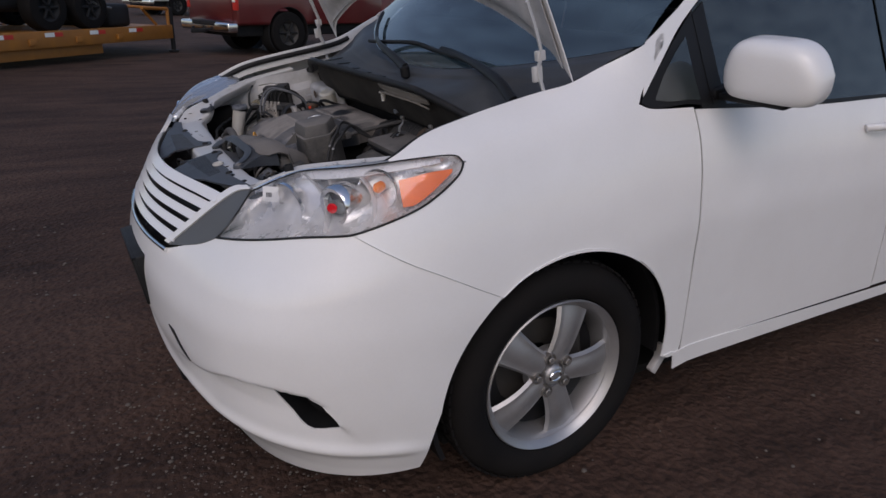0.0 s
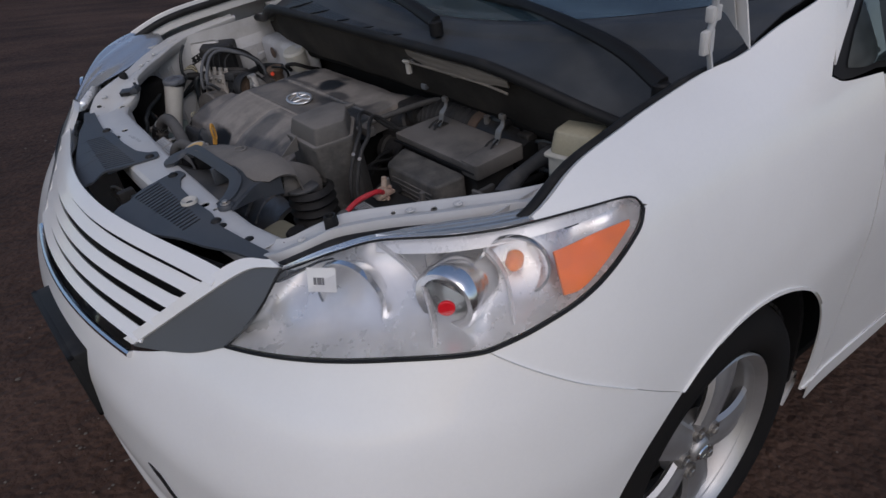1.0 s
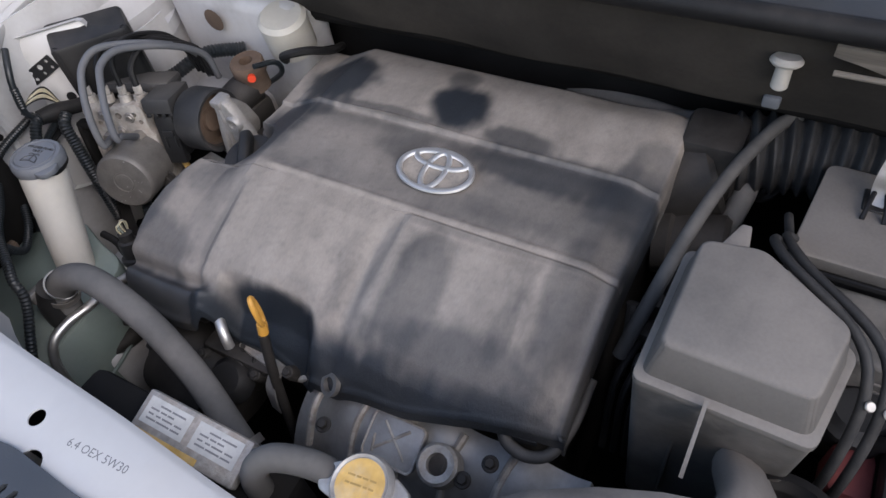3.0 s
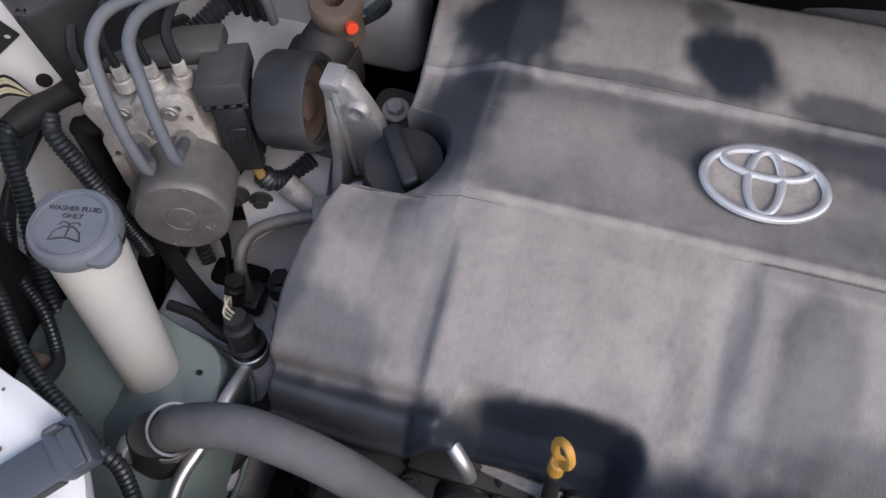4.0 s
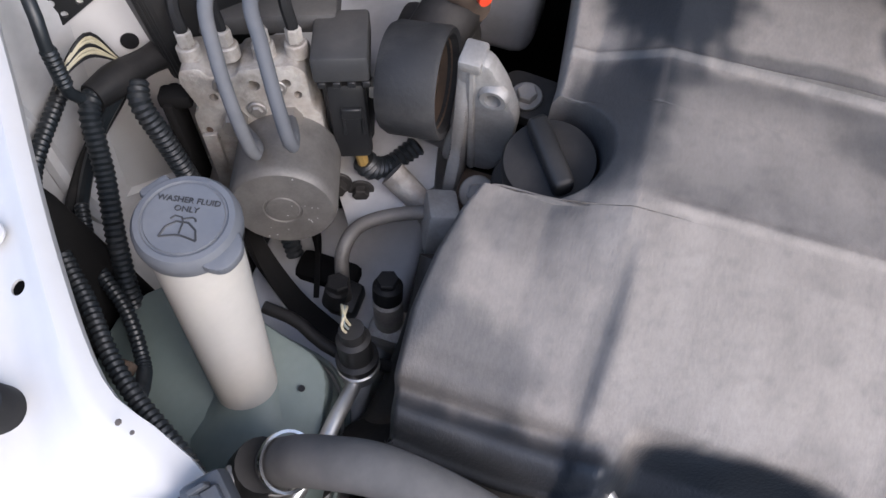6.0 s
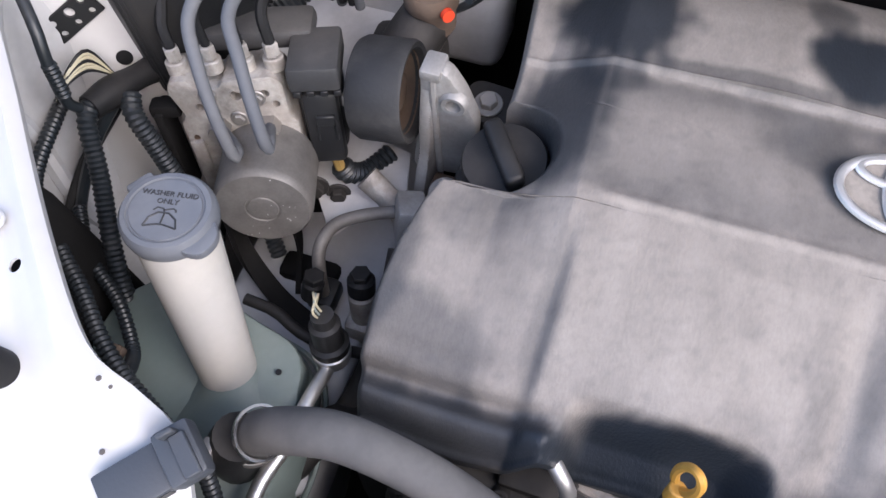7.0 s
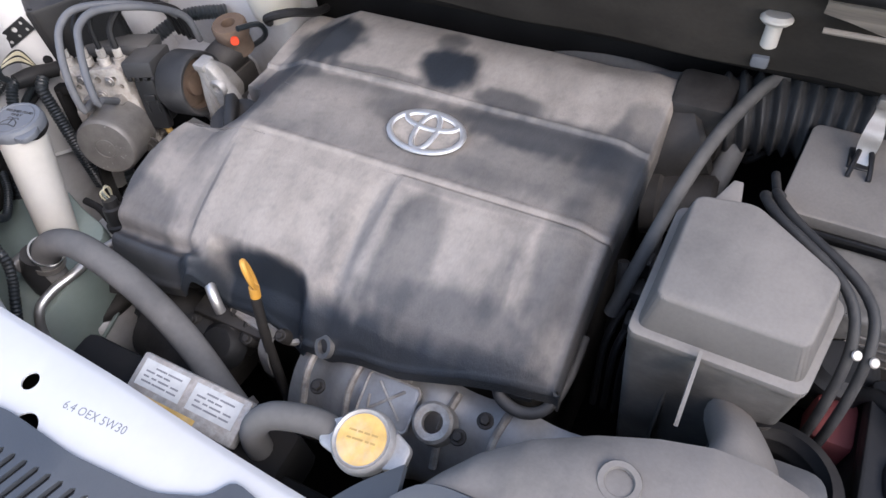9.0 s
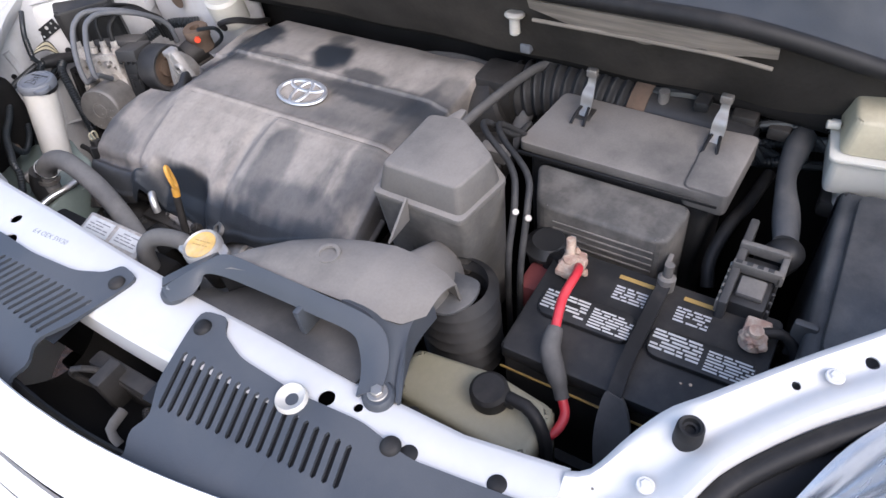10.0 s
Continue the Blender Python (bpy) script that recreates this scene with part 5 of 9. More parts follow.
# ---- front panel of the bay ----
def radiator_support():
    """White cross member with its two arms along the headlights."""
    sup = thing("radiator_support", "white painted radiator support across the front of the bay", "car part", (-0.62, YC, 0.95))
    mid = [(-0.600, 0.54), (-0.607, 0.46), (-0.620, 0.28), (-0.628, 0.05), (-0.622, -0.18), (-0.607, -0.36), (-0.600, -0.44)]
    inner = spline([(x, y, 0) for x, y in mid], 40)
    interp_y = lambda y: float(np.interp(y, [-0.44, -0.34, -0.2, -0.05, 0.1, 0.18, 0.29, 0.43, 0.49, 0.52, 0.54], [-0.594, -0.610, -0.611, -0.606, -0.600, -0.595, -0.586, -0.578, -0.573, -0.562, -0.552]))

    def bar(u, v):
        p = inner[min(39, int(round(u * 39)))]
        xi = interp_y(p.y)
        prof = [(xi + 0.008, -0.055), (xi + 0.006, -0.004), (xi, 0.0), (p.x - 0.042, 0.0), (p.x - 0.048, -0.006), (p.x - 0.050, -0.045)]
        k = v * 5
        i = min(4, int(k))
        a, b = prof[i], prof[i + 1]
        f = k - i
        return Vector((a[0] * (1 - f) + b[0] * f, p.y, 1.018 + a[1] * (1 - f) + b[1] * f))
    cross = part("cross_member", surf(bar, 39, 10, 0.0018), paint_bay, sup)
    holes = bmesh.new()
    for x, y, r in ((-0.613, 0.357, 0.008), (-0.646, 0.33, 0.013), (-0.634, -0.20, 0.009), (-0.628, -0.235, 0.005)):
        holes = join(holes, cyl((x, y, 0.99), (x, y, 1.04), r, n=20))
    cut(cross, holes)
    for s in (-1, 1):
        f = lambda y: YC + s * (y)
        ins = [(-0.594, 0.489, 1.018), (-0.583, 0.508, 1.022), (-0.545, 0.527, 1.034), (-0.512, 0.548, 1.045), (-0.490, 0.572, 1.054), (-0.419, 0.635, 1.059), (-0.350, 0.700, 1.064), (-0.283, 0.759, 1.068), (-0.200, 0.800, 1.072), (-0.05, 0.81, 1.08)]
        if s > 0:
            ins[:6] = [(-0.552, 0.489, 1.018), (-0.520, 0.503, 1.028), (-0.498, 0.520, 1.036), (-0.487, 0.546, 1.046), (-0.475, 0.577, 1.056), (-0.425, 0.630, 1.062)]
        outs = [(-0.644, 0.489, 1.0175), (-0.640, 0.525, 1.022), (-0.605, 0.572, 1.042), (-0.570, 0.590, 1.053), (-0.540, 0.604, 1.058), (-0.476, 0.652, 1.063), (-0.415, 0.712, 1.068), (-0.345, 0.772, 1.072), (-0.250, 0.835, 1.075), (-0.05, 0.85, 1.084)]
        I = spline([(x, f(y), z) for x, y, z in ins], 60)
        O = spline([(x, f(y), z) for x, y, z in outs], 60)

        def arm(u, v):
            k = min(59, int(round(u * 59)))
            a, b = I[k], O[k]
            if v < 0.25:
                return a + Vector((0, 0, -0.030 * (1 - v / 0.25))) + (b - a).normalized() * (0.016 * (1 - v / 0.25) ** 1.5)
            if v > 0.8:
                return b + Vector((0, 0, -0.028 * ((v - 0.8) / 0.2) ** 0.8)) + (b - a).normalized() * 0.006 * ((v - 0.8) / 0.2)
            t = (v - 0.25) / 0.55
            return a.lerp(b, t) + Vector((0, 0, 0.005 * math.exp(-((t - 0.10) / 0.10) ** 2) - 0.006 * math.exp(-((t - 0.52) / 0.20) ** 2) + 0.003 * t))
        ob = part("headlight_arm", surf(arm if s < 0 else (lambda u, v: arm(1 - u, v)), 59, 32, 0.0018), paint_bay, sup, "white arm over the headlight")
        hb = join(cyl((-0.609, f(0.530), 0.99), (-0.609, f(0.530), 1.07), 0.0065, n=20), cyl((-0.448, f(0.635), 1.0), (-0.448, f(0.635), 1.09), 0.004, n=16), cyl((-0.40, f(0.685), 1.0), (-0.40, f(0.685), 1.09), 0.006, n=16))
        cut(ob, hb)
        c = Vector((-0.531, f(0.570), 1.056)) if s < 0 else Vector((-0.502, f(0.613), 1.057))
        stop = lathe([(0, 0.006), (0.0040, 0.006), (0.0045, 0.009), (0.0065, 0.0095), (0.0075, 0.014), (0.0100, 0.0150), (0.0115, 0.012), (0.0120, 0.002), (0.0125, -0.010)], c, (0, 0, 1), 28)
        part("bump_stop", stop, rubber_black, ob, "black rubber bonnet bump stop")
        for x, y, z in ((-0.372, 0.715, 1.071), (-0.43, 0.660, 1.066), (-0.583, 0.553, 1.042)):
            part("fixing", hexbolt((x, f(y), z), (0, 0, 1), 0.005, 0.0035), paint_bay, ob)
        for x, y, w in ((-0.489, 0.557, 0.0028), (-0.491, 0.549, 0.002), (-0.52, 0.545, 0.0028), (-0.40, 0.668, 0.003), (-0.60, 0.515, 0.0022)):
            part("paint_chip", lathe([(0, 0.0006), (w * 0.45, 0.0005), (w * 0.6, 0.0)], (x, f(y), 1.0625 if x > -0.5 else 1.046 if x > -0.55 else 1.028), (0, 0, 1), 7), chip_dark, ob, "chipped paint")
        # black ribbon that stands in for the shade between arm and headlight
        part("gap_shade", surf(lambda u, v: O[6 + int(round(u * 50))] + (O[6 + int(round(u * 50))] - I[6 + int(round(u * 50))]).normalized() * (0.004 + 0.06 * v) + Vector((0, 0, -0.024 - 0.010 * math.sin(math.pi * v))), 50, 6, 0.003), gasket_shade_black, ob, "black strip for the shade in the gap between arm and headlight")
        b = [O[k] + (O[k] - I[k]).normalized() * 0.015 + Vector((0, 0, -0.018)) for k in range(6, 60, 4)]
        part("arm_seal", tube(b, 0.0105, n=10, steps=60), rubber_black, ob, "black seal beside the headlight")
    m = plane_at((-0.614, 0.280, 1.0195), (0, 0, 1), (1, 0.06, 0))
    part("stamped_letters", text_mesh("6.4 OEX 5W30", 0.0105, m, 0.0003), ink_faint, sup, "faint grey stamped writing")
    for x, y, w in ((-0.600, 0.13, 0.003), (-0.622, 0.10, 0.002), (-0.604, 0.02, 0.0022), (-0.640, -0.06, 0.004), (-0.632, -0.12, 0.0025), (-0.618, -0.20, 0.002), (-0.636, 0.19, 0.0016), (-0.604, 0.30, 0.002), (-0.648, 0.0, 0.002), (-0.612, -0.33, 0.0026)):
        part("paint_chip", lathe([(0, 0.0010), (w, 0.0009), (w * 1.3, 0.0)], (x, y, 1.0182), (0, 0, 1), 7), paint_dirty, sup, "scuffed paint")
    for x, y in ((-0.632, -0.39), (-0.645, -0.305)):
        part("push_clip", lathe([(0, 0.004), (0.006, 0.004), (0.009, 0.002), (0.0095, 0.0)], (x, y, 1.0185), (0, 0, 1), 20), rubber_black, sup)


radiator_support()


def slots(p0, p1, q0, q1, n, w, z0, z1):
    """Closed slot shapes between two lines, to be cut out."""
    bm = bmesh.new()
    for k in range(n):
        t = k / (n - 1)
        a = Vector((*p0, 0)).lerp(Vector((*p1, 0)), t)
        b = Vector((*q0, 0)).lerp(Vector((*q1, 0)), t)
        d = (b - a).normalized()
        s = Vector((-d.y, d.x, 0)) * w / 2
        out = [(a - s), (a - d * w / 2), (a + s), (b + s), (b + d * w / 2), (b - s)]
        bm = join(bm, prism([(o.x, o.y) for o in out], z0, z1))
    return bm


def grille_cover(s):
    """Grey plastic panel between the grille and the support, with rows of slots."""
    m = lambda y: YC + s * (y)
    pan = thing("grille_cover", "dark grey slotted plastic panel above the grille", "car part", (-0.68, m(0.25), 1.0), "panels above the grille")
    out = [(-0.612, 0.055), (-0.645, 0.062), (-0.70, 0.078), (-0.735, 0.10), (-0.755, 0.085), (-0.778, 0.10), (-0.80, 0.045), (-0.808, 0.06), (-0.800, 0.14), (-0.772, 0.19), (-0.745, 0.27),
           (-0.722, 0.33), (-0.700, 0.40), (-0.672, 0.46), (-0.650, 0.54), (-0.628, 0.52), (-0.640, 0.44), (-0.650, 0.36), (-0.640, 0.30), (-0.645, 0.22), (-0.640, 0.14), (-0.624, 0.10), (-0.606, 0.09)]
    pts = rounded([(x, m(y)) for x, y in out], 0.012, 3)
    if s < 0:
        pts = pts[::-1]
    bm = prism(pts, 1.0195, 1.0245, 0.0)
    bmesh.ops.triangulate(bm, faces=[f for f in bm.faces if len(f.verts) > 4])
    bmesh.ops.subdivide_edges(bm, edges=[e for e in bm.edges if e.calc_length() > 0.05], cuts=2)
    body = part("panel", bm, plastic_panel, pan)
    cut(body, slots((-0.664, m(0.081)), (-0.667, m(0.304)), (-0.722, m(0.104)), (-0.703, m(0.315)), 18, 0.0058, 1.00, 1.04))
    # dip towards the front edge
    for v in body.data.vertices:
        x = v.co.x + origin[body].x
        v.co.z -= 0.32 * max(0.0, -0.72 - x)
    # black sheet that gives the slots their shade
    part("slot_shadow", box((-0.724, min(m(0.075), m(0.335)), 1.0184), (-0.655, max(m(0.075), m(0.335)), 1.0192), 0), gasket_shade_black, pan)
    for x, y in ((-0.630, 0.073), (-0.648, 0.338)):
        part("push_clip", lathe([(0, 0.005), (0.006, 0.005), (0.0095, 0.0025), (0.0105, 0.0)], (x, m(y), 1.0245), (0, 0, 1), 22), rubber_black, pan, "black push clip")
    if s < 0:
        c = Vector((-0.653, -0.172, 1.0245))
        part("cup", lathe([(0.0048, -0.012), (0.0048, -0.001), (0.0085, 0.0008), (0.0122, 0.0040), (0.0150, 0.006), (0.0165, 0.004), (0.017, 0.0)], c, (0, 0, 1), 32), neck_white, pan, "white plastic adjuster cup")
        part("cup_hole", cyl(c + Vector((0, 0, -0.012)), c + Vector((0, 0, -0.006)), 0.0052, n=20), gasket_shade_black, pan)


grille_cover(-1)
grille_cover(1)


def latch():
    """Bonnet latch in the gap between the two panels."""
    la = thing("bonnet_latch", "black bonnet latch in its recess behind the grille", "car part", (-0.71, YC + 0.02, 0.90))
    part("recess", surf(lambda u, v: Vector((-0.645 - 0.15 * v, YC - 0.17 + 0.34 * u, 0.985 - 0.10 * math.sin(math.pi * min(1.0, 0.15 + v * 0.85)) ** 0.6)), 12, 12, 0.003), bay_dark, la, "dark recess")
    part("shelf", box((-0.672, YC - 0.10, 0.955), (-0.645, YC + 0.10, 1.004), 0.006), plastic_panel, la, "dark grey upright panel")
    part("latch_plate", join(box((-0.715, YC - 0.055, 0.93), (-0.695, YC + 0.055, 0.985), 0.004), box((-0.735, YC + 0.0, 0.945), (-0.70, YC + 0.018, 1.0), 0.003)), dark_metal, la, "grimy latch plate")
    part("striker_hook", tube([(-0.725, YC + 0.045, 0.95), (-0.735, YC + 0.05, 0.99), (-0.73, YC + 0.035, 1.005), (-0.715, YC + 0.02, 0.985), (-0.712, YC - 0.03, 0.965)], 0.0040, n=8), dark_metal, la, "bare metal hook")
    part("latch_lever", tube([(-0.735, YC - 0.02, 0.965), (-0.76, YC - 0.035, 0.975), (-0.765, YC - 0.05, 0.965)], 0.006, n=8, flat=0.4), motor_grey, la)
    part("latch_spring", loom([(-0.72, YC - 0.04, 0.96), (-0.745, YC - 0.07, 0.955)], 0.006, 0.003), dark_metal, la)


latch()


# ---- inner walls and floor of the bay ----
def bay_walls():
    for s in (-1, 1):
        def wall(u, v):
            x = -0.50 + 0.60 * u
            bulge = 0.10 * math.exp(-((x + 0.05) / 0.16) ** 2) * (1 - 0.5 * v)
            y = 0.79 - 0.03 * (1 - v) - bulge * (0.7 if v < 0.9 else 0.2)
            return Vector((x, YC + s * y, 0.42 + 0.655 * v))
        part("apron" if s > 0 else "apron", surf(wall, 30, 24, 0.003), paint_dirty, van, "dusty white inner wing")
    # black boxes added behind the headlights to darken the apron under the arms
    for a, b in ((0.70, 0.775), (-0.775, -0.70)):
        part("arm_shade_box", box((-0.53, YC + a, 0.72), (-0.37, YC + b, 1.0), 0.02, 3), bay_dark, van, "black box behind a headlight, for the shade under the arm")
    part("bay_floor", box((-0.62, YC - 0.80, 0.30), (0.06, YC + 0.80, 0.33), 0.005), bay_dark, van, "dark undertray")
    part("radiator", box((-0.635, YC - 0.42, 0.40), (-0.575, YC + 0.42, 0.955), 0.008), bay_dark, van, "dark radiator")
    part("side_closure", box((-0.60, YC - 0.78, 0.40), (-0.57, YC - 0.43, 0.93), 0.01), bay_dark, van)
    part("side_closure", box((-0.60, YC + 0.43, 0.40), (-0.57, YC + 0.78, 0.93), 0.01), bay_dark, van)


bay_walls()


# ---- engine cover ----
def interp(x, xs, ys):
    return float(np.interp(x, xs, ys))


def cover_side(x):
    """Passenger-side limit of the cover at x."""
    y = interp(-x, [-0.02, 0.13, 0.165, 0.2, 0.252, 0.285, 0.32, 0.36, 0.40, 0.43], [0.49, 0.472, 0.470, 0.47, 0.495, 0.506, 0.513, 0.517, 0.515, 0.508])
    d = (x + 0.2235) / 0.044
    if abs(d) < 1:
        y = min(y, 0.463 - 0.040 * math.sqrt(1 - d * d))
    return y


def cover_front(y):
    """Front limit of the cover at y."""
    x = interp(y, [-0.04, 0.0, 0.06, 0.12, 0.2, 0.238, 0.27, 0.30, 0.36, 0.395, 0.43, 0.48, 0.54], [-0.400, -0.409, -0.421, -0.430, -0.435, -0.436, -0.426, -0.421, -0.423, -0.436, -0.438, -0.437, -0.434])
    return x


def ease(t):
    t = min(1.0, max(0.0, t))
    return t * t * (3 - 2 * t)


COVER_X = [-0.02, 0.0, 0.03, 0.06, 0.10, 0.131, 0.136, 0.20, 0.262, 0.29, 0.32, 0.35, 0.38, 0.40, 0.418, 0.430, 0.438, 0.442]
COVER_Z = [0.958, 0.974, 0.981, 0.985, 0.987, 0.988, 0.9845, 0.991, 0.993, 0.991, 0.985, 0.976, 0.963, 0.949, 0.931, 0.912, 0.888, 0.862]


def cover_height(x, y):
    z = interp(-x, COVER_X, COVER_Z)
    front = ease((-0.255 - x) / 0.10)
    # a raised fold on the driver's half, at the front of the flat strip
    z += 0.0035 * ease((0.195 - y) / 0.012) * (ease((-0.264 - x) / 0.005) - ease((-0.285 - x) / 0.07))
    # runner bulges on the front slope, with soft valleys between them
    z += front * (0.008 * math.exp(-((y - 0.30) / 0.075) ** 2) + 0.010 * math.exp(-((y - 0.165) / 0.035) ** 2) + 0.008 * math.exp(-((y - 0.055) / 0.05) ** 2) - 0.006)
    z -= 0.006 * math.exp(-((y - 0.205) / 0.012) ** 2) * front
    # the passenger end falls away in a bevel, and steps down in front
    z -= 0.024 * min(1.0, max(0.0, (y - 0.404) / 0.050)) * (1 - 0.75 * front)
    z -= 0.007 * ease((y - 0.392) / 0.010) * front
    z += 0.030 * ease((-0.404 - x) / 0.024) * ease((y - 0.362) / 0.02)
    z -= 0.011 * ease((-0.4005 - x) / 0.0045) * ease((y - 0.375) / 0.03)
    z += 0.0022 * math.exp(-((x + 0.3955) / 0.005) ** 2) * ease((y - 0.385) / 0.02)
    # a low ridge where the flat strip ends
    z += 0.0016 * math.exp(-((x + 0.258) / 0.004) ** 2) * ease((0.40 - y) / 0.02) + 0.0014 * math.exp(-((x + 0.133) / 0.003) ** 2)
    # hollow round the dipstick
    z -= 0.045 * ease((-0.386 - x) / 0.018) * ease((y - 0.232 - 0.4 * max(0.0, x + 0.41)) / 0.022) * ease((0.372 - y) / 0.025)
    # low swells along the back strip
    if x > -0.131:
        z += 0.004 * math.exp(-((y - 0.28) / 0.05) ** 2) * ease((-x) / 0.05)
        z -= 0.006 * math.exp(-((y - 0.05) / 0.05) ** 2) * ease((0.02 + x) / 0.04 + 0.5)
    # rounded end towards the battery side
    z -= (0.010 - 0.004 * ease((x + 0.12) / 0.08)) * ease((0.0 - y) / 0.036)
    z += 0.006 * ease((x + 0.09) / 0.08) * ease((0.20 - y) / 0.18)
    return z


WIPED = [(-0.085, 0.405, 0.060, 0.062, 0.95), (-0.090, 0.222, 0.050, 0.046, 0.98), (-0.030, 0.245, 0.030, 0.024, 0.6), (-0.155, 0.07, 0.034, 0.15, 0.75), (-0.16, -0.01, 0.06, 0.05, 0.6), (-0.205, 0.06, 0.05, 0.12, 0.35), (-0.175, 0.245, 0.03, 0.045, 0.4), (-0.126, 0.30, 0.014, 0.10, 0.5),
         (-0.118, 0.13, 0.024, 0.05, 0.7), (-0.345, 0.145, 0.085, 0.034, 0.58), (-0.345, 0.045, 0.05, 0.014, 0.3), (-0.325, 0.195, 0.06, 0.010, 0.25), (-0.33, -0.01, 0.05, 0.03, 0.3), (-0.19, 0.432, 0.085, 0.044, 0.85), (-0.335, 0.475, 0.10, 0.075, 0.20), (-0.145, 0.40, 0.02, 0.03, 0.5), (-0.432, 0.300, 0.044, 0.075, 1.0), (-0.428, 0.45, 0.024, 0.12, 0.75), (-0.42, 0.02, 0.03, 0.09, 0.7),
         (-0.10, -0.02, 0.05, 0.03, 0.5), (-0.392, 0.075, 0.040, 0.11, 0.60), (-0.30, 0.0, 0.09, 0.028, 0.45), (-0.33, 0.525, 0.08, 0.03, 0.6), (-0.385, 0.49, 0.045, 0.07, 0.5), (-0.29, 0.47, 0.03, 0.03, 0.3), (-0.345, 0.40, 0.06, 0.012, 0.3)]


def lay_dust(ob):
    """Dust lies thick on the cover but for wiped and washed patches, the run-off along its front and a barer driver's
    end. Ridge highlights are put in as extra dust.
    """
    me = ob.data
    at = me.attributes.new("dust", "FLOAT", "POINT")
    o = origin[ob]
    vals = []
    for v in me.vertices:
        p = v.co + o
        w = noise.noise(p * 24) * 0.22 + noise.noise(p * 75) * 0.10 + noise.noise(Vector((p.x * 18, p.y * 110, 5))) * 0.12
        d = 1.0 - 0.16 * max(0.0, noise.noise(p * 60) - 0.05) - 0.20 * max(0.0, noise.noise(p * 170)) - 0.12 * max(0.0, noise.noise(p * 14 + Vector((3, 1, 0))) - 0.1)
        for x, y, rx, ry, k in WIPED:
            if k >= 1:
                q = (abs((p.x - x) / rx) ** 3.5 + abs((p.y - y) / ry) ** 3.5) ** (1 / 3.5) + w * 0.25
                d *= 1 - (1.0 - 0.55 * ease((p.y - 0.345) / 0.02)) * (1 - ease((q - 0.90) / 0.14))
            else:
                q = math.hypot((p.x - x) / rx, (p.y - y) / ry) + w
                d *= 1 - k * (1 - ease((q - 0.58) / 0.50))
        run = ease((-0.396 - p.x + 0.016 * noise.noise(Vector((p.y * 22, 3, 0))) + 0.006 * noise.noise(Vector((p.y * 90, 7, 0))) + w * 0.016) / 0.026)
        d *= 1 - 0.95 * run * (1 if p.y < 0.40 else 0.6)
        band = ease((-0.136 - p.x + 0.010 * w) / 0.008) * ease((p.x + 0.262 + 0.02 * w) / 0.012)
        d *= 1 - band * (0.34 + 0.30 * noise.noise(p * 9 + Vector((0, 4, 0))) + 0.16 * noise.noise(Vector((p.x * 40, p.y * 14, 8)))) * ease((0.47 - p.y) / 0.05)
        # ridge highlights as extra dust, broken up by worn, with darker lines in front
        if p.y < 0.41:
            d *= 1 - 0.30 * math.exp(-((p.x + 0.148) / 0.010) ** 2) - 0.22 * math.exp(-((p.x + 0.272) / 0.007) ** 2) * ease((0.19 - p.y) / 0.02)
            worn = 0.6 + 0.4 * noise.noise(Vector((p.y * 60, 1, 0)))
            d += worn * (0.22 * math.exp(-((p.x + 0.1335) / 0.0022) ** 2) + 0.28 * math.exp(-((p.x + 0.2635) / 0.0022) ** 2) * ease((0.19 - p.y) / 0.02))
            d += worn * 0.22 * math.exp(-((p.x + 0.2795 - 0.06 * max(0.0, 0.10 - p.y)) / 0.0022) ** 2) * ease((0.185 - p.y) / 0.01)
        # less dust on the end face at the driver's side
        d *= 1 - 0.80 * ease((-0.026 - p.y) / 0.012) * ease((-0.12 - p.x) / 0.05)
        # highlights along the bevel's fold and the low ridge, again as dust
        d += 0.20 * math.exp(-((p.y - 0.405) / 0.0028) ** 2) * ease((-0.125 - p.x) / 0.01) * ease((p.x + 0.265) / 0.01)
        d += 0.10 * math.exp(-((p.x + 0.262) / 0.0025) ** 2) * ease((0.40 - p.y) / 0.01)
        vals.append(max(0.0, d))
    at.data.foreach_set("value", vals)


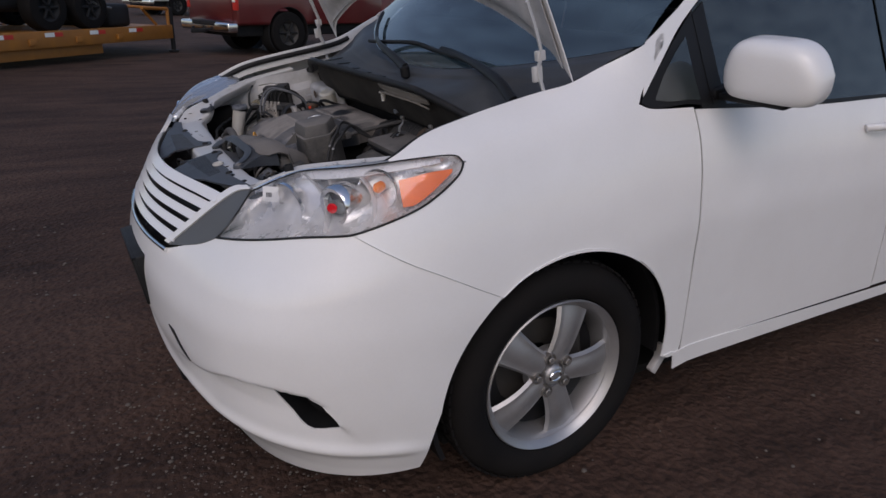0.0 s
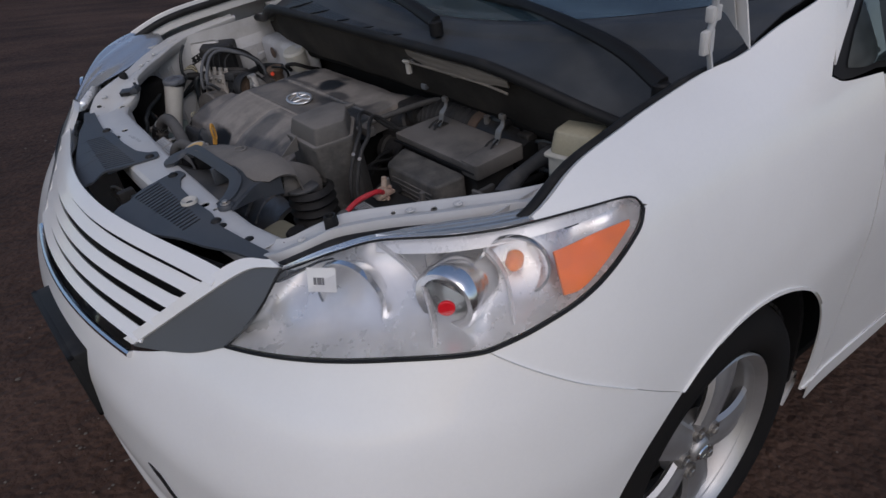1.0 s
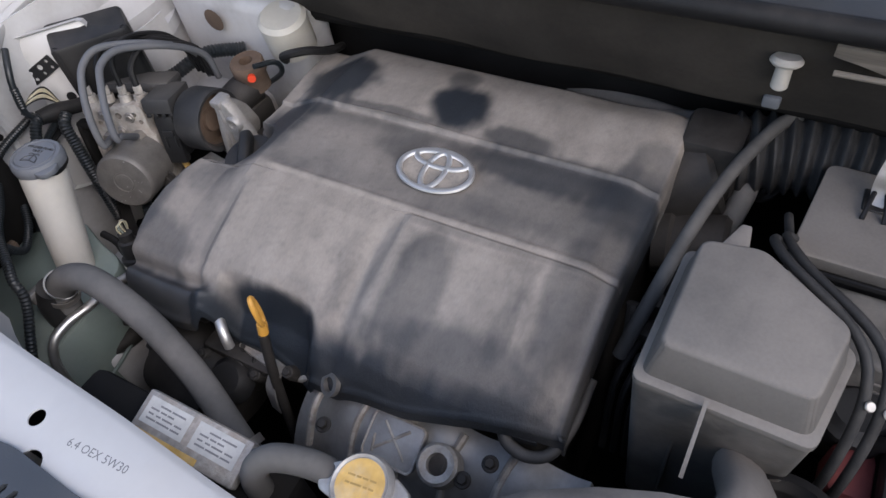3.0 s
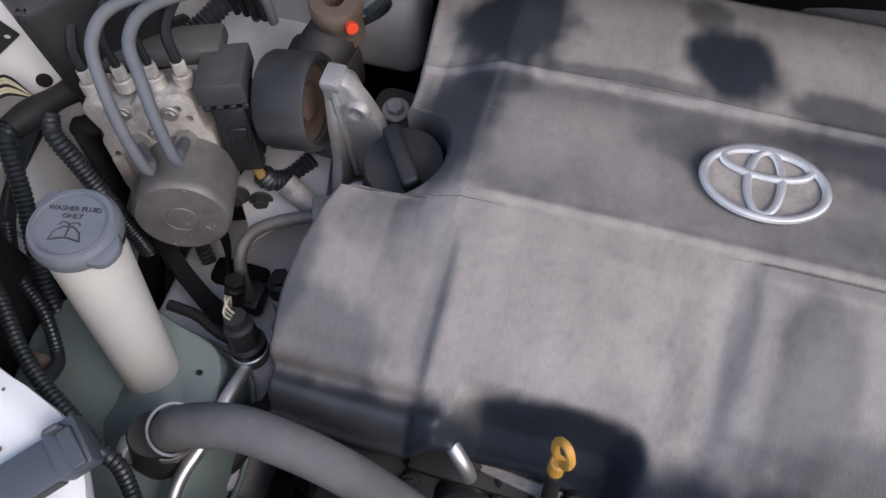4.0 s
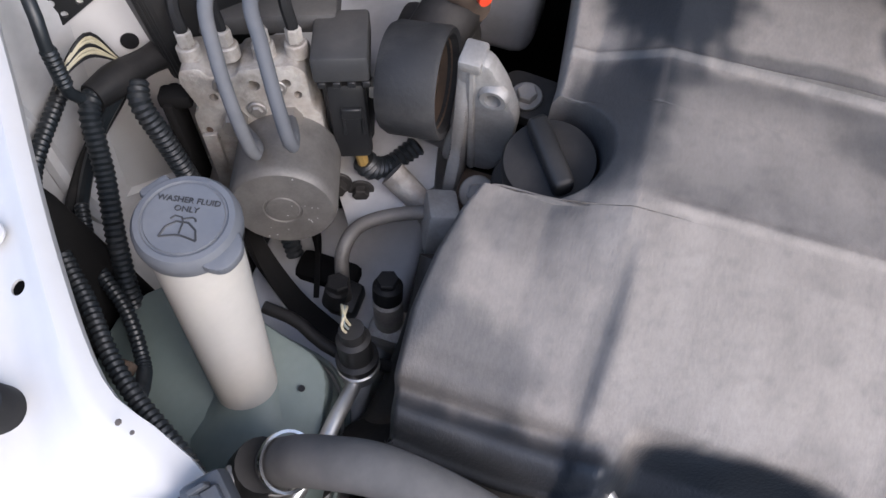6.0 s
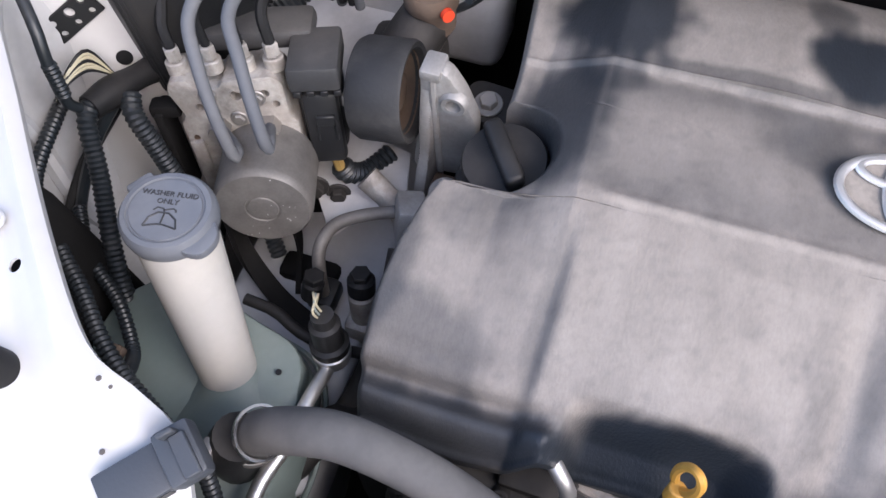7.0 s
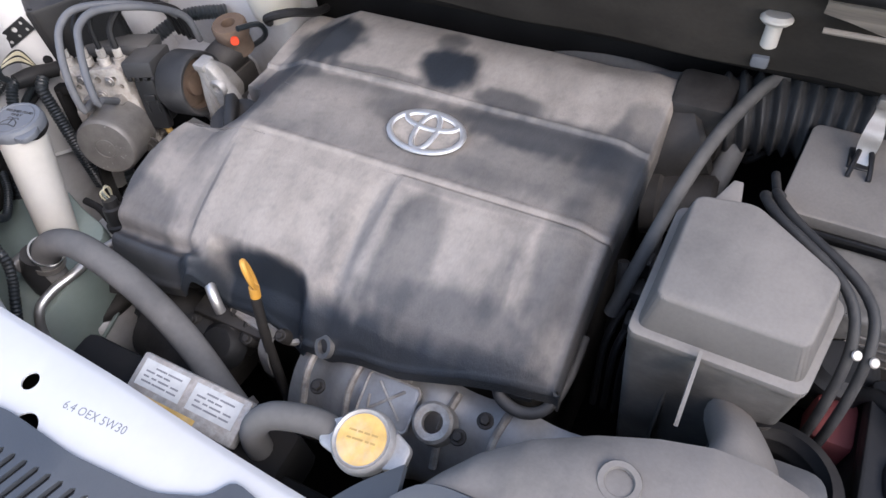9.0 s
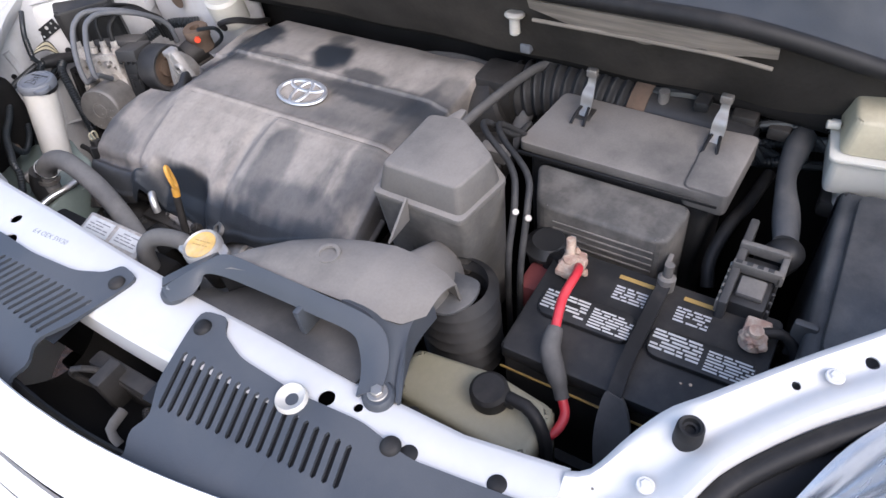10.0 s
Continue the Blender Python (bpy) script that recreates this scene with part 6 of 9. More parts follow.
def engine_cover():
    ec = thing("engine_cover", "dusty black plastic engine cover with a chrome oval badge", "engine cover", (-0.21, 0.21, 0.90))
    lines = [0.02, 0.005, -0.015, -0.04, -0.07, -0.10, -0.118, -0.128, -0.131, -0.136, -0.14, -0.155, -0.175, -0.185, -0.195, -0.205, -0.215, -0.225, -0.235, -0.245, -0.255, -0.262, -0.2665, -0.271]

    def f(u, v):
        """u over the back and middle strips is laid on fixed lines, then it runs down to the front rim."""
        for turn in range(5):
            if turn == 0:
                y = -0.035 + v * 0.53
            if u < 0.6:
                k = u / 0.6 * (len(lines) - 1)
                i = min(len(lines) - 2, int(k))
                x = lines[i] + (k - i) * (lines[i + 1] - lines[i])
            else:
                x = lines[-1] + (u - 0.6) / 0.4 * (cover_front(y) - lines[-1])
            y = -0.035 + v * (cover_side(x) + 0.035)
        return Vector((x, y, cover_height(x, y)))

    def skirted(u, v):
        e = 0.05
        uu, vv = min(1, max(0, (u - e) / (1 - 2 * e))), min(1, max(0, (v - e) / (1 - 2 * e)))
        p = f(uu, vv)
        over = max(abs(u - 0.5) - (0.5 - e), abs(v - 0.5) - (0.5 - e), 0) / e
        if over > 0:
            d = Vector(((-1 if u > 1 - e else 1 if u < e else 0), (1 if v > 1 - e else -1 if v < e else 0), 0))
            front = u > 1 - e
            p = p + d * 0.005 * min(1, over * 2.5) + Vector((0, 0, -(0.05 if not front else 0.022) * over ** 1.5))
        return p
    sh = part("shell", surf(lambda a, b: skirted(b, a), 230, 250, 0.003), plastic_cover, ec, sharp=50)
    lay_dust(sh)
    # badge: plain ovals in chrome
    c = Vector((-0.202, 0.193, 0.9945))
    bm = plane_at(c, (-0.05, 0, 1), (1, 0.0, 0))
    tilt = bm

    def oval(a, b, r, cx=0, cy=0, rz=0.0):
        o = bmesh.new()
        rings = []
        for k in range(48):
            w = 2 * math.pi * k / 48
            n2 = Vector((b * math.cos(w), a * math.sin(w), 0)).normalized()
            q = Vector((cx + a * math.cos(w), cy + b * math.sin(w), rz))
            rings.append([o.verts.new(tilt @ (q + n2 * r * math.cos(g) + Vector((0, 0, r * 0.75 * math.sin(g))))) for g in np.linspace(0, 2 * math.pi, 9)[:-1]])
        for k in range(48):
            A, B = rings[k], rings[(k + 1) % 48]
            for i in range(8):
                o.faces.new((A[i], A[(i + 1) % 8], B[(i + 1) % 8], B[i]))
        return o
    badge = part("badge", oval(0.0435, 0.0288, 0.0036, rz=0.003), badge_chrome, ec, "oval chrome badge of plain rings")
    part("badge_ring", oval(0.0120, 0.0265, 0.0033, rz=0.003), badge_chrome, badge)
    part("badge_ring", oval(0.0310, 0.0110, 0.0033, cy=0.0155, rz=0.0032), badge_chrome, badge)
    well = bmesh.new()
    bmesh.ops.create_circle(well, cap_ends=True, segments=40, radius=1.0)
    for v in well.verts:
        v.co = tilt @ Vector((v.co.x * 0.045, v.co.y * 0.030, 0.0015))
    part("badge_field", well, badge_dust, badge)
    part("front_hook", tube([(-0.404, 0.020, 0.912), (-0.417, 0.012, 0.902), (-0.421, -0.010, 0.898), (-0.410, -0.030, 0.900), (-0.380, -0.040, 0.910), (-0.335, -0.042, 0.925)], lambda f: 0.0068 - 0.0022 * f, n=10, steps=40), plastic_half, ec, "rounded black hook at the cover's corner")
    # black tube in place of the shade behind the hook
    part("corner_shade", tube([(-0.404, 0.016, 0.914), (-0.410, 0.004, 0.909), (-0.408, -0.016, 0.909)], 0.0050, n=8, steps=16), gasket_shade_black, ec, "black tube for the shade behind the hook")
    # small raised print at the passenger end
    part("moulded_letters", bars(plane_at((-0.075, 0.447, 0.956), (0, 0.1, 1), (0.2, 1, 0)), 0.05, 0.012, 2, 0.5, 9, 0.0008), plastic_cover, ec, "tiny moulded print")


engine_cover()


# ---- engine under the cover ----
def engine():
    en = thing("engine", "dusty aluminium engine with black manifolds", "engine", (-0.25, 0.2, 0.45))
    part("block", box((-0.40, -0.02, 0.45), (0.0, 0.45, 0.84), 0.03, 3), dark_metal, en, "dark engine block")
    part("intake_box", box((-0.36, 0.0, 0.80), (-0.02, 0.40, 0.925), 0.03, 3), bay_dark, en)

    def head(u, v):
        y = -0.07 + 0.33 * u
        a = v * 2.1
        return Vector((-0.405 - 0.085 * math.sin(a) * (1 - 0.05 * math.sin(u * 17)), y, 0.862 - 0.10 * (1 - math.cos(a)) - 0.004 * math.sin(u * 23) - 0.03 * max(0.0, u - 0.8) / 0.2))
    hd = part("cylinder_head_cover", surf(head, 40, 16, 0.01), head_alu, en, "dusty cast aluminium head cover")
    hp = plane_at((-0.452, 0.125, 0.862), (-0.45, 0, 1), (1, 0, 0.45))
    plate_o = rounded([(-0.030, -0.024), (0.030, -0.024), (0.030, 0.024), (-0.030, 0.024)], 0.008, 3)
    part("head_plate", prism(plate_o, -0.01, 0.002, 0.001, m=hp), head_alu, hd, "stamped pad on the head cover")
    part("plate_rim", tube([hp @ Vector((x, y, 0.002)) for x, y in plate_o + plate_o[:2]], 0.0016, n=6, steps=70), cast_alu, hd)
    for a_, b_ in (((-0.018, -0.014), (0.014, 0.016)), ((-0.016, 0.016), (0.018, -0.014)), ((-0.022, 0.0), (-0.018, -0.018))):
        part("cast_mark", tube([hp @ Vector((*a_, 0.0025)), hp @ Vector((*b_, 0.0025))], 0.0017, n=6, steps=5), cast_alu, hd, "raised cast mark")
    part("spark_plug_well", lathe([(0.011, -0.006), (0.011, 0.004), (0.018, 0.006), (0.021, 0.003), (0.022, -0.02)], (-0.458, 0.068, 0.876), (-0.3, 0, 1), 28), cast_alu, hd)
    for x, y, z in ((-0.43, 0.235, 0.884), (-0.438, 0.02, 0.884), (-0.46, 0.04, 0.872), (-0.47, 0.20, 0.868)):
        part("head_bolt", hexbolt((x, y, z), (-0.2, 0, 1), 0.0055, 0.007), dark_metal, hd, "bolt")
    for k in range(5):
        y = 0.005 + 0.055 * k
        part("cast_rib", tube([(-0.415, y, 0.866), (-0.45, y + 0.006, 0.850), (-0.482, y + 0.004, 0.815)], 0.0045, n=8), cast_alu, hd)
    part("lifting_eye", lathe([(0.008, -0.003), (0.013, -0.003), (0.013, 0.003), (0.008, 0.003)], (-0.437, 0.205, 0.896), (-0.5, 0.3, 0.6), 24, closed=True), zinc, en)
    # accessories in the gap in front of the passenger end
    part("alternator", lathe([(0, 0.06), (0.03, 0.06), (0.058, 0.045), (0.062, 0.0), (0.062, -0.06), (0, -0.06)], (-0.455, 0.42, 0.79), (0.2, 1, 0.1), 36), dark_metal, en, "dark alternator")
    part("alternator_cap", lathe([(0, 0.02), (0.02, 0.02), (0.028, 0.012), (0.03, 0)], (-0.46, 0.35, 0.83), (-0.5, 0, 1), 24), rubber_black, en)
    for k, (y, x) in enumerate(((0.375, -0.415), (0.335, -0.41), (0.30, -0.43))):
        part("bracket_bolt", hexbolt((x, y, 0.864 - 0.01 * k), (-0.4, 0, 1), 0.006, 0.008), dark_metal, en, "bolt")
    part("bracket", join(box((-0.445, 0.30, 0.845), (-0.40, 0.40, 0.858), 0.004), box((-0.45, 0.335, 0.79), (-0.42, 0.36, 0.855), 0.006)), dark_metal, en)
    part("bright_pipe", tube([(-0.414, 0.378, 0.903), (-0.428, 0.364, 0.902), (-0.438, 0.352, 0.892), (-0.441, 0.349, 0.880)], 0.0062, n=12), bare_alu, en, "short bright metal pipe")
    part("ribbed_hose", loom([(-0.438, 0.470, 0.868), (-0.462, 0.468, 0.835), (-0.478, 0.445, 0.800), (-0.490, 0.405, 0.785), (-0.505, 0.365, 0.79)], 0.016, 0.009, 14), rubber_black, en, "ribbed black hose")
    part("hose_band", ring_band((-0.489, 0.407, 0.786), (-0.3, -0.9, -0.2), 0.0172, 0.008), zinc, en, "hose band")
    part("belt_cover", lathe([(0, 0.012), (0.05, 0.010), (0.07, 0.0), (0.072, -0.03)], (-0.44, 0.47, 0.79), (-0.6, 0.35, 0.7), 40), rubber_black, en, "black round cover")
    for x, y, z in ((-0.418, 0.425, 0.872), (-0.452, 0.395, 0.848), (-0.425, 0.345, 0.858), (-0.446, 0.318, 0.846), (-0.436, 0.268, 0.872)):
        part("boss", lathe([(0, 0.004), (0.0062, 0.004), (0.0085, 0.0), (0.010, -0.02)], (x, y, z), (-0.5, 0, 1), 18), dark_metal, en, "cast boss")
        part("boss_bolt", hexbolt((x - 0.002, y, z + 0.004), (-0.5, 0, 1), 0.0046, 0.005), dark_metal, en)
    part("plate_stay", ribbon([(-0.43, 0.285, 0.872), (-0.452, 0.292, 0.845), (-0.458, 0.296, 0.80)], 0.016, (0.2, 1, 0), 0.003), alu_bracket, en, "pale steel stay")
    part("plug_wire", tube([(-0.42, 0.33, 0.865), (-0.445, 0.325, 0.85), (-0.465, 0.34, 0.83), (-0.47, 0.37, 0.81)], 0.004, n=8), rubber_black, en)
    part("cast_flange", tube([(-0.41, 0.235, 0.868), (-0.43, 0.255, 0.860), (-0.432, 0.30, 0.858), (-0.425, 0.35, 0.862)], 0.006, n=8), cast_alu, en, "cast flange edge")
    tubeg = part("dipstick_tube", tube([(-0.428, 0.291, 0.925), (-0.446, 0.286, 0.86), (-0.47, 0.275, 0.75)], 0.006, n=10), dark_metal, en, "dark dipstick tube")
    loop = [Vector((-0.421, 0.291, 0.958)) + Vector((0.006 * math.cos(a), 0.0055 * math.cos(a), 0.022 * math.sin(a))) for a in np.linspace(0, 2 * math.pi, 17)]
    part("dipstick_handle", join(tube(loop, 0.0031, n=8, steps=40), cyl((-0.427, 0.291, 0.925), (-0.423, 0.291, 0.940), 0.006, n=12, bev=0.001)), yellow_plastic, en, "yellow dipstick loop")
    # oil filler, and the mount beside it
    c = Vector((-0.2235, 0.463, 0.938))
    cap = part("oil_filler_cap", lathe([(0.034, -0.03), (0.035, 0.008), (0.033, 0.013), (0.0, 0.0145)], c, (-0.1, 0.08, 1), 40), plastic_black, en, "black oil filler cap")
    part("cap_grip", box((-0.008, -0.030, 0.012), (0.008, 0.030, 0.030), 0.005, 3, m=Matrix.Translation(c) @ frame_of((-0.1, 0.08, 1)) @ pose(0, 0, 0, 0, 0, 35)), plastic_black, cap)
    part("filler_neck", cyl(c - Vector((0, 0, 0.08)), c - Vector((0, 0, 0.025)), 0.041, n=32, bev=0.002), plastic_black, en)
    part("cover_bolt", hexbolt((-0.149, 0.498, 0.915), (-0.1, 0, 1), 0.0085, 0.009), zinc, en, "flanged bolt")
    part("bolt_bracket", prism(rounded([(-0.17, 0.46), (-0.125, 0.46), (-0.12, 0.52), (-0.165, 0.525)], 0.015), 0.900, 0.912, 0.002), dark_metal, en)


engine()


def engine_mount():
    mt = thing("engine_mount", "black rubber torque mount with an aluminium arm", "engine mount", (-0.17, 0.57, 0.80))
    c = Vector((-0.180, 0.577, 0.940))
    ax = Vector((0.08, -1, 0.10)).normalized()
    part("mount_bush", lathe([(0.034, 0.012), (0.038, 0.021), (0.0425, 0.022), (0.044, 0.019), (0.044, -0.020), (0.0415, -0.025), (0.0, -0.025)], c, ax, 56), rubber_bush, mt, "dusty black rubber bush")
    part("bush_core", lathe([(0, 0.010), (0.016, 0.010), (0.017, 0.004), (0.032, 0.000), (0.0355, 0.016)], c, ax, 40), rust, mt, "rusty bush core")
    part("bush_bolt", hexbolt(c - ax * 0.027 + Vector((-0.012, 0, -0.002)), -ax, 0.009, 0.010), zinc, mt, "bolt")
    # flat arm of two cheeks that runs down from the bush to the engine
    plate_ = [(-0.186, 0.985), (-0.160, 0.988), (-0.140, 0.962), (-0.128, 0.925), (-0.150, 0.888), (-0.196, 0.842), (-0.222, 0.838), (-0.222, 0.870), (-0.202, 0.905), (-0.196, 0.945)]
    web = [(0.547, 0.985), (0.524, 0.987), (0.510, 0.964), (0.497, 0.930), (0.499, 0.885), (0.512, 0.848), (0.560, 0.846), (0.552, 0.900), (0.548, 0.945)]
    turn = Matrix(((0, 0, 1, -0.180), (1, 0, 0, 0), (0, 1, 0, 0), (0, 0, 0, 1)))
    am = part("mount_arm", prism(rounded(web, 0.008, 3), -0.008, 0.010, 0.005, m=turn), alu_bracket, mt, "cast aluminium arm")
    cut(am, cyl((-0.20, 0.517, 0.955), (-0.16, 0.517, 0.955), 0.0062, n=20))
    part("arm_cheek", prism(rounded(plate_, 0.008, 3), -0.006, 0.006, 0.004, m=Matrix.Translation((0, 0.541, -0.014)) @ pose(0, 0, 0, 90, 0, 0)), alu_bracket, am)
    part("arm_boss", lathe([(0.0062, -0.004), (0.0066, 0.003), (0.0100, 0.0034), (0.0120, 0.001), (0.0125, -0.004)], (-0.189, 0.517, 0.955), (-1, 0, 0), 28), alu_bracket, am, "hollow boss")
    part("arm_cap", box((-0.191, 0.528, 0.976), (-0.166, 0.546, 0.987), 0.003, 2), alu_bracket, am, "bright cast tab")
    part("arm_rib", tube([(-0.187, 0.536, 0.978), (-0.189, 0.534, 0.93), (-0.189, 0.532, 0.89), (-0.189, 0.530, 0.855)], 0.0035, n=8), alu_bracket, am)
    part("arm_bolt", hexbolt((-0.222, 0.515, 0.868), (-0.5, -0.3, 0.7), 0.010, 0.006), zinc, am)
    part("arm_foot", tube([(-0.225, 0.590, 0.865), (-0.235, 0.560, 0.845), (-0.255, 0.530, 0.82)], lambda t: 0.0125 - 0.002 * t, n=14, flat=0.8), cast_alu, mt, "dull aluminium foot")
    part("arm_base", box((-0.275, 0.475, 0.80), (-0.185, 0.545, 0.850), 0.012, 2), rust, mt, "brown stained base")
    part("base_bolt", hexbolt((-0.245, 0.520, 0.851), (-0.3, 0, 1), 0.010, 0.006), rust, mt)
    d = Vector((-0.085, 0.572, 0.958))
    fl = part("mount_flange", lathe([(0.010, 0.016), (0.023, 0.016), (0.025, 0.013), (0.025, -0.002), (0.022, -0.006), (0.022, -0.03), (0.010, -0.03)], d, (-0.05, 0, 1), 40, closed=True), rust, mt, "rusty steel mount flange")
    part("paint_dot", cyl(d + Vector((-0.018, -0.020, 0.004)), d + Vector((-0.0215, -0.0235, 0.0045)), 0.0058, n=16), red_mark, fl, "red paint mark")
    part("mount_bracket", join(box((-0.15, 0.555, 0.86), (-0.075, 0.63, 0.915), 0.012), tube([(-0.085, 0.578, 0.93), (-0.115, 0.585, 0.925), (-0.15, 0.60, 0.90)], 0.026, n=12)), dark_metal, mt, "grimy steel bracket")


engine_mount()


# ---- brake hydraulic unit and its pipes ----
def brake_unit():
    bu = thing("brake_hydraulic_unit", "dusty brake hydraulic unit with a round motor and steel pipes", "brake unit", (-0.25, 0.70, 0.78))
    face = Vector((-0.303, 0.648, 0.903))
    ax = Vector((-0.85, -0.33, 0.20)).normalized()      # the way the motor points
    back = face - ax * 0.062
    mo = part("motor", lathe([(0, 0.0), (0.0125, 0.0), (0.0132, -0.0012), (0.0145, -0.0012), (0.0152, 0.0), (0.0385, 0.0), (0.0412, -0.003), (0.0418, -0.008), (0.0418, -0.062)], face, ax, 48), motor_grey, bu, "round grey pump motor")
    M = Matrix.Translation(back) @ frame_of(ax)
    up = (M.to_3x3() @ Vector((0, 1, 0)))
    face_o = [(-0.066, -0.038), (0.032, -0.038), (0.032, 0.040), (0.026, 0.046), (0.026, 0.080), (0.018, 0.087), (-0.022, 0.084), (-0.026, 0.078), (-0.044, 0.078), (-0.050, 0.087), (-0.064, 0.086), (-0.068, 0.076), (-0.060, 0.050), (-0.066, 0.044)]
    blk = part("valve_block", prism(rounded(face_o, 0.004, 3), -0.040, 0.0, 0.0015, m=M), cast_alu, bu, "aluminium valve block")
    holes = bmesh.new()
    for x, y, r in ((-0.046, 0.060, 0.0036), (-0.034, 0.069, 0.0026), (-0.014, 0.070, 0.0048), (0.010, 0.071, 0.0038), (0.017, 0.060, 0.0034), (-0.057, 0.0, 0.004), (0.026, 0.020, 0.0036), (-0.058, 0.028, 0.003), (0.026, -0.02, 0.004)):
        holes = join(holes, cyl(M @ Vector((x, y, 0.004)), M @ Vector((x, y, -0.010)), r, n=14))
    cut(blk, holes)
    part("block_step", box((-0.064, -0.010, -0.001), (-0.052, 0.026, 0.005), 0.002, 2, m=M), cast_alu, blk)
    for x, y in ((-0.036, 0.072), (0.003, 0.068), (-0.016, 0.048)):
        part("block_screw", hexbolt(M @ Vector((x, y, 0.001)), ax, 0.0048, 0.004), zinc, blk, "screw")
    part("control_module", box((0.034, 0.002, -0.045), (0.070, 0.080, -0.006), 0.005, 2, m=M), plastic_black, bu, "black control connector")
    part("plug_shroud", box((0.038, -0.006, -0.012), (0.068, 0.070, 0.004), 0.005, 2, m=M), plastic_black, bu, "black plug")
    part("module_cap", box((0.031, 0.074, -0.055), (0.073, 0.096, 0.006), 0.003, 2, m=M), plastic_half, bu, "dusty cap of the connector")
    part("plug_latch", join(box((0.048, 0.040, 0.0035), (0.064, 0.050, 0.008), 0.001, 1, m=M), box((0.047, 0.022, 0.0035), (0.050, 0.042, 0.006), 0.001, 1, m=M), box((0.062, 0.022, 0.0035), (0.065, 0.042, 0.006), 0.001, 1, m=M)), plastic_black, bu, "black plug latch")
    for k in range(4):
        part("cap_rib", box((0.034 + 0.011 * k, 0.070, 0.0035), (0.040 + 0.011 * k, 0.075, 0.007), 0.0006, 1, m=M), plastic_black, bu)
    part("hook_bracket", join(box((-0.088, -0.045, -0.030), (-0.080, 0.052, 0.0), 0.002, 2, m=M), box((-0.092, 0.045, -0.022), (-0.066, 0.058, -0.004), 0.004, 2, m=M)), bay_dark, bu, "black hooked bracket")
    part("module_cover", box((-0.062, 0.082, -0.085), (0.050, 0.100, -0.042), 0.006, 2, m=M), plastic_half, bu, "dusty module behind the block")
    part("module_loom", loom([M @ Vector((0.058, -0.024, -0.012)), M @ Vector((0.064, -0.036, -0.014)), M @ Vector((0.080, -0.044, -0.022)), M @ Vector((0.105, -0.038, -0.04))], 0.0115), loom_black, bu, "corrugated black loom")
    part("bare_wires", tube([M @ Vector((0.056, -0.004, -0.006)), M @ Vector((0.058, -0.026, -0.010))], 0.005, n=8), label_gold, bu)
    part("bracket", join(box((-0.062, -0.085, -0.05), (-0.052, 0.03, -0.015), 0.003, 2, m=M), box((-0.06, -0.10, -0.06), (0.07, -0.06, -0.02), 0.006, 2, m=M)), bay_dark, bu, "black mounting bracket")
    part("bracket_stay", box((-0.030, -0.17, -0.045), (0.0, -0.05, -0.03), 0.004, 2, m=M), bay_dark, bu)
    part("bracket_bolt", hexbolt(M @ Vector((0.054, -0.044, 0.004)), ax, 0.0075, 0.009), dark_metal, bu, "bolt")
    part("side_bolt", hexbolt(M @ Vector((-0.058, 0.02, -0.01)), ax, 0.008, 0.01), rust, bu)
    rnd = random.Random(11)
    specks = bmesh.new()
    for k in range(15):
        a, r = rnd.uniform(-2.2, 1.2), 0.036 * rnd.random() ** 0.6
        q = Matrix.Translation(face) @ frame_of(ax) @ Vector((r * math.cos(a), r * math.sin(a), 0.0001))
        w = rnd.uniform(0.0002, 0.0006)
        specks = join(specks, lathe([(0, 0.0004), (w, 0.0003), (w * 1.2, 0.0)], q, ax, 6))
    part("speck", specks, fleck, mo, "pale flecks on the motor face")
    # pipes: two stout ones over the motor, thinner ones from the block's top, all led back to the bulkhead
    for x, k in ((-0.030, 0), (0.012, 1)):
        end = Vector((-0.291, 0.664, 0.958)) if k == 0 else Vector((-0.284, 0.635, 0.972))
        rise = ((-0.282, 0.673, 0.990), (-0.262, 0.687, 1.020), (-0.236, 0.700, 1.040), (-0.205, 0.690, 1.049), (-0.150, 0.656, 1.026)) if k == 0 else ((-0.272, 0.644, 1.002), (-0.252, 0.657, 1.028), (-0.228, 0.672, 1.042), (-0.195, 0.668, 1.044), (-0.140, 0.645, 1.018))
        pts = [M @ Vector((x - 0.004, 0.040, 0.004)), end + Vector((0.010, 0.004, -0.006)), end] + [Vector(q) for q in rise] + [Vector((-0.096, 0.660 - 0.018 * k, 0.975)), Vector((-0.088, 0.660 - 0.018 * k, 0.930))]
        part("brake_pipe", tube(pts, 0.0050, n=10, steps=80), pipe_sheath, bu, "grey sheathed brake pipe")
        part("pipe_nut", lathe([(0, 0.012), (0.0085, 0.012), (0.0095, 0.008), (0.0095, -0.004)], M @ Vector((x - 0.004, 0.040, 0.002)), ax, 6), zinc, blk, "pipe nut")
    for x, k in ((-0.058, 0), (0.020, 1), (-0.030, 2), (-0.004, 3)):
        a = M @ Vector((x, 0.088, -0.016))
        mid_ = Vector((a.x + 0.016, a.y + 0.008, 1.010 + 0.005 * k))
        pts = [a, a + up * 0.02, mid_, mid_ + Vector((0.030, -0.006, 0.016)), Vector((-0.135 + 0.006 * k, 0.660 + 0.010 * k, 1.014)), Vector((-0.098, 0.650 + 0.010 * k, 0.985)), Vector((-0.090, 0.648 + 0.010 * k, 0.935))]
        part("brake_line", tube(pts, 0.0046 if k < 2 else 0.0036, n=8, steps=50), rubber_black, bu, "thin dark brake line")
        part("line_nut", join(cyl(a - up * 0.004, a + up * 0.008, 0.0085, n=20, bev=0.001), cyl(a + up * 0.008, a + up * 0.020, 0.0062, n=6, bev=0.001)), cast_alu, bu, "line nut")


brake_unit()


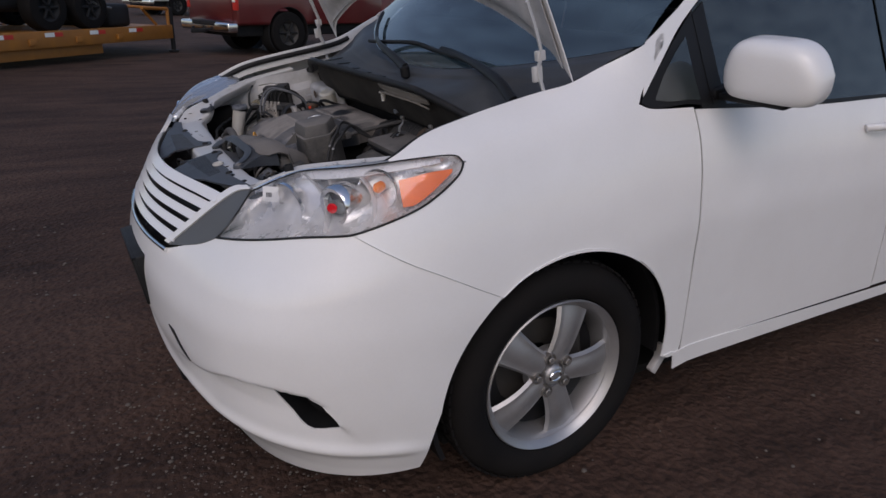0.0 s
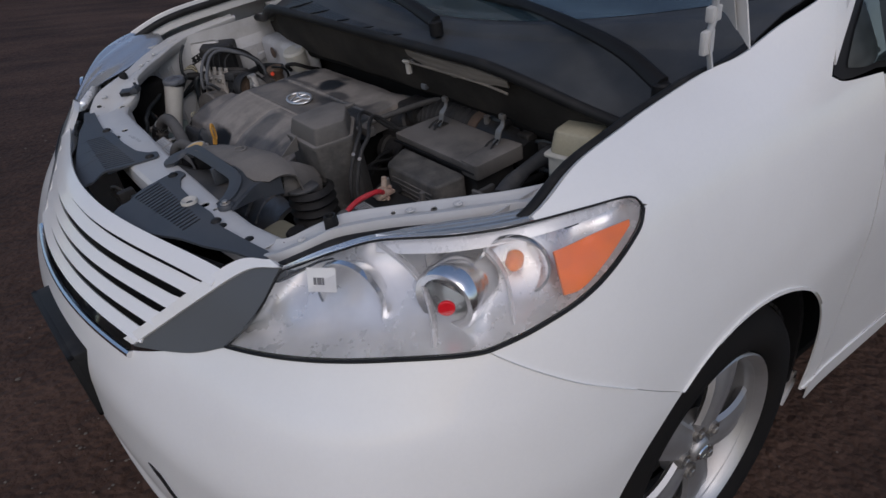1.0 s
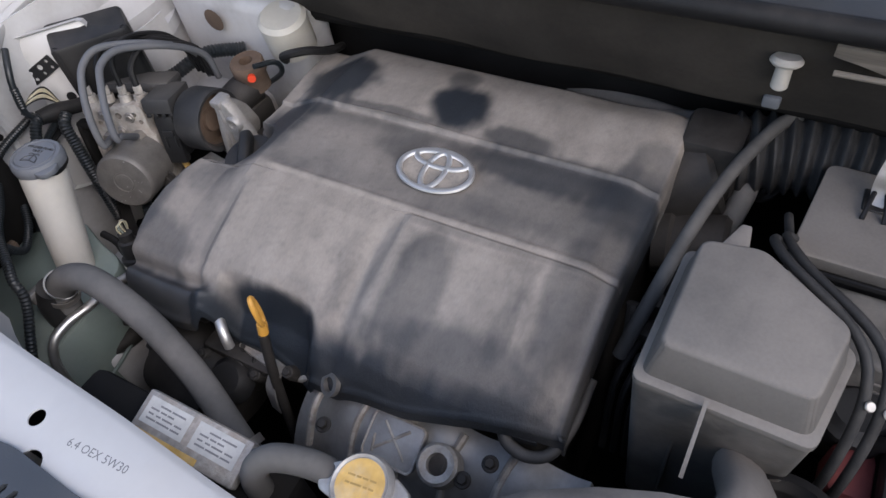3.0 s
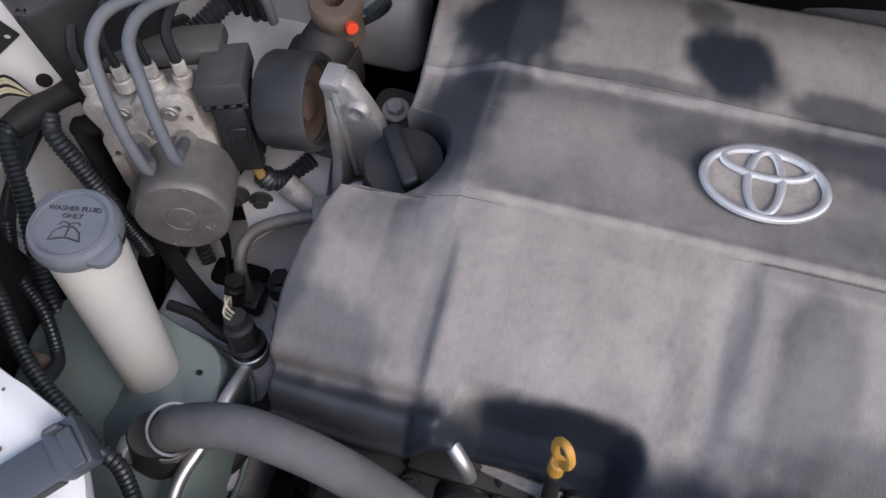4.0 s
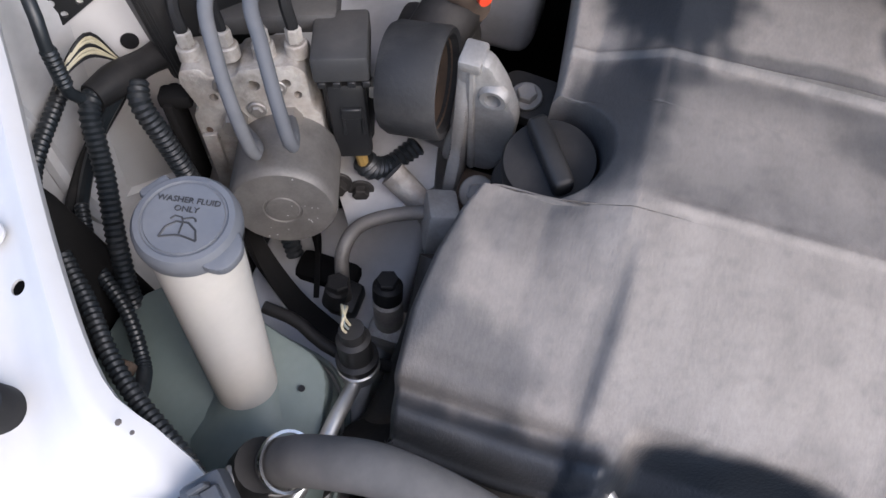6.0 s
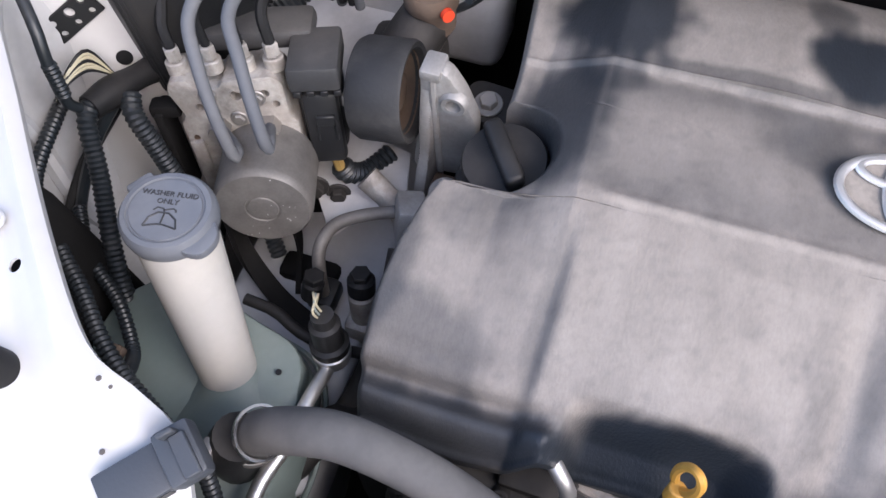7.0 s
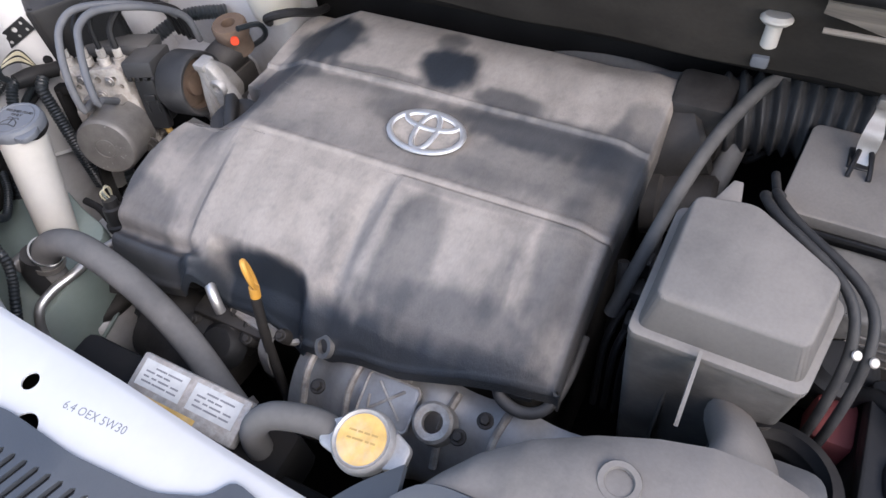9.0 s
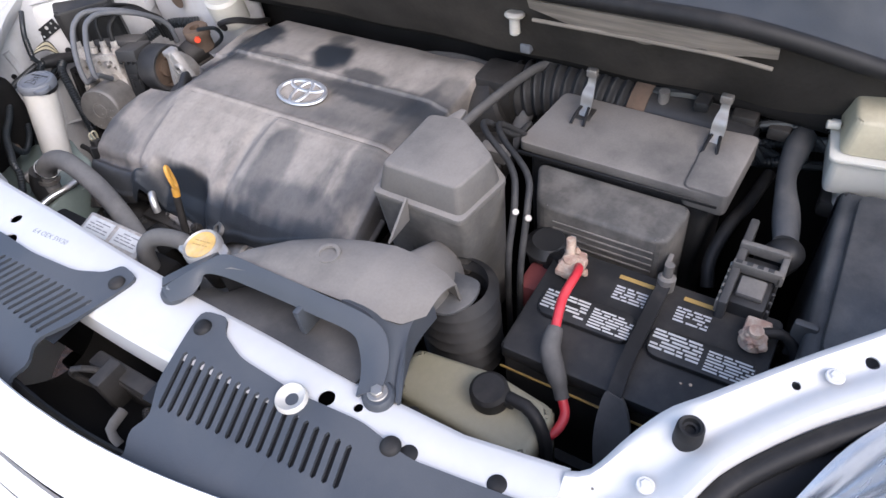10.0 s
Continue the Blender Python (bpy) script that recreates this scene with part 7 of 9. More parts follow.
# ---- washer bottle ----
def washer_bottle():
    wb = thing("washer_bottle", "milky washer bottle with a tall filler neck and blue-grey cap", "washer bottle", (-0.45, 0.63, 0.55))
    top = Vector((-0.374, 0.653, 1.007))
    foot = Vector((-0.435, 0.625, 0.860))
    ax = (top - foot).normalized()
    part("filler_neck", tube([foot - ax * 0.05, foot, foot.lerp(top, 0.5), top - ax * 0.014], lambda t: 0.0190 + 0.0085 * t ** 0.8, n=32, steps=24), neck_white, wb, "milky white filler neck")
    n = Vector((0.06, -0.04, 1)).normalized()
    cap = part("filler_cap", lathe([(0, 0.010), (0.0230, 0.010), (0.0236, 0.0088), (0.0246, 0.0088), (0.0254, 0.0102), (0.0288, 0.0096), (0.0313, 0.006), (0.0320, 0.001), (0.0315, -0.004)], top, n, 56), cap_blue, wb, "blue-grey hinged filler cap")
    part("cap_underside", lathe([(0.0312, -0.0035), (0.0305, -0.010), (0.0280, -0.013), (0.0, -0.013)], top, n, 48), rubber_black, cap, "dark underside of the cap")
    m = plane_at(top + n * 0.010, n, (0.72, 0.15, 0))
    part("cap_tab", box((0.028, -0.010, -0.010), (0.036, 0.010, -0.003), 0.003, 2, m=m @ pose(0, 0, 0, 0, 0, 140)), cap_blue, cap)
    part("cap_lip", prism(rounded([(0.022, -0.018), (0.040, -0.012), (0.040, 0.006), (0.026, 0.016)], 0.008, 4), -0.012, -0.004, 0.002, m=m @ pose(0, 0, 0, 0, 0, -28)), cap_blue, cap)
    part("cap_letters", join(text_mesh("WASHER FLUID", 0.0054, m @ pose(0.0, 0.0115, 0.0)), text_mesh("ONLY", 0.0054, m @ pose(0.0, 0.0055, 0.0))), ink, cap, "dark raised letters on the cap")
    m = m @ Matrix.Scale(0.82, 4)
    sym = join(tube([m @ Vector((-0.013, -0.017, 0)), m @ Vector((-0.009, -0.006, 0)), m @ Vector((0, -0.003, 0)), m @ Vector((0.009, -0.006, 0)), m @ Vector((0.013, -0.017, 0))], 0.0007, n=6), tube([m @ Vector((-0.013, -0.017, 0)), m @ Vector((0, -0.014, 0)), m @ Vector((0.013, -0.017, 0))], 0.0007, n=6),
               tube([m @ Vector((0, -0.013, 0)), m @ Vector((0, -0.001, 0)), m @ Vector((-0.007, 0.001, 0)), m @ Vector((-0.009, -0.002, 0))], 0.0006, n=6), tube([m @ Vector((0, -0.001, 0)), m @ Vector((0.007, 0.001, 0)), m @ Vector((0.009, -0.002, 0))], 0.0006, n=6))
    part("cap_symbol", sym, ink, cap, "raised windscreen symbol")
    body = prism(rounded([(-0.36, 0.70), (-0.385, 0.63), (-0.395, 0.575), (-0.47, 0.555), (-0.575, 0.575), (-0.575, 0.74), (-0.40, 0.745)], 0.035, 5), 0.55, 0.872, 0.005, seg=2)
    for v in body.verts:
        if v.co.z > 0.80:
            v.co.z += -0.10 * (v.co.x + 0.43) * 0 - 0.25 * max(0, -0.47 - v.co.x)
    part("tank", body, tank_green, wb, "cloudy green-white tank")
    part("neck_collar", lathe([(0.0195, 0.020), (0.0215, 0.012), (0.0265, 0.004), (0.036, -0.003), (0.050, -0.010), (0.062, -0.022)], foot, ax, 40), tank_green, wb)
    part("tank_seam", tube([(-0.372, 0.665, 0.80), (-0.392, 0.580, 0.80), (-0.47, 0.552, 0.78), (-0.57, 0.57, 0.74)], 0.003, n=6), tank_green, wb)
    q = foot.lerp(top, 0.38) + Vector((-0.02, -0.02, 0))
    part("breather_hole", cyl((-0.42, 0.588, 0.868), (-0.421, 0.587, 0.8735), 0.0025, n=10), gasket_shade_black, wb)


washer_bottle()


# ---- hoses, pipes and looms at the passenger side ----
def passenger_side():
    h = thing("radiator_hose", "thick dusty grey rubber radiator hose", "hose", (-0.48, 0.45, 0.80))
    part("hose", tube([(-0.482, 0.583, 0.80), (-0.482, 0.582, 0.87), (-0.475, 0.567, 0.920), (-0.468, 0.535, 0.948), (-0.463, 0.495, 0.952), (-0.469, 0.428, 0.925), (-0.487, 0.36, 0.885), (-0.515, 0.295, 0.845), (-0.535, 0.25, 0.81)], 0.0158, n=20, steps=80), hose_grey, h)
    part("clamp", join(ring_band((-0.478, 0.573, 0.905), (0.15, -0.25, 0.95), 0.0178, 0.008), box((-0.505, 0.59, 0.905), (-0.487, 0.60, 0.922), 0.002)), zinc, h, "zinc hose clamp")
    part("clamp_wire", ring_band((-0.474, 0.563, 0.926), (0.15, -0.62, 0.78), 0.0176, 0.0035, 0.002), chrome, h, "bright wire clamp")
    part("elbow", tube([(-0.488, 0.590, 0.865), (-0.487, 0.588, 0.895), (-0.480, 0.579, 0.918)], lambda t: 0.021 - 0.003 * t, n=18), plastic_black, h, "black elbow")
    part("lower_clamp", ring_band((-0.522, 0.28, 0.835), (-0.3, -0.8, -0.5), 0.021, 0.010), zinc, h, "zinc hose clamp")
    ac = thing("air_conditioning_pipes", "bare aluminium air conditioning pipes with a pressure sensor", "pipe", (-0.38, 0.56, 0.75))
    part("pipe", tube([(-0.334, 0.596, 0.79), (-0.324, 0.598, 0.845), (-0.306, 0.602, 0.866), (-0.284, 0.597, 0.870), (-0.266, 0.578, 0.868), (-0.250, 0.550, 0.864)], 0.0060, n=12, steps=50), motor_grey, ac, "dull aluminium pipe")
    part("pipe_block", box((-0.018, -0.013, -0.024), (0.018, 0.013, 0.020), 0.004, 2, m=pose(-0.256, 0.536, 0.868, 10, 20, 25)), alu_bracket, ac, "pale aluminium pipe block")
    part("pipe_cap", join(cyl((-0.344, 0.599, 0.842), (-0.336, 0.595, 0.864), 0.0095, n=18, bev=0.003), cyl((-0.336, 0.595, 0.864), (-0.3335, 0.5945, 0.871), 0.0095, n=6, bev=0.001)), rubber_black, ac, "black pipe cap")
    part("pipe_clip", box((-0.342, 0.585, 0.80), (-0.312, 0.612, 0.822), 0.005), plastic_black, ac)
    part("service_valve", join(cyl((-0.335, 0.556, 0.80), (-0.326, 0.558, 0.843), 0.0125, n=20, bev=0.002), box((-0.352, 0.540, 0.77), (-0.32, 0.572, 0.81), 0.006)), cast_alu, ac, "aluminium service port")
    part("service_cap", join(cyl((-0.326, 0.558, 0.841), (-0.319, 0.559, 0.860), 0.0125, n=20, bev=0.003), cyl((-0.319, 0.559, 0.860), (-0.3175, 0.5595, 0.866), 0.0095, n=6, bev=0.001)), rubber_black, ac, "black service cap")
    s0 = Vector((-0.390, 0.555, 0.873))
    sax = Vector((0.25, 0.10, 1)).normalized()
    sensor = part("pressure_sensor", lathe([(0.0, 0.0), (0.0145, 0.0), (0.016, 0.004), (0.016, 0.010), (0.0125, 0.012), (0.0125, 0.034), (0.009, 0.036), (0.009, 0.046), (0, 0.046)], s0, sax, 28), plastic_black, ac, "black pressure sensor")
    part("sensor_collar", lathe([(0.010, -0.012), (0.0145, -0.012), (0.0160, -0.004), (0.0160, 0.0), (0.013, 0.002)], s0, sax, 28), bare_alu, sensor, "bright sensor collar")
    for k in (-1, 0, 1):
        part("sensor_wire", tube([s0 + sax * 0.044 + Vector((0.003 * k, 0.002, 0)), s0 + sax * 0.058 + Vector((0.003 * k - 0.003, 0.003, 0)), s0 + sax * 0.054 + Vector((0.010, 0.008 + 0.002 * k, 0.0)), s0 + sax * 0.03 + Vector((0.014, 0.014, 0))], 0.0010, n=6, steps=16), wire_cream if k else tank_green, sensor, "thin sensor wire")
    part("pipe_low", tube([(-0.386, 0.556, 0.872), (-0.404, 0.553, 0.868), (-0.436, 0.555, 0.876), (-0.472, 0.557, 0.878), (-0.502, 0.563, 0.878), (-0.528, 0.563, 0.870), (-0.545, 0.562, 0.83), (-0.550, 0.560, 0.75)], 0.0058, n=12, steps=50), bare_alu, ac, "aluminium pipe")
    part("pipe_return", tube([(-0.30, 0.525, 0.895), (-0.35, 0.522, 0.865), (-0.41, 0.532, 0.82), (-0.441, 0.553, 0.788), (-0.479, 0.570, 0.782), (-0.498, 0.590, 0.79), (-0.492, 0.61, 0.80)], 0.0125, n=14, steps=50), dark_metal, ac, "dark grimy pipe")
    part("rubber_joint", tube([(-0.43, 0.535, 0.835), (-0.445, 0.53, 0.82)], 0.02, n=14), dark_metal, ac)
    part("thin_hose", tube([(-0.372, 0.640, 0.872), (-0.374, 0.612, 0.870), (-0.383, 0.588, 0.865), (-0.386, 0.560, 0.862), (-0.380, 0.535, 0.85)], 0.0050, n=10), rubber_black, ac, "thin black hose")
    br = thing("bay_bracket", "black pressed steel brackets under the brake unit", "bracket", (-0.33, 0.64, 0.78))
    part("bar", ribbon([(-0.285, 0.705, 0.86), (-0.315, 0.680, 0.825), (-0.345, 0.635, 0.806), (-0.362, 0.590, 0.795)], 0.030, (0.8, 0.3, 0.2), 0.006), bay_dark, br, "black slanting bar")
    part("bar", ribbon([(-0.255, 0.665, 0.83), (-0.285, 0.640, 0.815), (-0.320, 0.628, 0.80)], 0.022, (0.9, 0.3, 0.1), 0.005), bay_dark, br)
    part("post", box((-0.315, 0.60, 0.70), (-0.285, 0.66, 0.795), 0.008), bay_dark, br)
    part("gusset", prism([(-0.285, 0.605), (-0.215, 0.555), (-0.175, 0.565), (-0.165, 0.635), (-0.225, 0.650)][::-1], 0.842, 0.846, 0.001), paint_dirty, br, "dusty white gusset")
    part("bolt", hexbolt((-0.252, 0.628, 0.872), (-0.85, -0.33, 0.2), 0.008, 0.010), dark_metal, br, "grimy bolt")
    # looms along the wing
    lo = thing("wiring_loom", "corrugated black wiring looms along the inner wing", "wiring", (-0.42, 0.70, 0.75))
    part("loom", loom([(-0.28, 0.825, 0.955), (-0.36, 0.800, 0.955), (-0.401, 0.753, 0.952), (-0.424, 0.722, 0.950), (-0.452, 0.689, 0.950), (-0.471, 0.659, 0.950), (-0.489, 0.622, 0.950), (-0.502, 0.600, 0.945), (-0.507, 0.588, 0.932), (-0.519, 0.580, 0.915), (-0.540, 0.568, 0.895), (-0.565, 0.558, 0.86), (-0.58, 0.55, 0.80)], 0.0062, 0.0048), loom_black, lo)
    part("loom_wrap", tube([(-0.10, 0.735, 0.915), (-0.165, 0.757, 0.930), (-0.213, 0.771, 0.944), (-0.255, 0.782, 0.958), (-0.290, 0.788, 0.967)], lambda f: 0.0115 + 0.0012 * math.sin(f * 23), n=12, steps=40), rubber_black, lo, "black tape wrap")
    part("branch", loom([(-0.286, 0.788, 0.968), (-0.302, 0.785, 0.963), (-0.332, 0.770, 0.934), (-0.374, 0.750, 0.902), (-0.405, 0.735, 0.86), (-0.415, 0.73, 0.78)], 0.0080, 0.0046), loom_black, lo)
    part("branch", loom([(-0.262, 0.772, 0.958), (-0.276, 0.764, 0.950), (-0.284, 0.752, 0.925), (-0.294, 0.738, 0.88), (-0.305, 0.725, 0.80)], 0.0088, 0.0046), loom_black, lo)
    part("branch", tube([(-0.268, 0.782, 0.955), (-0.300, 0.800, 0.925), (-0.345, 0.805, 0.890), (-0.38, 0.80, 0.85)], 0.0048, n=8), loom_black, lo)
    part("branch", loom([(-0.03, 0.63, 0.945), (-0.07, 0.675, 0.952), (-0.12, 0.700, 0.942), (-0.16, 0.735, 0.930)], 0.0110, 0.0052), loom_black, lo)
    part("branch", loom([(-0.35, 0.795, 0.905), (-0.387, 0.762, 0.905), (-0.413, 0.723, 0.900), (-0.443, 0.694, 0.897), (-0.458, 0.678, 0.915), (-0.468, 0.664, 0.94)], 0.0056, 0.0044), loom_black, lo)
    part("branch", loom([(-0.30, 0.660, 0.80), (-0.26, 0.690, 0.845), (-0.21, 0.705, 0.88), (-0.16, 0.70, 0.89)], 0.0085, 0.0050), loom_black, lo)
    part("cable", join(tube([(-0.262, 0.815, 1.055), (-0.283, 0.795, 1.040), (-0.294, 0.792, 1.017), (-0.300, 0.792, 0.985), (-0.294, 0.790, 0.970), (-0.275, 0.788, 0.962)], 0.0046, n=10), loom([(-0.293, 0.7915, 1.020), (-0.299, 0.7915, 0.990)], 0.0058, 0.004)), loom_black, lo)
    for k in range(7):
        d = 0.0022 * k
        part("cream_wire", tube([(-0.300 + d * 0.5, 0.806, 0.976 + d * 0.3), (-0.288 + d, 0.801, 0.985 + d * 0.6), (-0.266 + d * 0.8, 0.797, 0.981 + d * 0.9), (-0.251, 0.791, 0.962 + d * 0.15)], 0.0013, n=6, steps=16), wire_cream if k % 3 else gasket_shade_black, lo, "loose wire")
    part("orange_tag", box((-0.46, 0.690, 0.905), (-0.447, 0.702, 0.917), 0.003), rust, lo)
    gc = thing("grey_connector", "empty grey plug holder clipped to the white arm", "connector", (-0.51, 0.59, 1.0))
    gm = plane_at((-0.521, 0.565, 1.050), (-0.10, -0.05, 1), (0.649, 0.761, 0)) @ Matrix.Scale(0.71, 4)
    part("holder", join(box((-0.037, -0.018, -0.014), (0.012, 0.018, 0.003), 0.0025, 2, m=gm), box((0.010, -0.021, -0.012), (0.038, 0.021, 0.010), 0.004, 2, m=gm)), plastic_panel, gc)
    part("clip_wing", join(box((0.018, 0.012, 0.0), (0.030, 0.016, 0.022), 0.001, 1, m=gm), box((0.022, -0.02, 0.006), (0.034, 0.012, 0.014), 0.001, 1, m=gm)), plastic_panel, gc)
    part("mouth", box((-0.034, -0.0185, -0.0135), (0.006, -0.015, -0.001), 0.0, m=gm), gasket_shade_black, gc)
    # strut tower with its bracket, seen at the far side
    tw = thing("strut_tower", "dusty white strut tower with a black perforated bracket", "car part", (-0.14, 0.80, 0.75))

    def tower(u, v):
        a = -0.25 + math.pi * 0.95 * u
        r = 0.15 + 0.05 * (1 - v) ** 2
        return Vector((-0.08 - r * math.sin(a) * 1.0, 0.90 - r * math.cos(a) * 1.0 + 0.02, 0.70 + 0.29 * v))
    part("tower_wall", surf(tower, 24, 12, 0.003), paint_dirty, tw, "dusty white pressed steel")
    part("tower_top", lathe([(0, 0.0), (0.05, 0.004), (0.06, -0.006), (0.15, -0.012), (0.155, -0.03)], (-0.08, 0.92, 0.995), (0, -0.15, 1), 40), paint_dirty, tw)
    hm = plane_at((-0.232, 0.806, 0.968), (-0.75, -0.62, 0.25), (0, 0.1, 1))
    part("wing_plate", box((-0.105, -0.15, -0.006), (0.080, 0.085, 0.0), 0.010, 2, m=hm), paint_bay, tw, "white stay plate")
    hb = hm @ pose(0.0, 0.012, 0, 0, 0, 20) @ Matrix.Diagonal((0.68, 0.68, 1, 1))
    pl = part("perforated_bracket", box((-0.034, 0.020, 0.001), (0.034, 0.052, 0.004), 0.001, 1, m=hb), plastic_black, tw, "black bracket with holes")
    hh = bmesh.new()
    for x, y, r in ((-0.022, 0.028, 0.0038), (-0.022, 0.044, 0.0038), (0.0, 0.028, 0.0038), (0.002, 0.042, 0.006), (0.022, 0.028, 0.0038), (0.022, 0.044, 0.0038)):
        hh = join(hh, cyl(hb @ Vector((x, y, -0.002)), hb @ Vector((x, y, 0.008)), r * 0.68, n=16))
    cut(pl, hh)
    part("plate_hole", cyl(hm @ Vector((0.008, -0.012, 0.0002)), hm @ Vector((0.008, -0.012, 0.0012)), 0.0068, n=20), gasket_shade_black, tw)
    for x, y, z, r in ((-0.298, 0.832, 0.905, 0.006), (-0.335, 0.830, 0.955, 0.005), (-0.36, 0.828, 0.88, 0.007)):
        part("apron_hole", cyl((x, y, z), (x, y + 0.006, z), r, n=18), gasket_shade_black, tw)
    for k in range(3):
        x = -0.325 - 0.045 * k
        part("apron_rib", tube([(x, 0.833, 0.80), (x - 0.008, 0.826, 0.87), (x + 0.006, 0.833, 0.95), (x + 0.004, 0.836, 1.0)], 0.008, n=8), paint_dirty, tw, "pressed rib")
    part("wing_cable", tube([(-0.26, 0.80, 0.93), (-0.32, 0.815, 0.90), (-0.38, 0.805, 0.87), (-0.43, 0.77, 0.80)], 0.0055, n=8), rubber_black, tw, "black cable")
    part("wing_box", prism(rounded([(-0.236, 0.762), (-0.150, 0.700), (-0.110, 0.76), (-0.19, 0.835)], 0.010), 0.925, 1.045, 0.006), plastic_black, tw, "black box behind the brake lines")
    # no real box: added to keep the bottom of the bay dark
    part("shadow_box", box((-0.22, 0.66, 0.66), (-0.06, 0.80, 0.80), 0.02), bay_dark, tw, "added black box for the shade low in the bay")
    # white pressings and boxes beyond the brake pipes
    part("bulkhead_corner", box((-0.02, 0.52, 0.80), (0.06, 0.78, 1.02), 0.02, 3), paint_dirty, tw, "dusty white bulkhead corner")
    part("rust_patch", lathe([(0, 0.0012), (0.014, 0.001), (0.018, 0.0)], (-0.0302, 0.675, 0.985), (-1, 0, 0), 14), rust, tw, "small rust stain")
    part("bulkhead_shelf", box((-0.12, 0.62, 0.70), (0.02, 0.84, 0.86), 0.02, 3), paint_dirty, tw)
    part("lower_rail", box((-0.50, 0.555, 0.66), (-0.10, 0.70, 0.785), 0.012, 3), paint_dirty, tw, "white chassis rail")
    cp = thing("pressure_switch", "white round reservoir cap beside black wiring", "reservoir", (-0.02, 0.52, 0.93))
    part("body", lathe([(0, 0.03), (0.03, 0.03), (0.036, 0.024), (0.036, -0.03), (0, -0.03)], (-0.015, 0.545, 0.985), (-0.2, -0.1, 1), 32), brake_white, cp)
    part("hose", tube([(-0.05, 0.53, 0.96), (-0.07, 0.51, 0.985), (-0.055, 0.48, 0.99), (-0.02, 0.47, 0.97), (0.02, 0.48, 0.95)], 0.006, n=8), rubber_black, cp, "black hose")
    part("cable", tube([(-0.07, 0.60, 0.90), (-0.06, 0.54, 0.94), (-0.075, 0.525, 0.975), (-0.11, 0.53, 0.99)], 0.004, n=8), loom_black, cp)


passenger_side()


# ---- radiator cap and label ----
def radiator_cap():
    rc = thing("radiator_filler", "aluminium radiator cap with a worn orange label", "radiator cap", (-0.548, 0.056, 0.95))
    c = Vector((-0.540, 0.066, 1.020))
    n = Vector((-0.12, 0.05, 1)).normalized()
    cap = part("cap", lathe([(0, 0.010), (0.0205, 0.010), (0.0225, 0.012), (0.0245, 0.009), (0.0255, 0.002), (0.024, -0.004), (0.02, -0.008)], c, n, 40), alu_bracket, rc, "cast cap")
    m = plane_at(c, n, (1, 0.1, 0))
    for s in (-1, 1):
        part("ear", prism(rounded([(s * 0.018, -0.016), (s * 0.036, -0.011), (s * 0.038, 0.006), (s * 0.020, 0.016)][::s], 0.006), -0.005, 0.004, 0.002, m=m), alu_bracket, cap)
    part("label", cyl(c + n * 0.010, c + n * 0.0108, 0.0195, n=36), cap_orange, cap, "worn orange warning label")
    part("label_print", bars(m @ pose(0, 0.002, 0.0109), 0.024, 0.012, 2, 0.25, 12, 0.0002), label_gold, cap, "worn print")
    part("filler_neck", cyl(c - n * 0.055, c - n * 0.004, 0.021, n=28), dark_metal, rc, "dark filler neck")
    part("overflow_hose", tube([c - n * 0.012 + Vector((0.0, 0.02, 0)), c + Vector((-0.002, 0.05, -0.002)), c + Vector((-0.012, 0.085, -0.006)), c + Vector((-0.025, 0.10, -0.03)), c + Vector((-0.03, 0.10, -0.09))], 0.0115, n=14, steps=30), rubber, rc, "short rubber hose")
    lb = thing("radiator_label", "dusty metal label plate behind the support", "label", (-0.56, 0.24, 0.96))
    lm = plane_at((-0.562, 0.245, 0.985), (-0.25, 0, 1), (1, 0, 0.25))
    pm = part("plate", box((-0.062, -0.021, -0.012), (0.062, 0.021, 0.0), 0.003, 2, m=lm), cast_alu, lb)
    for a_, b_ in ((-0.055, -0.004), (0.004, 0.055)):
        part("label_field", box((a_, -0.008, 0.0002), (b_, 0.016, 0.0007), 0, m=lm), fleck, pm, "pale printed field")
        part("label_print", bars(lm @ pose((a_ + b_) / 2, 0.004, 0.0008), 0.040, 0.018, 4, 0.35, 8, 0.0002), ink_faint, pm, "unreadable print")
    part("yellow_strip", box((-0.058, -0.0195, 0.0002), (0.02, -0.0135, 0.0006), 0, m=lm), cap_orange, pm, "yellow strip")
    part("tray", box((-0.60, 0.14, 0.90), (-0.54, 0.40, 0.965), 0.01), bay_dark, lb)


radiator_cap()


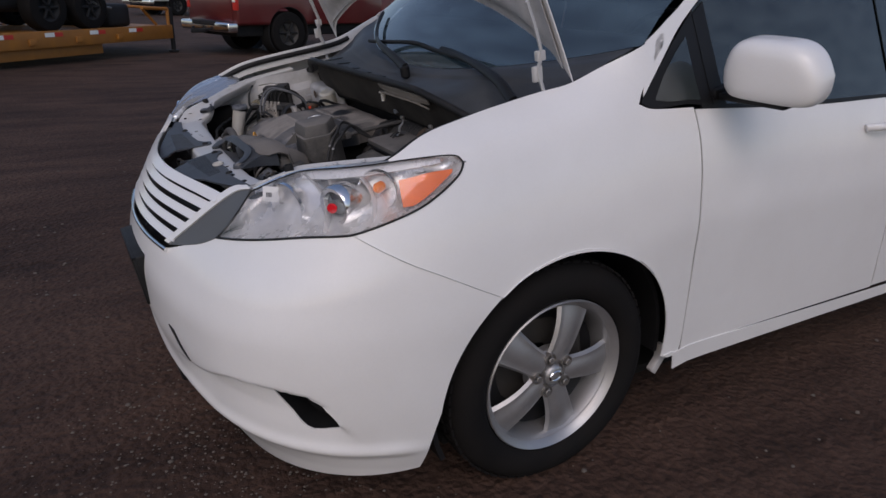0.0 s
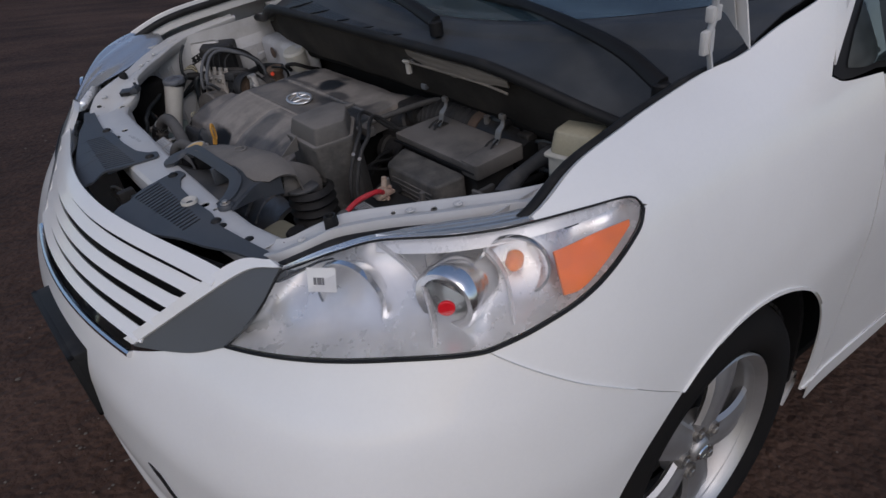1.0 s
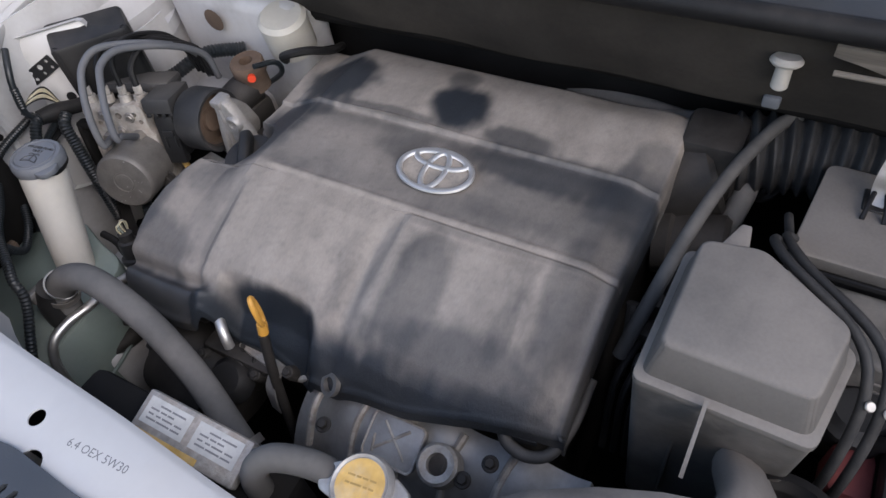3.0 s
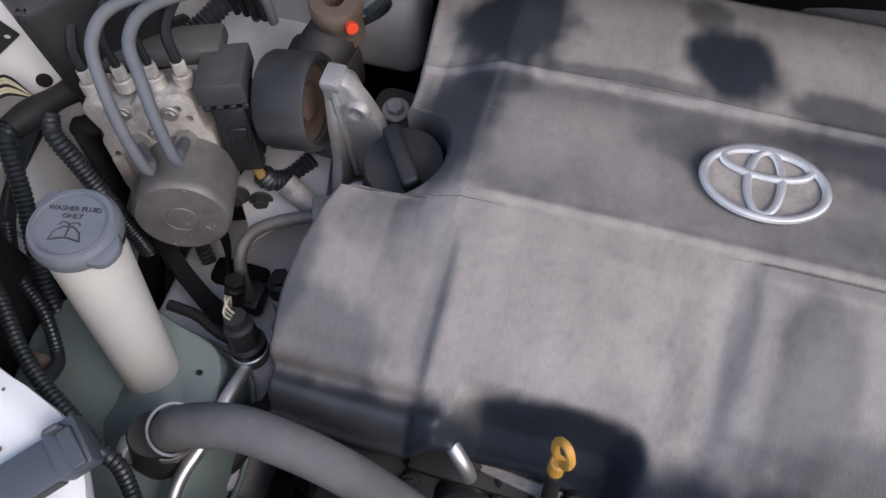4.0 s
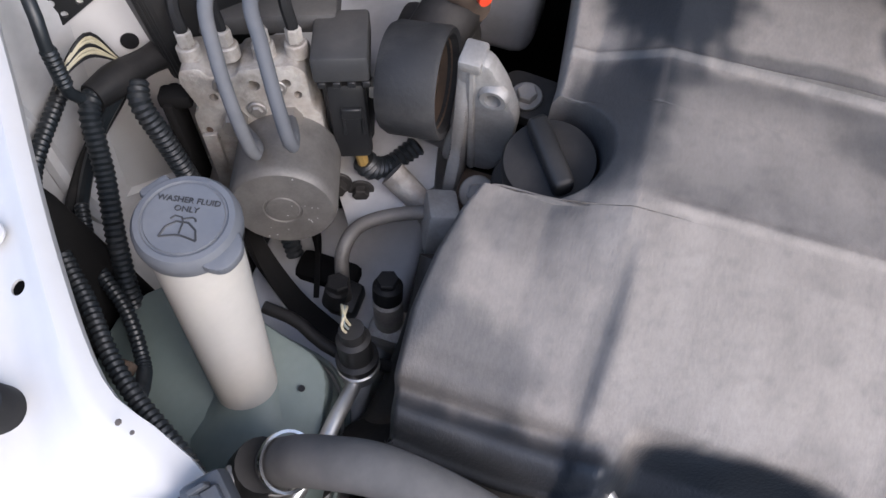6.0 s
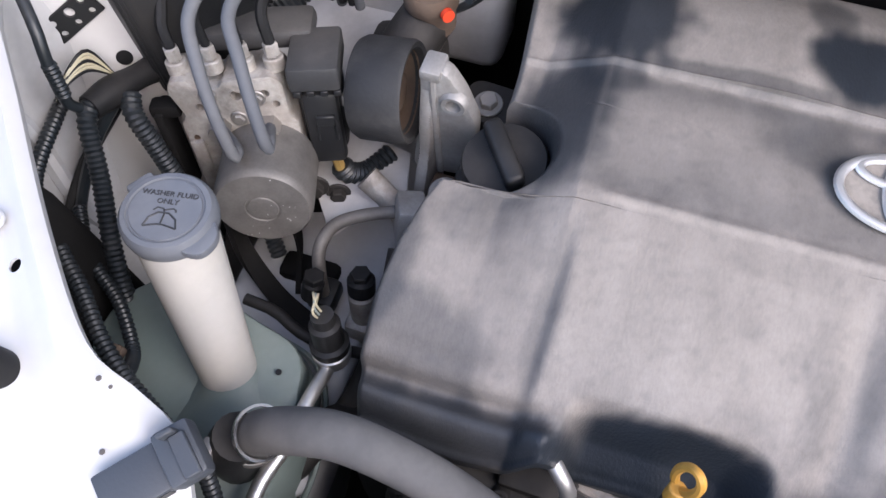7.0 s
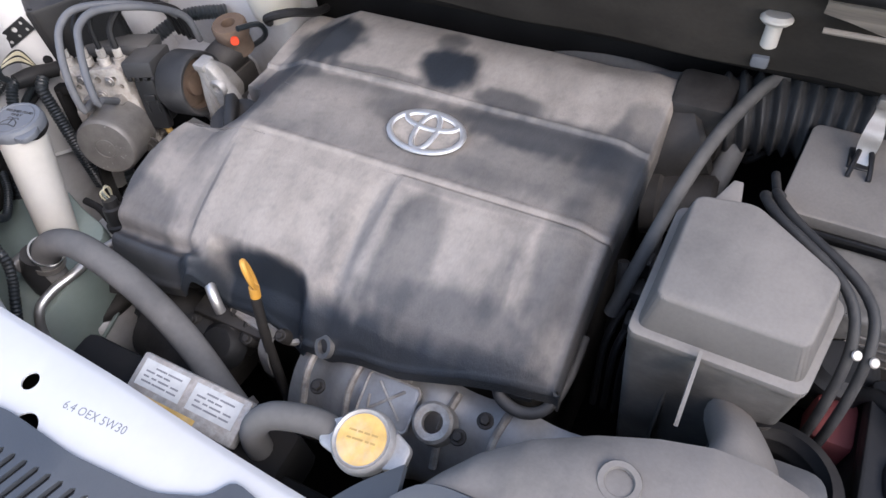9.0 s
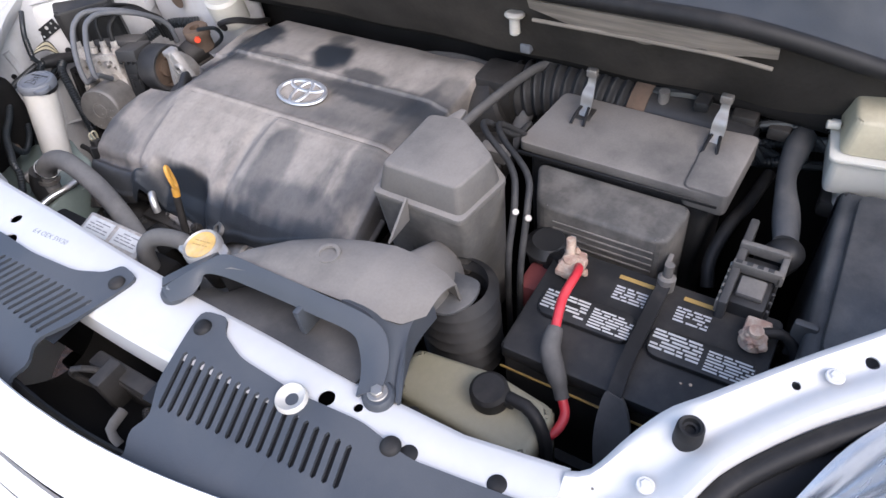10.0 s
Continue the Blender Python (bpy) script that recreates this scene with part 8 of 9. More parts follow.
# ---- intake duct and resonator ----
def intake():
    sn = thing("intake_duct", "dusty grey plastic air intake duct bolted to the support", "air duct", (-0.53, -0.10, 1.0))

    ys = [-0.014, 0.0, 0.02, 0.05, 0.09, 0.13, 0.165, 0.20, 0.228, 0.242]
    back = [-0.560, -0.540, -0.518, -0.495, -0.474, -0.458, -0.448, -0.444, -0.446, -0.450]
    front = [-0.575, -0.571, -0.567, -0.561, -0.555, -0.550, -0.547, -0.545, -0.535, -0.510]
    ztop = [1.046, 1.052, 1.058, 1.062, 1.063, 1.061, 1.058, 1.050, 1.040, 1.032]

    def top(u, v):
        y = 0.014 - 0.256 * u
        b, f, z = interp(-y, ys, back), interp(-y, ys, front), interp(-y, ys, ztop)
        x = b * (1 - v) + f * v
        return Vector((x, y, z - 0.016 * (1 - v) ** 3 + 0.003 * math.sin(v * math.pi) - 0.002 * v))
    body = part("duct_top", surf(lambda u, v: top(u, 1 - v), 96, 24, 0.004), plastic_dusty, sn)
    part("duct_boss", lathe([(0.009, 0.0), (0.010, 0.0018), (0.014, 0.0018), (0.015, 0.0)], top(0.5, 0.45), (0, 0, 1), 24), plastic_dusty, body)

    upper = [(-0.612, 0.058, 1.026), (-0.595, 0.038, 1.040), (-0.566, 0.014, 1.050), (-0.553, -0.010, 1.058), (-0.552, -0.070, 1.0610), (-0.551, -0.140, 1.059), (-0.550, -0.198, 1.054), (-0.557, -0.226, 1.046), (-0.580, -0.242, 1.034), (-0.606, -0.250, 1.027)]
    under = [(-0.620, 0.036, 1.024), (-0.602, 0.014, 1.032), (-0.580, 0.018, 1.040), (-0.572, -0.010, 1.0440), (-0.569, -0.070, 1.0450), (-0.568, -0.140, 1.0445), (-0.568, -0.190, 1.0425), (-0.579, -0.208, 1.036), (-0.598, -0.222, 1.029), (-0.620, -0.230, 1.023)]
    part("mouth_lip", between(upper, under, 60, 6, 0.002, 0.0045), plastic_panel, sn, "grey lip of the mouth")
    part("mouth_floor", surf(lambda u, v: Vector((-0.598 - 0.008 * u + v * (max(interp(-(0.034 - 0.250 * u), ys, back), -0.585) + 0.588 + 0.008 * u), 0.034 - 0.250 * u, 1.0195 - 0.022 * v - 0.004 * math.sin(math.pi * u))), 24, 10, 0.003), plastic_half, sn, "dusty floor of the mouth")
    # black sheet before the duct's back, for the shade deep in the mouth
    part("mouth_shade", surf(lambda u, v: Vector((interp(-(0.010 - 0.215 * u), ys, back) - 0.012, 0.010 - 0.215 * u, 0.990 + 0.045 * v)), 12, 4, 0.003), gasket_shade_black, sn)
    part("mouth_rib", box((-0.580, -0.128, 1.012), (-0.535, -0.120, 1.050), 0.0015), plastic_panel, sn, "upright rib in the mouth")

    def rear(u, v):
        p = top(u, 0.0)
        return Vector((p.x + 0.010 * v, p.y, p.z - 0.055 * v))
    part("duct_back", surf(rear, 48, 5, 0.003), plastic_dusty, sn)
    # cheeks from the dome down to the two bolts
    cheek_in = [(-0.547, -0.165, 1.0585), (-0.547, -0.198, 1.054), (-0.560, -0.224, 1.044), (-0.584, -0.241, 1.033), (-0.608, -0.253, 1.027)]
    cheek_out = [(-0.482, -0.230, 1.032), (-0.530, -0.236, 1.033), (-0.573, -0.252, 1.030), (-0.606, -0.268, 1.024)]
    part("cheek", between(cheek_in, cheek_out, 24, 10, -0.005), plastic_panel, sn, "grey flared cheek")
    part("cheek_skirt", between(cheek_out, [(x, y - 0.002, z - 0.045 + 0.04 * k / 3) for k, (x, y, z) in enumerate(cheek_out)], 24, 4, 0, 0.003), plastic_panel, sn)
    part("cheek", between([(-0.571, 0.014, 1.050), (-0.592, 0.040, 1.036), (-0.610, 0.060, 1.026)], [(-0.548, 0.022, 1.040), (-0.572, 0.050, 1.030), (-0.600, 0.072, 1.024)], 16, 6, 0.0), plastic_panel, sn)
    for q in ((-0.607, 0.046), (-0.609, -0.247)):
        leg = part("mount_ear", lathe([(0.0055, 0.008), (0.014, 0.008), (0.0165, 0.005), (0.017, -0.001), (0.0055, -0.001)], (q[0], q[1], 1.021), (0, 0, 1), 28, closed=True), plastic_panel, sn, "grey mounting ear")
        part("ear_bolt", hexbolt((q[0], q[1], 1.029), (0, 0, 1), 0.0068, 0.006), zinc, leg, "bolt")
    part("neck", tube([(-0.468, -0.190, 1.000), (-0.430, -0.195, 0.985), (-0.39, -0.185, 0.955)], lambda t: 0.040 - 0.004 * t, n=20, steps=14, flat=0.55), plastic_dusty, sn, "neck of the duct")
    part("neck_flange", prism(rounded([(-0.478, -0.192), (-0.41, -0.186), (-0.408, -0.250), (-0.44, -0.256), (-0.470, -0.240)], 0.014, 4)[::-1], 0.975, 0.981, 0.002), plastic_fuse, sn, "flange of the neck")
    part("fin", prism([(-0.432, 0), (-0.388, 0), (-0.384, 0.034)], -0.0015, 0.0015, 0, m=Matrix.Translation((0, -0.138, 1.018)) @ pose(0, 0, 0, 90, 0, 0)), plastic_dusty, sn)
    part("bellows", lathe([(0.046 + 0.006 * math.cos(k * math.pi), 0.0105 * k) for k in range(14)], (-0.420, -0.218, 0.836), (0, 0, 1), 40), rubber_black, sn, "black corrugated bellows under the neck")
    # tall resonator box
    rb = thing("intake_resonator", "tall dusty black resonator box of the air intake", "air box", (-0.31, -0.155, 0.80))
    base = [(-0.368, -0.094), (-0.368, -0.205), (-0.285, -0.210), (-0.225, -0.150), (-0.235, -0.095)]
    rim_ = [(-0.380, -0.082), (-0.383, -0.213), (-0.300, -0.228), (-0.240, -0.146), (-0.248, -0.086)]
    lid0 = [(-0.376, -0.087), (-0.378, -0.209), (-0.301, -0.222), (-0.245, -0.145), (-0.252, -0.091)]
    lid1 = [(-0.367, -0.095), (-0.369, -0.202), (-0.302, -0.214), (-0.252, -0.144), (-0.259, -0.098)]
    R = lambda p: rounded(p, 0.009, 4)[::-1]
    lower = part("box_body", prism(R(base), 0.79, 1.034, 0.0, top=R(rim_)), plastic_body, rb, "mottled grey lower body")
    part("rim", prism(R([(x - 0.003 if x < -0.3 else x + 0.003, y) for x, y in rim_]), 1.033, 1.042, 0.002), plastic_dusty, rb, "rim of the box")
    for y in (-0.125, -0.185):
        part("body_rib", box((-0.3765, y - 0.002, 0.84), (-0.366, y + 0.002, 1.028), 0.001, 1), plastic_body, lower)
    part("lid", prism(R(lid0), 1.039, 1.077, 0.003, top=R(lid1)), plastic_dusty, rb, "smooth lid")
    part("lid_tab", prism([(-0.262, -0.118), (-0.248, -0.112), (-0.222, -0.122), (-0.222, -0.130), (-0.254, -0.134)][::-1], 1.060, 1.066, 0.0015), plastic_dusty, rb, "pointed tab behind the lid")
    bell = part("corrugated_base", lathe([(0.075 + 0.006 * (k % 2), 0.018 * k) for k in range(9)], (-0.36, -0.20, 0.66), (0, 0, 1), 36), rubber_black, rb, "black corrugated base")
    part("base_clip", box((-0.383, -0.20, 0.95), (-0.370, -0.17, 0.965), 0.003), plastic_dusty, lower)
    part("tab", box((-0.236, -0.19, 1.0), (-0.216, -0.15, 1.02), 0.003), plastic_dusty, rb)
    # air cleaner with two steel clips
    ac = thing("air_cleaner", "dusty black air cleaner box with two steel clips", "air box", (-0.10, -0.31, 0.80))
    top_o = [(-0.156, -0.168), (-0.160, -0.452), (-0.030, -0.458), (-0.022, -0.182)]
    part("lid", prism(rounded(top_o, 0.012)[::-1], 0.962, 0.977, 0.002), plastic_dusty, ac, "flat dusty lid")
    part("lid_end", prism(rounded([(-0.158, -0.405), (-0.160, -0.462), (-0.026, -0.468), (-0.030, -0.405)], 0.01)[::-1], 0.946, 0.981, 0.003), plastic_dusty, ac)
    part("body", prism(rounded([(-0.145, -0.18), (-0.150, -0.44), (-0.035, -0.445), (-0.03, -0.19)], 0.012)[::-1], 0.70, 0.963, 0.003), plastic_black, ac, "black lower body")
    fr = part("front_box", prism(rounded([(-0.236, -0.235), (-0.238, -0.415), (-0.158, -0.425), (-0.155, -0.20)], 0.018)[::-1], 0.76, 0.950, 0.007, seg=3), plastic_body, ac, "front half of the box")
    for k in range(4):
        part("rib", box((-0.2395, -0.40 + 0.0, 0.925 - 0.012 * k), (-0.2365, -0.26, 0.9285 - 0.012 * k), 0.0008, 1), plastic_dusty, fr)
    part("front_rib", box((-0.245, -0.425, 0.82), (-0.225, -0.418, 0.925), 0.002), plastic_dusty, fr)
    for x, y in ((-0.058, -0.231), (-0.052, -0.416)):
        a = Vector((x, y, 0.976))
        pts = [a + Vector((-0.014, 0, 0.002)), a + Vector((-0.004, 0, 0.014)), a + Vector((0.002, 0, 0.030)), a + Vector((0.014, 0, 0.040)), a + Vector((0.018, 0, 0.056))]
        cl = part("clip", ribbon(pts, lambda u: 0.012 + 0.007 * math.sin(math.pi * min(1.0, u * 1.3)), (0.15, 1, 0), 0.0022, 24), zinc, ac, "bright steel spring clip")
        part("clip_fold", box(a + Vector((0.012, -0.008, 0.052)), a + Vector((0.022, 0.008, 0.064)), 0.002), zinc, cl)
        for d in (-0.008, 0.008):
            part("clip_leg", tube([a + Vector((-0.034, d * 1.2, 0.002)), a + Vector((-0.022, d, 0.010)), a + Vector((-0.006, d * 0.7, 0.014))], 0.0024, n=6), gasket_shade_black, cl, "dark wire leg")
        part("clip_seat", box(a + Vector((-0.020, -0.012, -0.001)), a + Vector((0.010, 0.012, 0.003)), 0.001, 1), plastic_black, cl)
    part("lid_seam", box((-0.1600, -0.452, 0.956), (-0.1560, -0.168, 0.962), 0.001, 1), gasket_shade_black, ac)
    bl = thing("intake_bellows", "black ribbed rubber intake hose behind the air cleaner", "hose", (0.01, -0.15, 0.85))
    part("bellows", tube([(0.018, -0.285, 0.945), (0.020, -0.22, 0.948), (0.018, -0.15, 0.945), (0.004, -0.08, 0.935)], lambda f: 0.045 + 0.0042 * math.sin(f * 2 * math.pi * 12), n=24, steps=120), rubber_bush, bl, "ribbed bellows")
    part("outlet", tube([(0.005, -0.455, 0.935), (0.015, -0.37, 0.942), (0.018, -0.28, 0.945)], lambda f: 0.038 + 0.01 * f, n=22), plastic_black, bl, "black outlet pipe")
    part("sensor", join(box((0.02, -0.36, 0.995), (0.05, -0.32, 1.01), 0.004), cyl((0.0, -0.325, 0.98), (0.0, -0.325, 1.0), 0.008, n=14)), motor_grey, bl, "grey sensor plug")
    part("clamp_band", tube([(0.018, -0.305, 0.945), (0.019, -0.278, 0.946)], 0.0495, n=28, steps=4), rust, bl, "brown clamp band")
    part("sensor_plug", box((-0.01, -0.39, 0.985), (0.025, -0.37, 1.0), 0.003), plastic_black, bl)
    part("throttle_body", join(cyl((-0.02, -0.075, 0.93), (-0.05, 0.0, 0.90), 0.055, n=28, bev=0.006), box((-0.05, -0.10, 0.90), (0.02, -0.03, 0.985), 0.012)), dark_metal, bl, "dark throttle body")
    part("plug", box((-0.012, -0.118, 1.02), (0.006, -0.100, 1.035), 0.003), cap_blue, bl, "pale blue plug")
    # small hoses between cover and boxes
    vh = thing("vacuum_hoses", "thin dusty rubber hoses beside the engine cover", "hose", (-0.2, -0.1, 0.9))
    part("hose", tube([(-0.285, -0.052, 0.90), (-0.25, -0.065, 0.955), (-0.17, -0.078, 0.98), (-0.08, -0.095, 0.985), (0.0, -0.122, 0.99), (0.03, -0.14, 0.985)], 0.0075, n=12, steps=40), rubber, vh, "grey vacuum hose")
    part("hose", tube([(-0.10, -0.16, 0.965), (-0.16, -0.165, 0.99), (-0.205, -0.150, 1.040), (-0.235, -0.165, 1.050), (-0.275, -0.222, 1.040), (-0.308, -0.242, 1.015), (-0.338, -0.245, 0.94), (-0.345, -0.245, 0.80)], 0.0044, n=10, steps=50), rubber_bush, vh, "thin black hose")
    part("hose", tube([(-0.12, -0.175, 0.955), (-0.185, -0.160, 1.025), (-0.222, -0.182, 1.035), (-0.268, -0.240, 1.030), (-0.304, -0.257, 1.008), (-0.335, -0.260, 0.92), (-0.34, -0.258, 0.78)], 0.0044, n=10, steps=50), rubber_bush, vh, "thin black hose")
    for p in ((-0.312, -0.243, 1.010), (-0.308, -0.258, 1.002)):
        part("hose_clip", cyl(Vector(p) - Vector((0.004, 0.004, 0)), Vector(p) + Vector((-0.005, -0.005, 0.002)), 0.0046, n=12, bev=0.001), zinc, vh, "bright hose clip")
    part("solenoid", join(cyl((-0.26, -0.265, 0.87), (-0.26, -0.265, 0.915), 0.028, n=28, bev=0.006), lathe([(0.028, 0), (0.033, 0.004), (0.033, 0.010), (0.028, 0.014)], (-0.26, -0.265, 0.895), (0, 0, 1), 28)), plastic_black, vh, "black round solenoid")
    part("side_pipe", tube([(-0.26, -0.05, 0.82), (-0.27, -0.055, 0.90), (-0.25, -0.05, 0.945)], 0.006, n=8), dark_metal, vh)
    for k in range(5):
        y = -0.06 - 0.012 * k
        part("loose_wire", tube([(-0.20 - 0.02 * k, y, 0.85), (-0.24 - 0.012 * k, y - 0.01, 0.905 - 0.006 * k), (-0.30 - 0.008 * k, y + 0.004, 0.88), (-0.34, y, 0.80)], 0.004, n=8, steps=20), rubber_black, vh)
    for k in range(3):
        part("plug", box((-0.235 - 0.03 * k, -0.075 - 0.006 * k, 0.90 - 0.012 * k), (-0.215 - 0.03 * k, -0.055 - 0.006 * k, 0.93 - 0.012 * k), 0.004), plastic_black, vh, "black plug")


intake()


def hoses_behind_cover():
    """Dusty hoses and plugs between the cover, the intake and the bulkhead."""
    hb = thing("heater_hoses", "dusty grey rubber hoses behind the engine cover", "hose", (0.05, -0.1, 0.85))
    part("hose", tube([(0.075, 0.10, 0.90), (0.060, 0.02, 0.915), (0.045, -0.06, 0.935), (0.00, -0.11, 0.930), (-0.06, -0.105, 0.88), (-0.10, -0.085, 0.80)], 0.0135, n=12), hose_grey, hb, "grey rubber hose")
    part("hose", tube([(0.085, 0.20, 0.915), (0.070, 0.06, 0.925), (0.060, -0.06, 0.915), (0.045, -0.16, 0.90), (0.02, -0.24, 0.87)], 0.0105, n=12), hose_grey, hb, "grey rubber hose")
    part("hose_band", ring_band((0.045, -0.06, 0.935), (-0.6, -0.75, 0.0), 0.0148, 0.009), zinc, hb, "hose band")
    part("bellows", loom([(0.02, -0.075, 0.945), (0.012, -0.105, 0.925), (0.00, -0.14, 0.89)], 0.020, 0.008, 16), rubber_black, hb, "ribbed black bellows")
    part("plug_body", box((-0.014, -0.010, -0.014), (0.014, 0.010, 0.016), 0.003, m=pose(0.035, -0.135, 0.952, 12, 8, 30)), plastic_black, hb)
    part("plug", cyl((0.036, -0.137, 0.962), (0.040, -0.140, 0.982), 0.0095, n=18, bev=0.002), hose_pale, hb, "pale blue-grey plug")
    for k in range(4):
        y = -0.070 - 0.014 * k
        part("wire", tube([(-0.02 - 0.03 * k, y, 0.90), (-0.07 - 0.03 * k, y - 0.008, 0.905 - 0.012 * k), (-0.13 - 0.03 * k, y + 0.004, 0.885), (-0.19 - 0.02 * k, y - 0.004, 0.84)], 0.0042, n=8, steps=20), rubber_black, hb, "black wire")
    part("throttle_body", lathe([(0, 0.03), (0.030, 0.03), (0.036, 0.024), (0.036, -0.03), (0.042, -0.034), (0.042, -0.05), (0, -0.05)], (-0.09, -0.085, 0.875), (0.1, -1, 0.12), 32), dark_metal, hb, "dark throttle body")


hoses_behind_cover()


# ---- battery ----
def battery():
    bt = thing("battery", "black car battery with white print and corroded terminals", "battery", (-0.36, -0.43, 0.72))
    x0, x1, y0, y1, z = -0.445, -0.272, -0.566, -0.290, 0.922
    part("case", prism(rounded([(x0, y1), (x1, y1), (x1, y0), (x0, y0)], 0.008)[::-1], 0.72, z - 0.022, 0.002), plastic_black, bt, "black case")
    lid = part("lid", prism(rounded([(x0 - 0.002, y1 + 0.002), (x1 + 0.002, y1 + 0.002), (x1 + 0.002, y0 - 0.002), (x0 - 0.002, y0 - 0.002)], 0.008)[::-1], z - 0.0225, z, 0.003), plastic_black, bt, "black lid")
    part("lid_line", box((x0 - 0.004, y0 - 0.003, z - 0.043), (x0 - 0.001, y1 + 0.003, z - 0.040), 0.001, 1), label_gold, bt, "scuffed edge")
    for yc, seed in ((-0.362, 31), (-0.498, 41)):
        pts = rounded([(-0.386, yc + 0.057), (-0.344, yc + 0.060), (-0.342, yc - 0.058), (-0.384, yc - 0.060)], 0.016, 5)[::-1]
        cov = part("vent_cover", prism(pts, z - 0.001, z + 0.008, 0.0025), plastic_black, lid, "raised vent cover")
        m = plane_at((-0.364, yc, z + 0.0081), (0, 0, 1), (1, 0, 0))
        part("cover_print", bars(m @ pose(-0.027, 0.002, 0), 0.056, 0.030, 6, 0.55, seed, 0.0003, 0.1), label_white, cov, "unreadable white print")
        part("cover_print", bars(m @ pose(0.032, -0.002, 0), 0.050, 0.030, 7, 0.5, seed + 1, 0.0003, 0.1), label_white, cov, "unreadable white print")
        m2 = plane_at((-0.312, yc - 0.036 + (0.06 if yc < -0.4 else 0), z + 0.0004), (0, 0, 1), (1, 0, 0))
        part("lid_print", bars(m2, 0.040, 0.024, 5, 0.5, seed + 2, 0.0003), ink_grey, lid, "unreadable grey print")
        part("gold_strip", box((-0.290, yc - 0.058 + (0.055 if yc < -0.4 else 0), z + 0.0004), (-0.284, yc - 0.014 + (0.055 if yc < -0.4 else 0), z + 0.0010), 0), label_gold, lid, "worn gold strip")
    part("lid_groove", box((-0.44, -0.432, z - 0.001), (-0.29, -0.426, z + 0.001), 0.0006, 1), gasket_shade_black, lid)
    rnd = random.Random(3)

    def terminal(name, p, seed, label):
        r = random.Random(seed)
        post = lathe([(0, 0.022), (0.008, 0.022), (0.009, 0.016), (0.013, 0.013), (0.0145, 0.004), (0.016, 0.0)], p, (0, 0, 1), 20)
        t = part(name, join(post, box(Vector(p) + Vector((-0.010, -0.014, 0.004)), Vector(p) + Vector((0.026, 0.014, 0.013)), 0.003)), corroded, bt, label)
        for k in range(7):
            a = r.uniform(0, 6.28)
            q = Vector(p) + Vector((math.cos(a) * r.uniform(0.006, 0.022), math.sin(a) * r.uniform(0.006, 0.022), r.uniform(0.002, 0.016)))
            s = r.uniform(0.003, 0.007)
            ico = bmesh.new()
            bmesh.ops.create_icosphere(ico, subdivisions=2, radius=s)
            for v in ico.verts:
                v.co *= 1 + 0.4 * noise.noise(v.co * 180 + Vector((seed, k, 0)))
            bmesh.ops.translate(ico, verts=ico.verts, vec=q)
            part("corrosion_lump", ico, corroded, t)
    terminal("positive_terminal", (-0.306, -0.316, z + 0.003), 5, "corroded positive terminal")
    terminal("negative_terminal", (-0.316, -0.543, z + 0.003), 8, "corroded negative terminal")
    part("terminal_bolt", hexbolt((-0.284, -0.309, z + 0.016), (0, 0, 1), 0.006, 0.022), zinc, bt, "clamp bolt")
    part("terminal_lug", join(box((-0.328, -0.336, z + 0.010), (-0.292, -0.304, z + 0.022), 0.004), cyl((-0.296, -0.312, z + 0.02), (-0.290, -0.310, z + 0.044), 0.006, n=10, bev=0.001)), corroded, bt, "corroded clamp")
    # hold-down strap and cables
    st = thing("battery_strap", "black battery hold-down strap with a hook", "strap", (-0.36, -0.43, 0.93))
    part("strap", ribbon([(-0.285, -0.432, z + 0.018), (-0.31, -0.431, z + 0.012), (-0.40, -0.430, z + 0.011), (-0.442, -0.432, z + 0.006), (-0.458, -0.436, z - 0.012)], 0.016, (0, 1, 0), 0.005), rubber_black, st)
    part("strap_end", ribbon([(-0.448, -0.434, z + 0.004), (-0.462, -0.440, z - 0.016), (-0.482, -0.446, z - 0.042), (-0.502, -0.452, z - 0.070), (-0.515, -0.455, z - 0.10)], lambda u: 0.018 + 0.026 * math.sin(math.pi * min(1.0, u * 1.1)) ** 0.6, (0.15, 1, 0.1), 0.006), rubber, st, "broad rubber end of the strap")
    part("strap_knob", join(cyl((-0.288, -0.432, z + 0.005), (-0.284, -0.432, z + 0.028), 0.011, n=16, bev=0.003), cyl((-0.284, -0.432, z + 0.028), (-0.282, -0.432, z + 0.045), 0.006, n=12)), plastic_dusty, st, "grey knob")
    cb = thing("red_cable", "red battery cable with a grey sleeve", "cable", (-0.45, -0.33, 0.80))
    wire = [(-0.312, -0.330, 0.944), (-0.330, -0.336, 0.956), (-0.374, -0.337, 0.958), (-0.412, -0.345, 0.951), (-0.437, -0.350, 0.941), (-0.459, -0.369, 0.926), (-0.472, -0.381, 0.911), (-0.486, -0.390, 0.900), (-0.509, -0.385, 0.894), (-0.536, -0.356, 0.889), (-0.565, -0.31, 0.88)]
    part("wire", tube(wire, 0.0058, n=10, steps=80), red_wire, cb, "red wire")
    part("sleeve", tube(wire[3:7], lambda f: 0.0085 + 0.004 * math.sin(math.pi * min(1, f * 1.2)) ** 0.5, n=14, steps=24), rubber, cb, "grey crimp sleeve")
    ng = thing("battery_leads", "black battery leads running down beside the case", "cable", (-0.3, -0.3, 0.7))
    part("lead", tube([(-0.315, -0.535, z + 0.012), (-0.30, -0.575, z + 0.01), (-0.32, -0.60, z - 0.04), (-0.36, -0.61, z - 0.14)], 0.0065, n=10), rubber_black, ng)
